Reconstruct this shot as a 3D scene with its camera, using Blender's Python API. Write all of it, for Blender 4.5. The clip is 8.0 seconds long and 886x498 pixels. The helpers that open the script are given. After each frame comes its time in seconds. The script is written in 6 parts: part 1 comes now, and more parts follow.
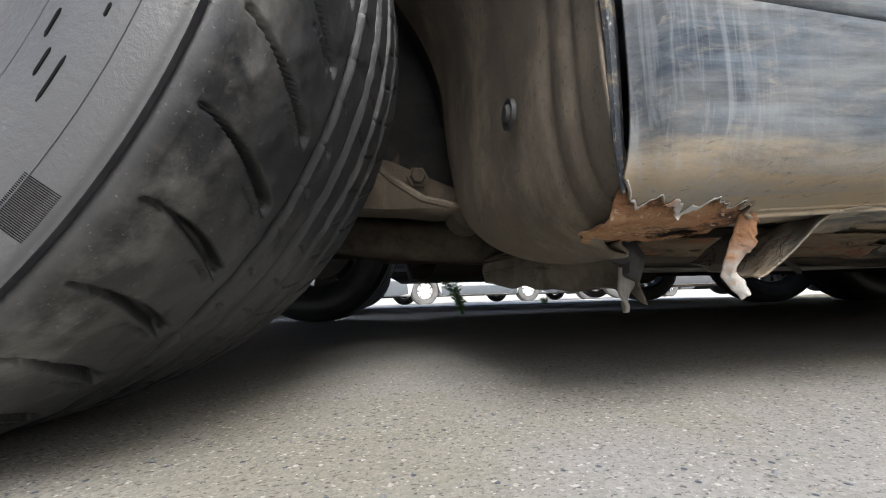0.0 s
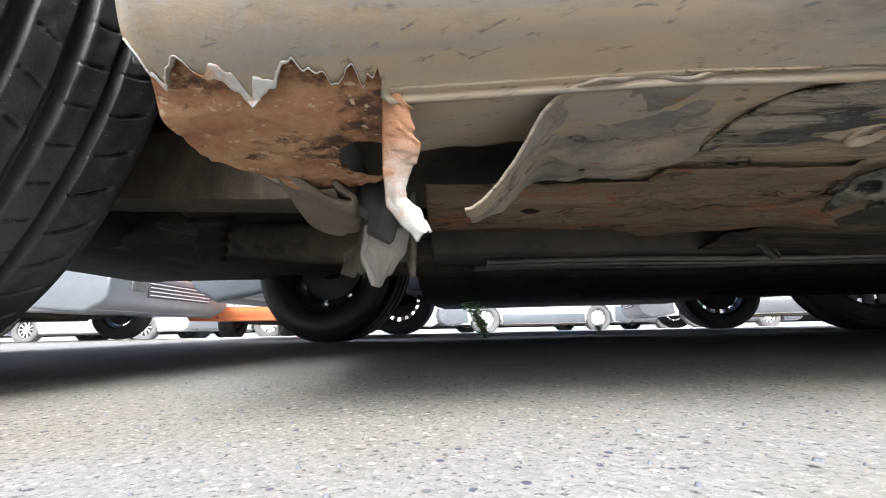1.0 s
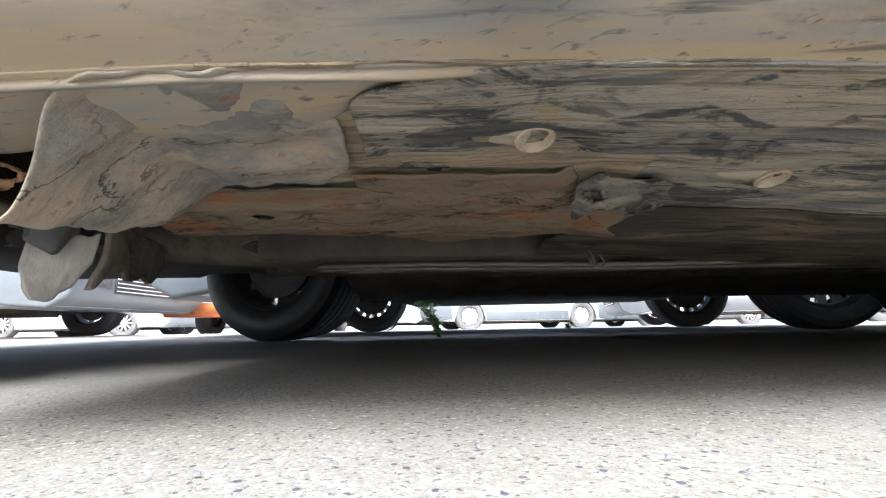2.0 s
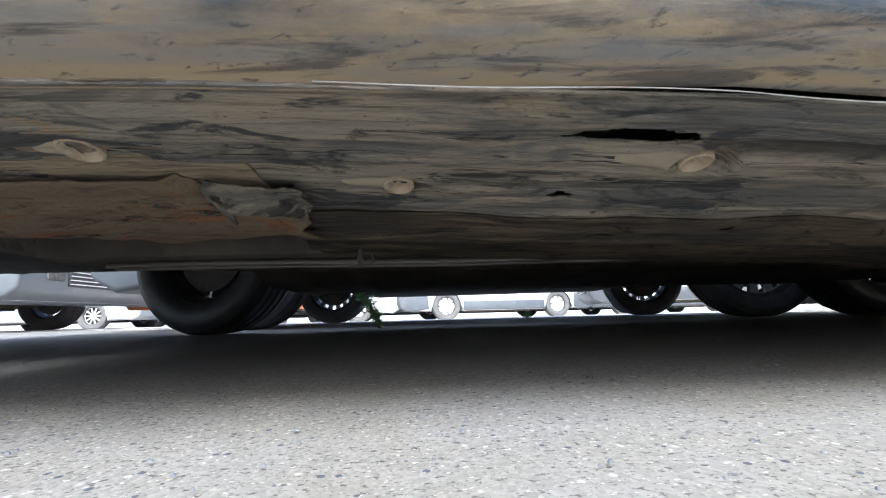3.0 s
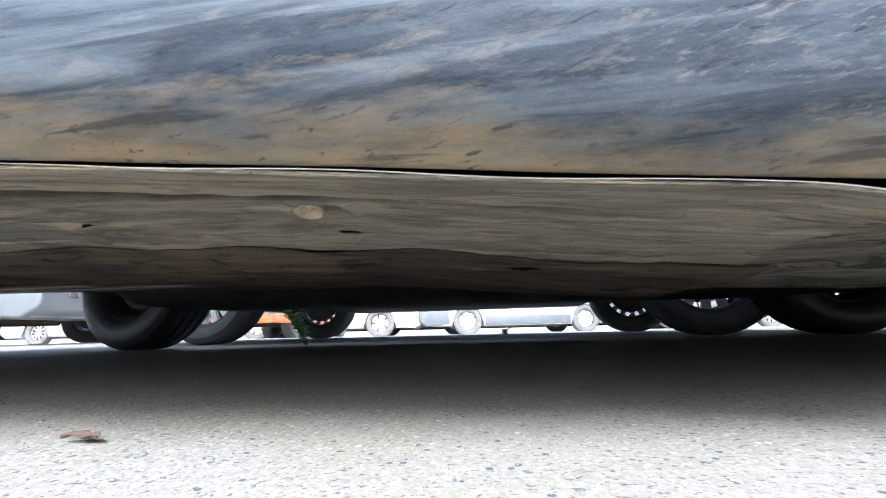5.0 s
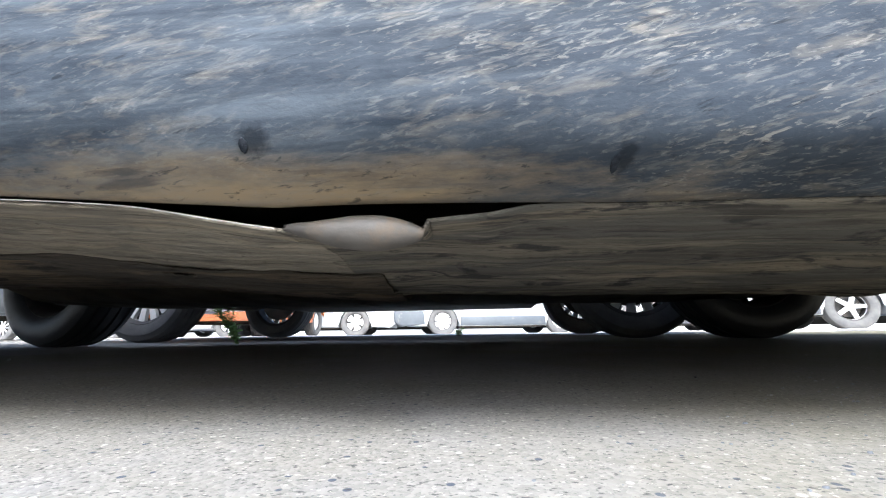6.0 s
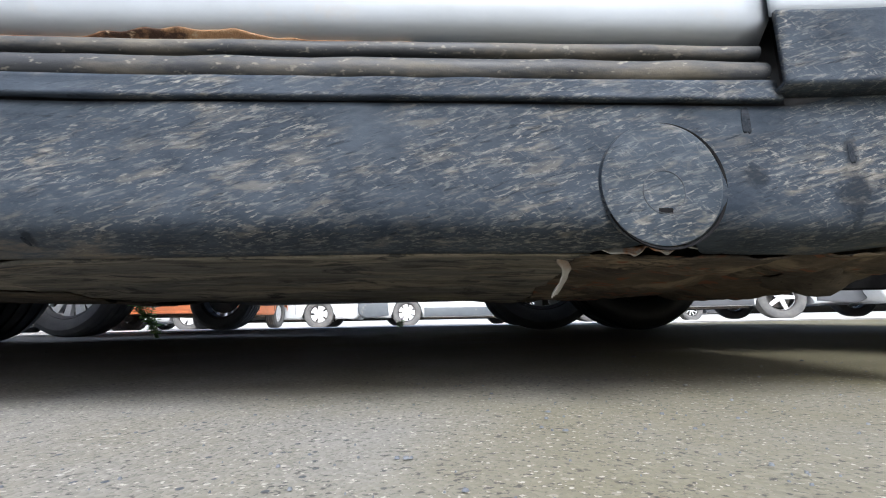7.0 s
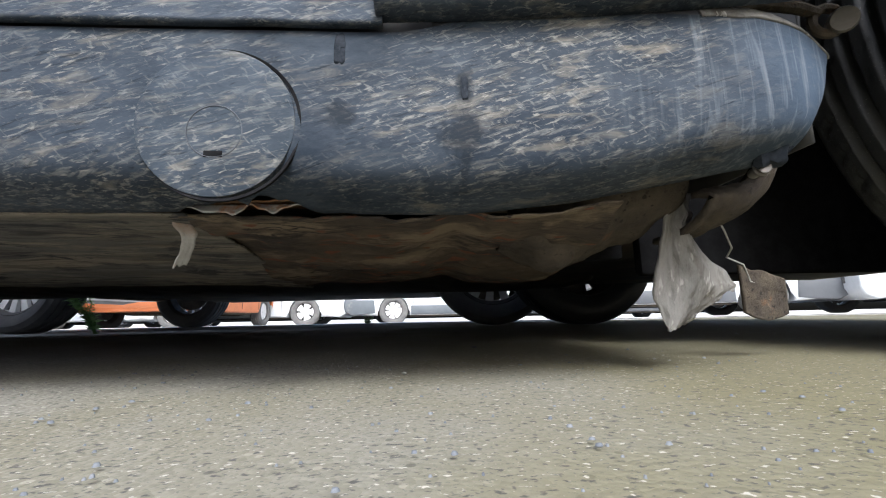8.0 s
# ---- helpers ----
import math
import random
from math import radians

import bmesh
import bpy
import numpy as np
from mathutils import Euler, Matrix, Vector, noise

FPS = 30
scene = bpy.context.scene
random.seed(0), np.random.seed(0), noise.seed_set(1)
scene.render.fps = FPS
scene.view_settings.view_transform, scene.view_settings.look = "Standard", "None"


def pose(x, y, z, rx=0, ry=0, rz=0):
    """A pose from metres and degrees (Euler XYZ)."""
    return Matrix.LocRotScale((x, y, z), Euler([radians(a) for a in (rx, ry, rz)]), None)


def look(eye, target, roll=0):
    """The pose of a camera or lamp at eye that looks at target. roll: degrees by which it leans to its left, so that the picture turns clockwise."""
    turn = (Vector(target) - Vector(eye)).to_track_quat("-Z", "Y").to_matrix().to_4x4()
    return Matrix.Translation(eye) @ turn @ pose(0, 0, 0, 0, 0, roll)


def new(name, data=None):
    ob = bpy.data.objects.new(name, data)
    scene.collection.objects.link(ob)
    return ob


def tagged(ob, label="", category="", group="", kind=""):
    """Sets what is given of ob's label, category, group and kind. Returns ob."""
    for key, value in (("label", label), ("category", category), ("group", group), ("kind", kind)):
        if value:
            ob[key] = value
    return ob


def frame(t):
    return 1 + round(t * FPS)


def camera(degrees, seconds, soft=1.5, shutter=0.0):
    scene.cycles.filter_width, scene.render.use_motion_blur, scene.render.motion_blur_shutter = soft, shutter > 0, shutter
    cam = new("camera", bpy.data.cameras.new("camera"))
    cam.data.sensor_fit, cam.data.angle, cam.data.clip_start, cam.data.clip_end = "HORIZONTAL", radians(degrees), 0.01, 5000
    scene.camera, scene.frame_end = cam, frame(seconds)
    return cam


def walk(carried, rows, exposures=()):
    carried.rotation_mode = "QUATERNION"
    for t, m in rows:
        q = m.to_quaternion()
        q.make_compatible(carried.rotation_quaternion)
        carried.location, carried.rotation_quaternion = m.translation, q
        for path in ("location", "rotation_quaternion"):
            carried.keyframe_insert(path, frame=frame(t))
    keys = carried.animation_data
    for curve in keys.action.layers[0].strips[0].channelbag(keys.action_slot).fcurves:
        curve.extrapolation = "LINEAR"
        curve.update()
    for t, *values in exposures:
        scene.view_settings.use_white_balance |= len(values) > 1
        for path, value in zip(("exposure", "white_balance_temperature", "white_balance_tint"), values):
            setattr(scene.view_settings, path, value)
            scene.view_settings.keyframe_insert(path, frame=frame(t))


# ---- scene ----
cam = camera(95.5, 8.0, soft=1.1, shutter=0.0)
PATH = [
    (0.0, pose(-0.1320, -0.1740, 0.0843, 96.75, 1.68, -10.60)),
    (0.2, pose(-0.0802, -0.1616, 0.0598, 98.71, 1.32, -7.78)),
    (0.4, pose(-0.0367, -0.1422, 0.0477, 99.63, 1.57, -6.24)),
    (0.7, pose(0.0368, -0.1200, 0.0453, 101.08, 1.12, -2.74)),
    (1.0, pose(0.1066, -0.1130, 0.0428, 101.23, 1.15, -0.56)),
    (1.2, pose(0.1437, -0.1162, 0.0435, 101.42, 1.02, -0.99)),
    (2.3, pose(0.3384, -0.0944, 0.0562, 100.48, 1.10, -2.30)),
    (2.5, pose(0.3863, -0.0974, 0.0583, 100.52, 1.75, -4.32)),
    (3.0, pose(0.4756, -0.1133, 0.0554, 99.15, 1.54, -3.56)),
    (3.3, pose(0.5529, -0.0878, 0.0548, 99.25, 1.35, -0.86)),
    (3.5, pose(0.6050, -0.0620, 0.0555, 99.89, 2.10, -2.95)),
    (3.7, pose(0.6610, -0.0600, 0.0560, 100.10, 1.50, -3.20)),
    (4.0, pose(0.7551, -0.0680, 0.0578, 101.54, 1.58, 0.00)),
    (4.2, pose(0.7985, -0.0830, 0.0595, 101.68, 1.60, 1.10)),
    (4.5, pose(0.8635, -0.1120, 0.0575, 101.73, 1.40, 2.60)),
    (4.7, pose(0.9290, -0.1200, 0.0552, 101.60, 1.45, 3.35)),
    (5.8, pose(1.2107, -0.1154, 0.0525, 100.85, 0.90, 1.57)),
    (6.0, pose(1.2674, -0.1297, 0.0513, 101.26, 0.75, 1.26)),
    (6.2, pose(1.3378, -0.1497, 0.0491, 99.86, 0.40, 0.49)),
    (6.5, pose(1.4307, -0.1948, 0.0472, 100.84, 0.22, 0.83)),
    (6.8, pose(1.4829, -0.2276, 0.0545, 101.31, 0.80, -0.95)),
    (7.0, pose(1.5493, -0.2284, 0.0586, 99.91, 1.05, -1.92)),
    (7.4, pose(1.6646, -0.1920, 0.0373, 98.78, -0.72, -1.81)),
    (7.7, pose(1.7011, -0.1863, 0.0333, 100.46, 0.44, -4.90)),
    (8.0, pose(1.7802, -0.1922, 0.0403, 99.68, 1.16, -2.23)),
]
walk(cam, PATH, exposures=[(0.0, 1.15, 5900, 8), (0.5, 1.65, 5800, 9), (1.2, 1.9, 5700, 9), (2.4, 2.35, 5550, 8), (3.0, 1.75, 5400, 8), (3.5, 2.05, 5400, 8), (4.0, 2.6, 5400, 8), (4.7, 2.3, 5400, 8), (6.0, 1.95, 5500, 8), (7.0, 1.15, 5600, 8), (8.0, 1.25, 5600, 8)])

# ---------------------------------------------------------------- light
world = bpy.data.worlds.new("sky")
scene.world = world
world.use_nodes = True
_n = world.node_tree.nodes
_sky = _n.new("ShaderNodeTexSky")
_sky.sky_type = "NISHITA"
_sky.sun_disc = False
_sky.sun_elevation = radians(45)
_sky.sun_rotation = radians(174)
_sky.air_density = 1.0
_sky.dust_density = 8.0
_n["Background"].inputs["Strength"].default_value = 0.105
world.node_tree.links.new(_sky.outputs["Color"], _n["Background"].inputs["Color"])

sun_data = bpy.data.lights.new("sun", "SUN")
sun_data.energy = 2.3
sun_data.angle = radians(26)
sun_data.color = (1.0, 0.95, 0.88)
sun = new("sun", sun_data)
sun.matrix_basis = look((0.7, -7.1, 7.3), (0, 0, 0))

# ---------------------------------------------------------------- mesh helpers


def grid_noise(x, y, seed=0):
    """Smooth value noise of two arrays, -1 to 1."""
    x, y = np.broadcast_arrays(np.asarray(x, float), np.asarray(y, float))
    xi, yi = np.floor(x), np.floor(y)
    fx, fy = x - xi, y - yi
    fx, fy = fx * fx * (3 - 2 * fx), fy * fy * (3 - 2 * fy)

    def h(a, b):
        s = np.sin(a * 127.1 + b * 311.7 + seed * 74.7) * 43758.5453
        return (s - np.floor(s)) * 2 - 1
    return ((h(xi, yi) * (1 - fx) + h(xi + 1, yi) * fx) * (1 - fy)
            + (h(xi, yi + 1) * (1 - fx) + h(xi + 1, yi + 1) * fx) * fy)


def smooth(a, b, x):
    t = np.clip((np.asarray(x, float) - a) / (b - a), 0, 1)
    return t * t * (3 - 2 * t)


def as_mesh(name, verts, faces, flat=False):
    me = bpy.data.meshes.new(name)
    me.from_pydata([tuple(v) for v in verts], [], [tuple(f) for f in faces])
    me.validate()
    me.update()
    me.shade_flat() if flat else me.shade_smooth()
    return me


def part(name, data, material, parent, label=""):
    """One mesh object under a thing or a part; data is a bmesh or a mesh."""
    if isinstance(data, bmesh.types.BMesh):
        me = bpy.data.meshes.new(name)
        bmesh.ops.recalc_face_normals(data, faces=data.faces)
        data.to_mesh(me)
        data.free()
        me.shade_smooth()
        me.set_sharp_from_angle(angle=radians(38))
    else:
        me = data
    me.materials.clear()
    me.materials.append(material)
    ob = new(name, me)
    ob.parent = parent
    if label:
        ob["label"] = label
    return ob


def thing(name, label, category, m=None, group="", kind=""):
    ob = new(name)
    ob.empty_display_size = 0.1
    if m is not None:
        ob.matrix_basis = m
    return tagged(ob, label, category, group, kind)


def sheet(name, fn, nu, nv, thick=0.0015, holes=(), wavy=0.25):
    """A closed shell of fn(u, v) -> x, y, z (arrays, 0 to 1); holes: ellipses (x, y, rx, ry) cut through, seen from below."""
    U, V = np.meshgrid(np.linspace(0, 1, nu), np.linspace(0, 1, nv), indexing="ij")
    X, Y, Z = (np.array(a, float) for a in fn(U, V))
    keep = np.ones((nu - 1, nv - 1), bool)
    for k, (cx, cy, rx, ry) in enumerate(holes):
        dx, dy = (X - cx) / rx, (Y - cy) / ry
        a = np.arctan2(dy, dx)
        edge = 1 + wavy * (0.5 * np.sin(3 * a + k) + 0.3 * np.sin(7 * a + 2 * k) + 0.2 * np.sin(13 * a))
        r = np.hypot(dx, dy) / edge
        inner = r < 0.7
        keep &= ~(inner[:-1, :-1] | inner[1:, :-1] | inner[:-1, 1:] | inner[1:, 1:])
        s = np.where((r >= 0.7) & (r < 1), 1 / np.maximum(r, 0.3), 1)
        X, Y = cx + (X - cx) * s, cy + (Y - cy) * s
    P = np.stack([X, Y, Z], -1)
    n = np.cross(np.gradient(P, axis=0), np.gradient(P, axis=1))
    n /= np.maximum(np.linalg.norm(n, axis=-1, keepdims=True), 1e-9)
    Q = P - n * thick
    idx = np.arange(nu * nv).reshape(nu, nv)
    faces = []
    count = nu * nv
    ii, jj = np.nonzero(keep)
    edges = {}
    for i, j in zip(ii.tolist(), jj.tolist()):
        q = (int(idx[i, j]), int(idx[i + 1, j]), int(idx[i + 1, j + 1]), int(idx[i, j + 1]))
        faces.append(q)
        faces.append(tuple(v + count for v in reversed(q)))
        for a, b in zip(q, q[1:] + q[:1]):
            if (b, a) in edges:
                del edges[(b, a)]
            else:
                edges[(a, b)] = True
    for a, b in edges:
        faces.append((b, a, a + count, b + count))
    return as_mesh(name, np.concatenate([P.reshape(-1, 3), Q.reshape(-1, 3)]), faces)


def add_box(bm, x0, x1, y0, y1, z0, z1, bevel=0.0, m=None):
    vs = [bm.verts.new((x, y, z)) for x in (x0, x1) for y in (y0, y1) for z in (z0, z1)]
    fs = [bm.faces.new([vs[i] for i in f]) for f in
          ((0, 1, 3, 2), (4, 6, 7, 5), (0, 4, 5, 1), (2, 3, 7, 6), (0, 2, 6, 4), (1, 5, 7, 3))]
    if bevel:
        es = list({e for f in fs for e in f.edges})
        res = bmesh.ops.bevel(bm, geom=es, offset=bevel, segments=2, affect="EDGES", profile=0.5)
        vs = list({v for f in res["faces"] for v in f.verts} | {v for v in vs if v.is_valid})
    if m is not None:
        bmesh.ops.transform(bm, matrix=m, verts=vs)
    return bm


def box(*a, **k):
    return add_box(bmesh.new(), *a, **k)


def add_tube(bm, pts, r, seg=10, cap=True):
    """A round bar along points; r may be a list."""
    pts = [Vector(p) for p in pts]
    rs = r if isinstance(r, (list, tuple)) else [r] * len(pts)
    rings = []
    side = None
    for i, p in enumerate(pts):
        d = (pts[min(i + 1, len(pts) - 1)] - pts[max(i - 1, 0)]).normalized()
        if side is None:
            side = d.orthogonal().normalized()
        side = (side - d * side.dot(d)).normalized()
        up = d.cross(side)
        rings.append([bm.verts.new(p + rs[i] * (math.cos(2 * math.pi * k / seg) * side + math.sin(2 * math.pi * k / seg) * up))
                      for k in range(seg)])
    for a, b in zip(rings, rings[1:]):
        for k in range(seg):
            bm.faces.new((a[k], a[(k + 1) % seg], b[(k + 1) % seg], b[k]))
    if cap:
        bm.faces.new(rings[0][::-1])
        bm.faces.new(rings[-1])
    return bm


def tube(*a, **k):
    return add_tube(bmesh.new(), *a, **k)


def lathe(profile, seg=48, close=False):
    """Turned round the y axis: profile of (radius, y)."""
    bm = bmesh.new()
    rings = []
    for r, y in profile:
        if r < 1e-6:
            rings.append([bm.verts.new((0, y, 0))])
        else:
            rings.append([bm.verts.new((r * math.cos(2 * math.pi * k / seg), y, r * math.sin(2 * math.pi * k / seg))) for k in range(seg)])
    pairs = list(zip(rings, rings[1:])) + ([(rings[-1], rings[0])] if close else [])
    for a, b in pairs:
        for k in range(seg):
            l = (k + 1) % seg
            if len(a) == 1 and len(b) == 1:
                continue
            if len(a) == 1:
                bm.faces.new((a[0], b[k], b[l]))
            elif len(b) == 1:
                bm.faces.new((a[k], a[l], b[0]))
            else:
                bm.faces.new((a[k], a[l], b[l], b[k]))
    return bm


def prism(outline, y0, y1, bevel=0.0):
    """An outline of (x, z) drawn out from y0 to y1."""
    bm = bmesh.new()
    a = [bm.verts.new((x, y0, z)) for x, z in outline]
    b = [bm.verts.new((x, y1, z)) for x, z in outline]
    n = len(outline)
    f0, f1 = bm.faces.new(a), bm.faces.new(b[::-1])
    for k in range(n):
        bm.faces.new((a[k], b[k], b[(k + 1) % n], a[(k + 1) % n]))
    if bevel:
        bmesh.ops.bevel(bm, geom=list(f0.edges) + list(f1.edges), offset=bevel, segments=3, affect="EDGES", profile=0.5)
    bmesh.ops.triangulate(bm, faces=[f for f in bm.faces if len(f.verts) > 4])
    return bm


# ---------------------------------------------------------------- materials


def mat(name, base, second=None, scale=30.0, stretch=(1, 1, 1), mix=(0.4, 0.62), dirt=None, dirt_scale=12.0, dirt_stretch=(1, 1, 1),
        dirt_mix=(0.5, 0.7), speck=None, speck_scale=400.0, speck_mix=(0.62, 0.7), speck_stretch=None, rough=0.6, rough_dirt=0.85, metal=0.0, bump=0.15,
        bump_scale=300.0, bump_stretch=(1, 1, 1), bump_dist=0.001, spec=0.5, vary=0.0, dust=None):
    """A painted, dirty or worn surface: two colours in patches, dirt in larger ones, fine specks and relief.
    dust: (colour, z low, z high, x from, x to, fall) for settled road dust that thins out upwards and lies lower along x."""
    m = bpy.data.materials.new(name)
    m.use_nodes = True
    nt = m.node_tree
    nd, ln = nt.nodes, nt.links
    bsdf = nd["Principled BSDF"]
    tc = nd.new("ShaderNodeTexCoord")

    def noise_fac(sc, st, lo, hi, detail=8.0, seed=0.0):
        mp = nd.new("ShaderNodeMapping")
        mp.inputs["Scale"].default_value = st
        mp.inputs["Location"].default_value = (seed, seed * 0.7, seed * 1.3)
        ln.new(tc.outputs["Object"], mp.inputs["Vector"])
        nz = nd.new("ShaderNodeTexNoise")
        nz.inputs["Scale"].default_value = sc
        nz.inputs["Detail"].default_value = detail
        nz.inputs["Roughness"].default_value = 0.70
        ln.new(mp.outputs["Vector"], nz.inputs["Vector"])
        rp = nd.new("ShaderNodeMapRange")
        rp.inputs["From Min"].default_value = lo
        rp.inputs["From Max"].default_value = hi
        ln.new(nz.outputs["Fac"], rp.inputs["Value"])
        return rp.outputs["Result"], nz.outputs["Fac"]

    def blend(fac, a, b):
        mx = nd.new("ShaderNodeMix")
        mx.data_type = "RGBA"
        if isinstance(fac, float):
            mx.inputs["Factor"].default_value = fac
        else:
            ln.new(fac, mx.inputs["Factor"])
        for sock, v in ((mx.inputs[6], a), (mx.inputs[7], b)):
            if isinstance(v, tuple):
                sock.default_value = (*v, 1)
            else:
                ln.new(v, sock)
        return mx.outputs[2]

    col = base
    rough_out = None
    if second:
        f, _ = noise_fac(scale, stretch, *mix)
        col = blend(f, base, second)
    if dirt:
        f, _ = noise_fac(dirt_scale, dirt_stretch, *dirt_mix, seed=7.3)
        col = blend(f, col, dirt)
        rough_out = f
    if dust:
        colour, z0, z1, x0, x1, fall = dust
        sp = nd.new("ShaderNodeSeparateXYZ")
        ln.new(tc.outputs["Object"], sp.inputs["Vector"])
        f2, raw = noise_fac(34.0, (0.35, 1, 1.6), 0.3, 0.7, seed=3.1)
        ad = nd.new("ShaderNodeMath")
        ad.operation = "MULTIPLY_ADD"
        ad.inputs[1].default_value = (z1 - z0) * 3.0
        ad.inputs[2].default_value = -(z1 - z0) * 1.5
        ln.new(raw, ad.inputs[0])
        su = nd.new("ShaderNodeMath")
        su.operation = "ADD"
        lift = nd.new("ShaderNodeMapRange")
        lift.inputs["From Min"].default_value = x0
        lift.inputs["From Max"].default_value = x1
        lift.inputs["To Max"].default_value = fall
        ln.new(sp.outputs["X"], lift.inputs["Value"])
        up = nd.new("ShaderNodeMath")
        up.operation = "ADD"
        ln.new(sp.outputs["Z"], up.inputs[0])
        ln.new(lift.outputs["Result"], up.inputs[1])
        ln.new(up.outputs[0], su.inputs[0])
        ln.new(ad.outputs[0], su.inputs[1])
        rp = nd.new("ShaderNodeMapRange")
        rp.inputs["From Min"].default_value = z1
        rp.inputs["From Max"].default_value = z0
        ln.new(su.outputs[0], rp.inputs["Value"])
        col = blend(rp.outputs["Result"], col, colour)
    if speck:
        f, _ = noise_fac(speck_scale, speck_stretch or stretch, *speck_mix, detail=2.0, seed=1.9)
        col = blend(f, col, speck)
    if vary:
        oi = nd.new("ShaderNodeObjectInfo")
        hs = nd.new("ShaderNodeHueSaturation")
        mr = nd.new("ShaderNodeMapRange")
        mr.inputs["To Min"].default_value = 1 - vary
        mr.inputs["To Max"].default_value = 1 + vary
        ln.new(oi.outputs["Random"], mr.inputs["Value"])
        ln.new(mr.outputs["Result"], hs.inputs["Value"])
        if isinstance(col, tuple):
            hs.inputs["Color"].default_value = (*col, 1)
        else:
            ln.new(col, hs.inputs["Color"])
        col = hs.outputs["Color"]
    if isinstance(col, tuple):
        bsdf.inputs["Base Color"].default_value = (*col, 1)
    else:
        ln.new(col, bsdf.inputs["Base Color"])
    bsdf.inputs["Roughness"].default_value = rough
    if rough_out is not None:
        mr = nd.new("ShaderNodeMapRange")
        mr.inputs["To Min"].default_value = rough
        mr.inputs["To Max"].default_value = rough_dirt
        ln.new(rough_out, mr.inputs["Value"])
        ln.new(mr.outputs["Result"], bsdf.inputs["Roughness"])
    bsdf.inputs["Metallic"].default_value = metal
    bsdf.inputs["Specular IOR Level"].default_value = spec
    if bump:
        _, raw = noise_fac(bump_scale, bump_stretch, 0, 1, detail=5.0, seed=4.4)
        bp = nd.new("ShaderNodeBump")
        bp.inputs["Strength"].default_value = bump
        bp.inputs["Distance"].default_value = bump_dist
        ln.new(raw, bp.inputs["Height"])
        ln.new(bp.outputs["Normal"], bsdf.inputs["Normal"])
    return m


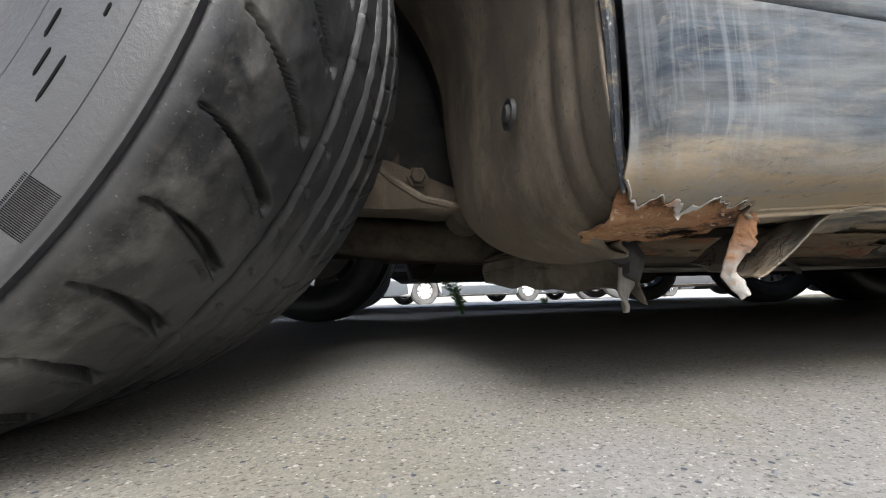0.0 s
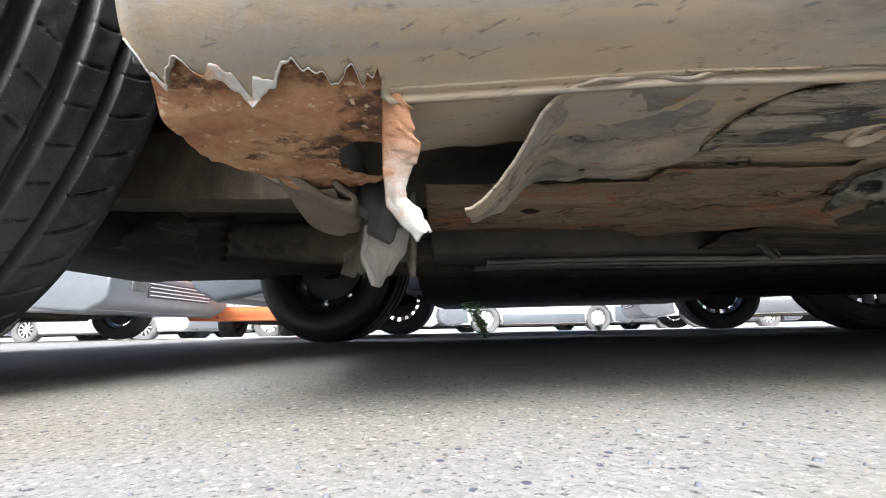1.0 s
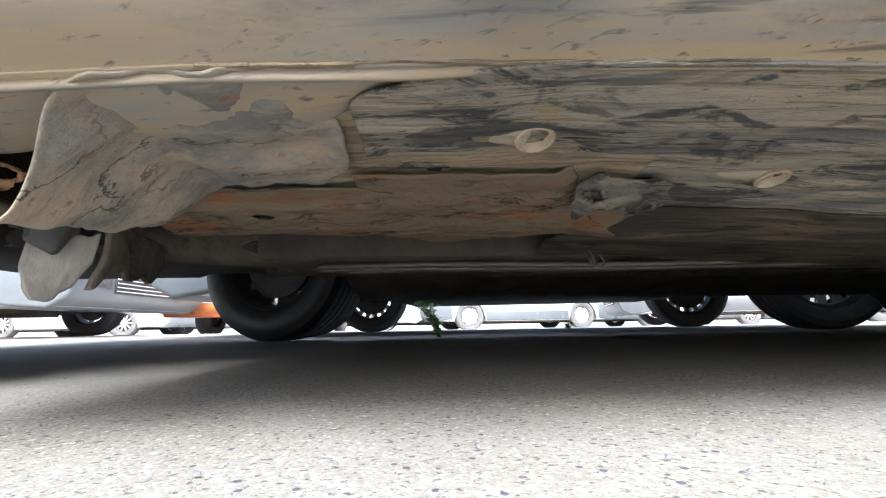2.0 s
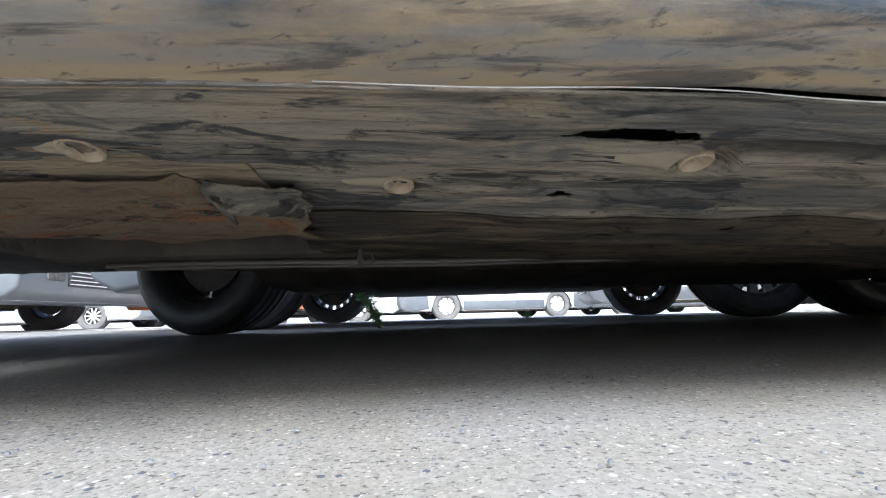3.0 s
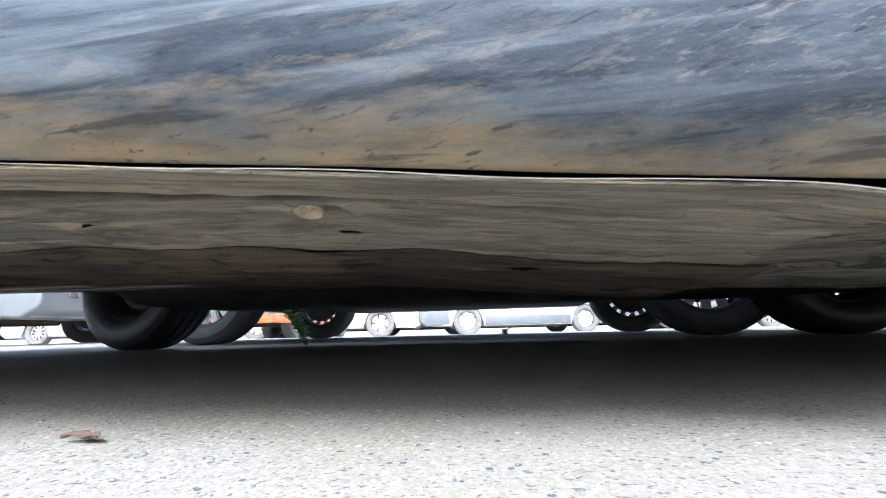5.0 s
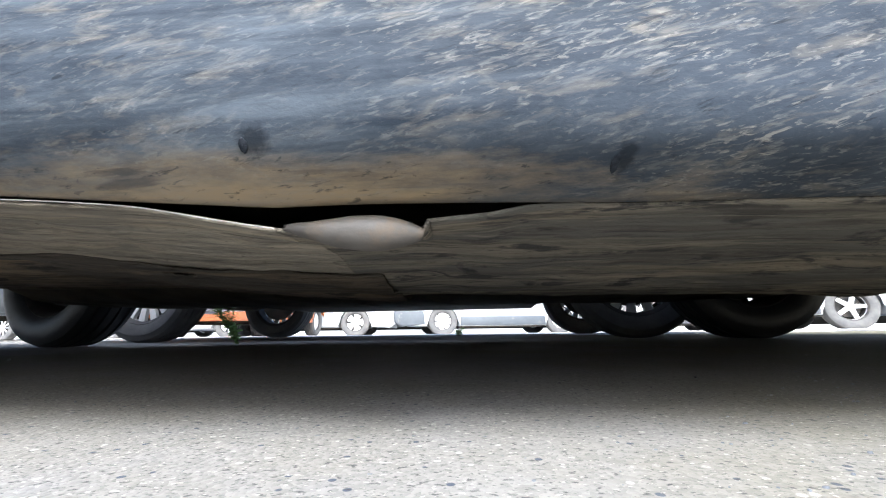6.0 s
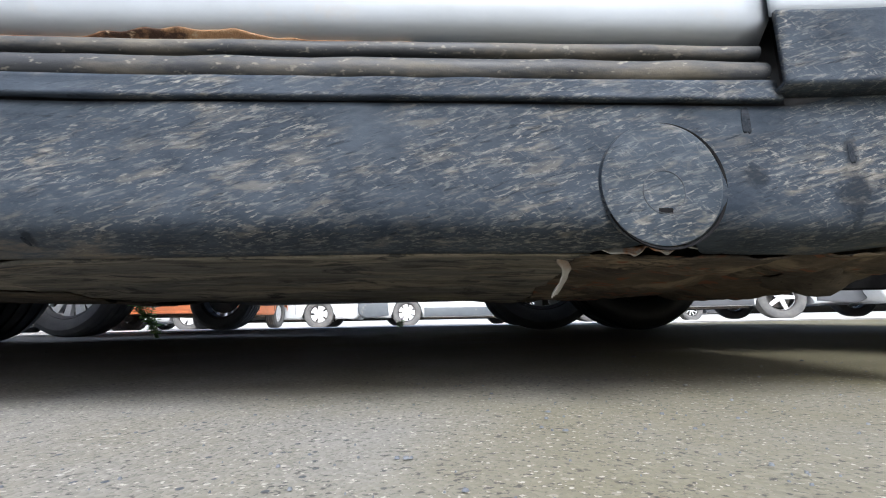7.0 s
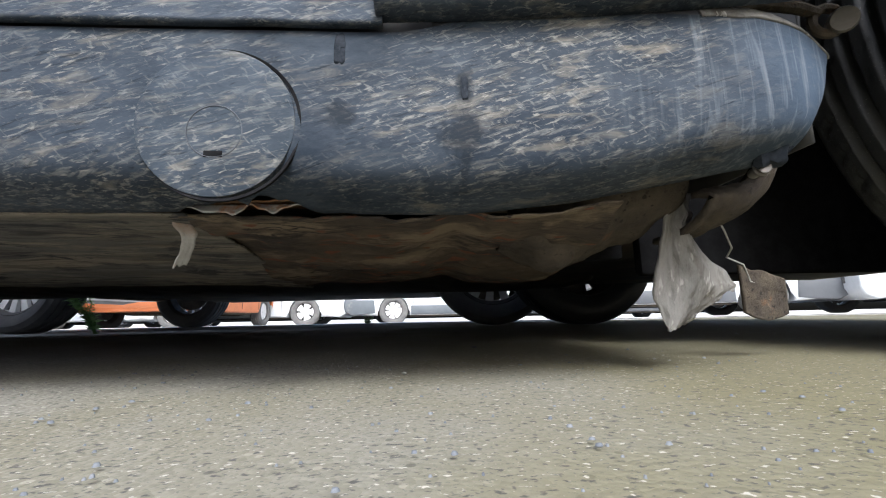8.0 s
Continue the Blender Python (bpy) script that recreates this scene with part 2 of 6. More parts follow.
def asphalt_material():
    """Worn asphalt: pale and dark chippings in a grey binder, with broad stains."""
    m = mat("asphalt", (0.185, 0.184, 0.182), (0.245, 0.242, 0.235), scale=2.2, mix=(0.3, 0.7), dirt=(0.18, 0.172, 0.145), dirt_scale=1.3,
            dirt_mix=(0.42, 0.62), rough=0.8, rough_dirt=0.95, bump=0.0, spec=0.3)
    nd, ln = m.node_tree.nodes, m.node_tree.links
    bsdf = nd["Principled BSDF"]
    old = bsdf.inputs["Base Color"].links[0].from_socket
    tc = nd.new("ShaderNodeTexCoord")

    def cells(scale, seed):
        mp = nd.new("ShaderNodeMapping")
        mp.inputs["Location"].default_value = (seed, seed, 0)
        ln.new(tc.outputs["Object"], mp.inputs["Vector"])
        vo = nd.new("ShaderNodeTexVoronoi")
        vo.inputs["Scale"].default_value = scale
        ln.new(mp.outputs["Vector"], vo.inputs["Vector"])
        return vo
    fine, coarse = cells(430.0, 0.0), cells(230.0, 3.7)
    sep = nd.new("ShaderNodeSeparateColor")
    ln.new(fine.outputs["Color"], sep.inputs["Color"])
    sep2 = nd.new("ShaderNodeSeparateColor")
    ln.new(coarse.outputs["Color"], sep2.inputs["Color"])
    # each chipping a little lighter or darker
    tone = nd.new("ShaderNodeMapRange")
    tone.inputs["To Min"].default_value = 0.86
    tone.inputs["To Max"].default_value = 1.14
    ln.new(sep.outputs[0], tone.inputs["Value"])
    mul = nd.new("ShaderNodeMix")
    mul.data_type = "RGBA"
    mul.blend_type = "MULTIPLY"
    mul.inputs["Factor"].default_value = 1.0
    ln.new(old, mul.inputs[6])
    ln.new(tone.outputs["Result"], mul.inputs[7])
    # a few pale and a few blue-black stones
    pale = nd.new("ShaderNodeMapRange")
    pale.inputs["From Min"].default_value = 0.93
    pale.inputs["From Max"].default_value = 0.97
    ln.new(sep2.outputs[0], pale.inputs["Value"])
    core = nd.new("ShaderNodeMapRange")
    core.inputs["From Min"].default_value = 0.42
    core.inputs["From Max"].default_value = 0.3
    ln.new(coarse.outputs["Distance"], core.inputs["Value"])
    both = nd.new("ShaderNodeMath")
    both.operation = "MULTIPLY"
    ln.new(pale.outputs["Result"], both.inputs[0])
    ln.new(core.outputs["Result"], both.inputs[1])
    mx = nd.new("ShaderNodeMix")
    mx.data_type = "RGBA"
    ln.new(both.outputs[0], mx.inputs["Factor"])
    ln.new(mul.outputs[2], mx.inputs[6])
    mx.inputs[7].default_value = (0.34, 0.33, 0.30, 1)
    dark = nd.new("ShaderNodeMapRange")
    dark.inputs["From Min"].default_value = 0.055
    dark.inputs["From Max"].default_value = 0.04
    ln.new(sep2.outputs[1], dark.inputs["Value"])
    both2 = nd.new("ShaderNodeMath")
    both2.operation = "MULTIPLY"
    ln.new(dark.outputs["Result"], both2.inputs[0])
    ln.new(core.outputs["Result"], both2.inputs[1])
    mx2 = nd.new("ShaderNodeMix")
    mx2.data_type = "RGBA"
    ln.new(both2.outputs[0], mx2.inputs["Factor"])
    ln.new(mx.outputs[2], mx2.inputs[6])
    mx2.inputs[7].default_value = (0.05, 0.06, 0.08, 1)
    # small dark pits and pale grains

    def grains(scale, lo, hi, seed, colour, amount, src):
        mp = nd.new("ShaderNodeMapping")
        mp.inputs["Location"].default_value = (seed, -seed, 0)
        mp.inputs["Scale"].default_value = (0.7, 1.0, 1.0)
        ln.new(tc.outputs["Object"], mp.inputs["Vector"])
        nz = nd.new("ShaderNodeTexNoise")
        nz.inputs["Scale"].default_value = scale
        nz.inputs["Detail"].default_value = 2.0
        ln.new(mp.outputs["Vector"], nz.inputs["Vector"])
        mr = nd.new("ShaderNodeMapRange")
        mr.inputs["From Min"].default_value = lo
        mr.inputs["From Max"].default_value = hi
        mr.inputs["To Max"].default_value = amount
        ln.new(nz.outputs["Fac"], mr.inputs["Value"])
        m2 = nd.new("ShaderNodeMix")
        m2.data_type = "RGBA"
        ln.new(mr.outputs["Result"], m2.inputs["Factor"])
        ln.new(src, m2.inputs[6])
        m2.inputs[7].default_value = (*colour, 1)
        return m2.outputs[2]
    # a broad olive film of moss and silt further along the car
    sx = nd.new("ShaderNodeSeparateXYZ")
    ln.new(tc.outputs["Object"], sx.inputs["Vector"])
    wob = nd.new("ShaderNodeTexNoise")
    wob.inputs["Scale"].default_value = 3.5
    wob.inputs["Detail"].default_value = 7.0
    ln.new(tc.outputs["Object"], wob.inputs["Vector"])
    edge = nd.new("ShaderNodeMath")
    edge.operation = "MULTIPLY_ADD"
    edge.inputs[1].default_value = 1.1
    ln.new(wob.outputs["Fac"], edge.inputs[0])
    ln.new(sx.outputs["X"], edge.inputs[2])
    film = nd.new("ShaderNodeMapRange")
    film.inputs["From Min"].default_value = 1.87
    film.inputs["From Max"].default_value = 2.46
    film.inputs["To Max"].default_value = 0.84
    ln.new(edge.outputs[0], film.inputs["Value"])
    mossy = nd.new("ShaderNodeMix")
    mossy.data_type = "RGBA"
    ln.new(film.outputs["Result"], mossy.inputs["Factor"])
    ln.new(mx2.outputs[2], mossy.inputs[6])
    mossy.inputs[7].default_value = (0.128, 0.114, 0.056, 1)
    # pale concrete slabs beyond the joint
    slab = nd.new("ShaderNodeMapRange")
    slab.inputs["From Min"].default_value = 3.0
    slab.inputs["From Max"].default_value = 3.15
    slope = nd.new("ShaderNodeMath")
    slope.operation = "MULTIPLY_ADD"
    slope.inputs[1].default_value = 0.055
    ln.new(sx.outputs["X"], slope.inputs[0])
    ln.new(sx.outputs["Y"], slope.inputs[2])
    ln.new(slope.outputs[0], slab.inputs["Value"])
    concrete = nd.new("ShaderNodeMix")
    concrete.data_type = "RGBA"
    ln.new(slab.outputs["Result"], concrete.inputs["Factor"])
    ln.new(mossy.outputs[2], concrete.inputs[6])
    concrete.inputs[7].default_value = (0.50, 0.485, 0.455, 1)
    pits = grains(390.0, 0.60, 0.69, 11.0, (0.035, 0.035, 0.036), 0.8, concrete.outputs[2])
    pits = grains(760.0, 0.61, 0.70, 5.0, (0.045, 0.045, 0.045), 0.6, pits)
    pits = grains(430.0, 0.645, 0.71, 23.0, (0.42, 0.40, 0.35), 0.8, pits)
    ln.new(pits, bsdf.inputs["Base Color"])
    hb = nd.new("ShaderNodeMath")
    hb.operation = "ADD"
    ln.new(fine.outputs["Distance"], hb.inputs[0])
    ln.new(coarse.outputs["Distance"], hb.inputs[1])
    bp = nd.new("ShaderNodeBump")
    bp.invert = True
    bp.inputs["Strength"].default_value = 0.32
    bp.inputs["Distance"].default_value = 0.0011
    ln.new(hb.outputs[0], bp.inputs["Height"])
    ln.new(bp.outputs["Normal"], bsdf.inputs["Normal"])
    return m


M_ASPHALT = asphalt_material()


def skirt_material(name, base, second, dust=None, flakes=1.0, whole=False):
    """Weathered blue-grey plastic: slanting pale flakes in patches, tan dirt, washed-down streaks towards its ends, sky
    sheen in the colour.
    """
    m = mat(name, base, second, scale=34, stretch=(0.6, 1, 1.2), mix=(0.34, 0.66), rough=0.68, bump=0.32, spec=0.10, bump_scale=240, bump_stretch=(0.5, 1, 1.2),
            bump_dist=0.001, dust=dust)
    nd, ln = m.node_tree.nodes, m.node_tree.links
    bsdf = nd["Principled BSDF"]
    col = bsdf.inputs["Base Color"].links[0].from_socket
    tc = nd.new("ShaderNodeTexCoord")

    def field(sc, st, lo, hi, slant=0.0, detail=3.0, seed=0.0):
        turn = nd.new("ShaderNodeMapping")
        turn.inputs["Rotation"].default_value = (0, radians(slant), 0)
        turn.inputs["Location"].default_value = (seed, seed, seed)
        ln.new(tc.outputs["Object"], turn.inputs["Vector"])
        mp = nd.new("ShaderNodeMapping")
        mp.inputs["Scale"].default_value = st
        ln.new(turn.outputs["Vector"], mp.inputs["Vector"])
        nz = nd.new("ShaderNodeTexNoise")
        nz.inputs["Scale"].default_value = sc
        nz.inputs["Detail"].default_value = detail
        nz.inputs["Roughness"].default_value = 0.6
        nz.inputs["Distortion"].default_value = 0.5
        ln.new(mp.outputs["Vector"], nz.inputs["Vector"])
        rp = nd.new("ShaderNodeMapRange")
        rp.inputs["From Min"].default_value = lo
        rp.inputs["From Max"].default_value = hi
        ln.new(nz.outputs["Fac"], rp.inputs["Value"])
        return rp.outputs["Result"]

    def times(a, b):
        mt = nd.new("ShaderNodeMath")
        mt.operation = "MULTIPLY"
        for s, v in zip(mt.inputs, (a, b)):
            if isinstance(v, float):
                s.default_value = v
            else:
                ln.new(v, s)
        return mt.outputs[0]

    def over(fac, c):
        nonlocal col
        mx = nd.new("ShaderNodeMix")
        mx.data_type = "RGBA"
        ln.new(fac, mx.inputs["Factor"])
        ln.new(col, mx.inputs[6])
        mx.inputs[7].default_value = (*c, 1)
        col = mx.outputs[2]

    sx = nd.new("ShaderNodeSeparateXYZ")
    ln.new(tc.outputs["Object"], sx.inputs["Vector"])

    def along(a, b):
        mr = nd.new("ShaderNodeMapRange")
        mr.inputs["From Min"].default_value = a
        mr.inputs["From Max"].default_value = b
        ln.new(sx.outputs["X"], mr.inputs["Value"])
        return mr.outputs["Result"]
    body = 1.0 if whole else times(along(0.95, 1.40), along(1.99, 1.88))
    patch = field(15, (0.6, 1, 1.2), 0.34, 0.62, seed=2.0)
    tan = field(120, (0.34, 1, 1.3), 0.54, 0.70, 10.0, 7.0, 5.0)
    over(times(times(tan, patch), 0.65 * flakes), (0.185, 0.165, 0.13))
    fine = field(360, (0.24, 1, 1.2), 0.53, 0.66, 15.0, 4.0, 1.0)
    over(times(times(fine, patch), times(body, 0.55 * flakes)), (0.18, 0.178, 0.165))
    fleck = field(520, (0.26, 1, 1.1), 0.58, 0.68, 17.0, 3.0, 9.0)
    over(times(times(fleck, patch), times(body, 0.65 * flakes)), (0.24, 0.23, 0.205))
    cross = field(430, (0.34, 1, 1.0), 0.59, 0.69, -38.0, 3.0, 19.0)
    over(times(times(cross, patch), times(body, 0.5 * flakes if whole else times(along(1.40, 1.68), 0.5 * flakes))), (0.20, 0.195, 0.18))
    nick = field(300, (0.20, 1, 1.3), 0.60, 0.70, 18.0, 4.0, 15.0)
    over(times(nick, 0.7), (0.010, 0.013, 0.018))
    if not whole:
        # pale blue streaks: chalky plastic with its sky sheen painted in
        sky_tint = field(70, (0.10, 1, 1.5), 0.42, 0.66, 2.5, 9.0, 6.0)
        over(times(times(sky_tint, 0.62), times(along(0.0, 0.05), along(1.40, 1.05))), (0.125, 0.148, 0.172))
        chalk = field(26, (0.4, 1, 1.1), 0.36, 0.60, 9.0, 6.0, 17.0)
        over(times(times(chalk, 0.30), along(0.55, 0.12)), (0.24, 0.235, 0.215))
    if not whole:
        bare = field(95, (0.10, 1, 1.6), 0.55, 0.64, 3.0, 9.0, 13.0)
        over(times(times(bare, 0.62), times(along(0.20, 0.34), along(1.45, 1.1))), (0.020, 0.026, 0.036))
    def spots(rows):
        """Dark spots with ragged, soft outlines, rubbed stains and painted dents: (x, z, half width, half height,
        diamond).
        """
        nearest = None
        for px, pz, w, h, diamond in rows:
            mp = nd.new("ShaderNodeMapping")
            mp.inputs["Scale"].default_value = (1 / w, 0, 1 / h)
            mp.inputs["Location"].default_value = (-px / w, 0, -pz / h)
            ln.new(tc.outputs["Object"], mp.inputs["Vector"])
            a = nd.new("ShaderNodeVectorMath")
            a.operation = "ABSOLUTE"
            ln.new(mp.outputs["Vector"], a.inputs[0])
            d = nd.new("ShaderNodeVectorMath")
            d.operation = "DOT_PRODUCT" if diamond else "LENGTH"
            ln.new(a.outputs["Vector"], d.inputs[0])
            if diamond:
                d.inputs[1].default_value = (1, 1, 1)
            if nearest is None:
                nearest = d.outputs["Value"]
            else:
                lo = nd.new("ShaderNodeMath")
                lo.operation = "MINIMUM"
                ln.new(nearest, lo.inputs[0])
                ln.new(d.outputs["Value"], lo.inputs[1])
                nearest = lo.outputs[0]
        rag = field(160, (1, 1, 1), 0.3, 0.7, 0.0, 6.0, 8.0)
        ra = nd.new("ShaderNodeMath")
        ra.operation = "MULTIPLY_ADD"
        ra.inputs[1].default_value = 0.7
        ln.new(rag, ra.inputs[0])
        ln.new(nearest, ra.inputs[2])
        mr = nd.new("ShaderNodeMapRange")
        mr.inputs["From Min"].default_value = 1.5
        mr.inputs["From Max"].default_value = 0.9
        ln.new(ra.outputs[0], mr.inputs["Value"])
        over(times(mr.outputs["Result"], 0.8), (0.010, 0.013, 0.018))

    if not whole:
        # three rubbed stains, then two small dents whose shade is painted dark
        spots(((1.740, 0.137, 0.0075, 0.0075, False), (1.799, 0.1265, 0.0145, 0.0185, True), (1.800, 0.152, 0.0045, 0.011, False),
               (1.327, 0.1075, 0.0034, 0.0044, False), (1.201, 0.1145, 0.0060, 0.0045, False)))
    ends = nd.new("ShaderNodeMath")
    ends.operation = "MAXIMUM"
    ln.new(along(0.14, 0.03), ends.inputs[0])
    ln.new(along(1.86, 1.96), ends.inputs[1])
    # clean rear end, tinted blue for the sky it reflects
    over(times(along(1.93, 2.01), 0.0 if whole else 0.75), (0.060, 0.085, 0.125))
    streak = field(190, (1, 1, 0.07), 0.5, 0.68, 0.0, 3.0, 4.0)
    if not whole:
        over(times(times(streak, 0.38), ends.outputs[0]), (0.22, 0.235, 0.25))
    ln.new(col, bsdf.inputs["Base Color"])
    return m


M_SKIRT = skirt_material("dusty_blue_grey_plastic", (0.017, 0.023, 0.033), (0.042, 0.052, 0.067), dust=((0.245, 0.192, 0.122), 0.142, 0.165, 0.56, 1.56, 0.0770))
M_COVER = skirt_material("dusty_cover_plastic", (0.020, 0.027, 0.037), (0.050, 0.062, 0.079), whole=True)
M_STAIN = mat("dark_stain", (0.026, 0.03, 0.038), (0.05, 0.056, 0.068), scale=120, rough=0.6, bump=0.3, bump_scale=300)
M_GREYDIRT = mat("grey_crusted_dirt", (0.215, 0.192, 0.155), (0.115, 0.11, 0.102), scale=30, stretch=(0.6, 1.2, 1), mix=(0.42, 0.62), dirt=(0.25, 0.20, 0.14), dirt_scale=26, dirt_stretch=(0.5, 1.3, 1),
                 dirt_mix=(0.52, 0.66), speck=(0.16, 0.10, 0.065), speck_scale=120, rough=0.92, bump=0.9, bump_scale=140, bump_stretch=(0.5, 1.2, 1), bump_dist=0.002, spec=0.2)
M_BRACKET = mat("rusty_dark_bracket", (0.045, 0.038, 0.031), (0.085, 0.07, 0.053), scale=40, mix=(0.4, 0.64), dirt=(0.14, 0.07, 0.035), dirt_scale=32, dirt_mix=(0.58, 0.72), speck=(0.02, 0.018, 0.016),
                speck_scale=160, rough=0.9, bump=0.9, bump_scale=120, bump_dist=0.003, spec=0.2)
M_INNER = mat("brown_inner_metal", (0.085, 0.065, 0.045), (0.04, 0.033, 0.028), scale=26, stretch=(0.5, 1.2, 1), dirt=(0.15, 0.118, 0.08), dirt_scale=24, dirt_stretch=(0.5, 1.3, 1), dirt_mix=(0.50, 0.60), speck=(0.12, 0.05, 0.028), speck_scale=70, speck_mix=(0.58, 0.64),
              rough=0.9, bump=0.9, bump_scale=130, bump_stretch=(0.4, 1.2, 1), bump_dist=0.003, spec=0.2)
M_MARK = mat("matt_dark_mark", (0.012, 0.015, 0.02), (0.03, 0.034, 0.042), scale=160, rough=0.9, bump=0.0, spec=0.08)
# near-black for gaps and grooves, and for deep shade put into the colour
M_BLACK = mat("black_gap_and_shade", (0.008, 0.008, 0.009), (0.014, 0.014, 0.015), scale=60, rough=1.0, bump=0.0, spec=0.05)
M_PLUG = mat("dirt_coated_plug", (0.37, 0.315, 0.23), (0.22, 0.155, 0.10), scale=110, dirt=(0.40, 0.34, 0.25), dirt_scale=50, rough=0.95, bump=0.5, bump_scale=200, spec=0.2)
M_STRIP = mat("bare_and_rusty_strip", (0.37, 0.36, 0.34), (0.27, 0.26, 0.24), scale=60, dirt=(0.34, 0.19, 0.10), dirt_scale=60, dirt_mix=(0.56, 0.68),
              dust=((0.25, 0.125, 0.06), 0.112, 0.092, 0.0, 1.0, 0.0), rough=0.65, bump=0.6, bump_scale=180, bump_dist=0.0015)
M_CURL = mat("pale_bent_sheet", (0.068, 0.062, 0.054), (0.034, 0.030, 0.026), scale=50, stretch=(0.5, 1, 1), dirt=(0.10, 0.074, 0.047), dirt_scale=60, rough=0.6, bump=0.3, bump_scale=150)


def pan_material(name, dust, warm, bare, dark, amount, groove=False):
    """A crust of road dust drawn out along the car: dust and bare underseal in long patches, fine streaks, scratches and drip edges."""
    m = mat(name, dust, warm, scale=9, stretch=(0.45, 1.5, 1), mix=(0.42, 0.62), rough=0.88, bump=0.0, spec=0.25)
    nd, ln = m.node_tree.nodes, m.node_tree.links
    bsdf = nd["Principled BSDF"]
    col = bsdf.inputs["Base Color"].links[0].from_socket
    tc = nd.new("ShaderNodeTexCoord")

    def field(sc, st, lo, hi, detail, seed, warp=0.0):
        mp = nd.new("ShaderNodeMapping")
        mp.inputs["Scale"].default_value = st
        mp.inputs["Location"].default_value = (seed, -seed, 0.3 * seed)
        ln.new(tc.outputs["Object"], mp.inputs["Vector"])
        nz = nd.new("ShaderNodeTexNoise")
        nz.inputs["Scale"].default_value = sc
        nz.inputs["Detail"].default_value = detail
        nz.inputs["Roughness"].default_value = 0.66
        nz.inputs["Distortion"].default_value = warp
        ln.new(mp.outputs["Vector"], nz.inputs["Vector"])
        rp = nd.new("ShaderNodeMapRange")
        rp.inputs["From Min"].default_value = lo
        rp.inputs["From Max"].default_value = hi
        ln.new(nz.outputs["Fac"], rp.inputs["Value"])
        return rp.outputs["Result"], nz.outputs["Fac"]

    def times(a, b):
        mt = nd.new("ShaderNodeMath")
        mt.operation = "MULTIPLY"
        ln.new(a, mt.inputs[0])
        if isinstance(b, float):
            mt.inputs[1].default_value = b
        else:
            ln.new(b, mt.inputs[1])
        return mt.outputs[0]

    def over(fac, c):
        nonlocal col
        mx = nd.new("ShaderNodeMix")
        mx.data_type = "RGBA"
        ln.new(fac, mx.inputs["Factor"])
        ln.new(col, mx.inputs[6])
        mx.inputs[7].default_value = (*c, 1)
        col = mx.outputs[2]

    patch, _ = field(17, (0.32, 1.5, 1), 0.45, 0.55, 9.0, 3.0, 0.6)
    patch = times(patch, 0.85 * amount)
    blot, _ = field(30, (0.55, 1.4, 1), 0.53, 0.59, 10.0, 12.0, 0.8)
    blot = times(blot, 0.9 * amount)
    if groove:
        # the dust lies thicker beyond the long groove's middle
        along = nd.new("ShaderNodeSeparateXYZ")
        ln.new(tc.outputs["Object"], along.inputs["Vector"])
        thin = nd.new("ShaderNodeMapRange")
        thin.inputs["From Min"].default_value = 0.70
        thin.inputs["From Max"].default_value = 0.84
        thin.inputs["To Min"].default_value = 1.0
        thin.inputs["To Max"].default_value = 0.35
        ln.new(along.outputs["X"], thin.inputs["Value"])
        patch, blot = times(patch, thin.outputs["Result"]), times(blot, thin.outputs["Result"])
    over(patch, bare)
    over(blot, dark)
    if groove:
        # the dust has broken away round the rounded nose
        nose = nd.new("ShaderNodeMapRange")
        nose.inputs["From Min"].default_value = 0.41
        nose.inputs["From Max"].default_value = 0.31
        ln.new(along.outputs["X"], nose.inputs["Value"])
        gone, _ = field(34, (0.6, 1.3, 1), 0.495, 0.555, 9.0, 41.0, 0.8)
        over(times(times(gone, 0.88), nose.outputs["Result"]), dark)
    grain, grain_raw = field(40, (0.15, 2.6, 1), 0.50, 0.60, 8.0, 6.0, 0.7)
    over(times(grain, 0.60), tuple(0.42 * c for c in dust))
    fine, fine_raw = field(95, (0.16, 2.2, 1), 0.56, 0.66, 6.0, 9.0, 0.8)
    over(times(fine, 0.75), tuple(0.25 * c for c in dust))
    pale, _ = field(80, (0.16, 2.4, 1), 0.58, 0.68, 6.0, 21.0, 0.8)
    over(times(pale, 0.55), tuple(min(0.5, 1.4 * c) for c in dust))
    if groove:
        # shade of the pressed groove, painted as a dark ragged band
        sp = nd.new("ShaderNodeSeparateXYZ")
        ln.new(tc.outputs["Object"], sp.inputs["Vector"])
        _, raw = field(24, (0.35, 1.0, 1), 0.0, 1.0, 6.0, 31.0)
        line = nd.new("ShaderNodeMath")
        line.operation = "MULTIPLY_ADD"
        line.inputs[1].default_value = -0.02
        ln.new(sp.outputs["X"], line.inputs[0])
        ln.new(sp.outputs["Y"], line.inputs[2])
        off = nd.new("ShaderNodeMath")
        off.operation = "MULTIPLY_ADD"
        off.inputs[1].default_value = 0.012
        ln.new(raw, off.inputs[0])
        ln.new(line.outputs[0], off.inputs[2])
        mid = nd.new("ShaderNodeMath")
        mid.operation = "SUBTRACT"
        mid.inputs[1].default_value = 0.0490
        ln.new(off.outputs[0], mid.inputs[0])
        ab = nd.new("ShaderNodeMath")
        ab.operation = "ABSOLUTE"
        ln.new(mid.outputs[0], ab.inputs[0])
        strip = nd.new("ShaderNodeMapRange")
        strip.inputs["From Min"].default_value = 0.0082
        strip.inputs["From Max"].default_value = 0.0040
        ln.new(ab.outputs[0], strip.inputs["Value"])
        ends = []
        for a, b in ((0.56, 0.66), (1.14, 1.02)):
            mr = nd.new("ShaderNodeMapRange")
            mr.inputs["From Min"].default_value = a
            mr.inputs["From Max"].default_value = b
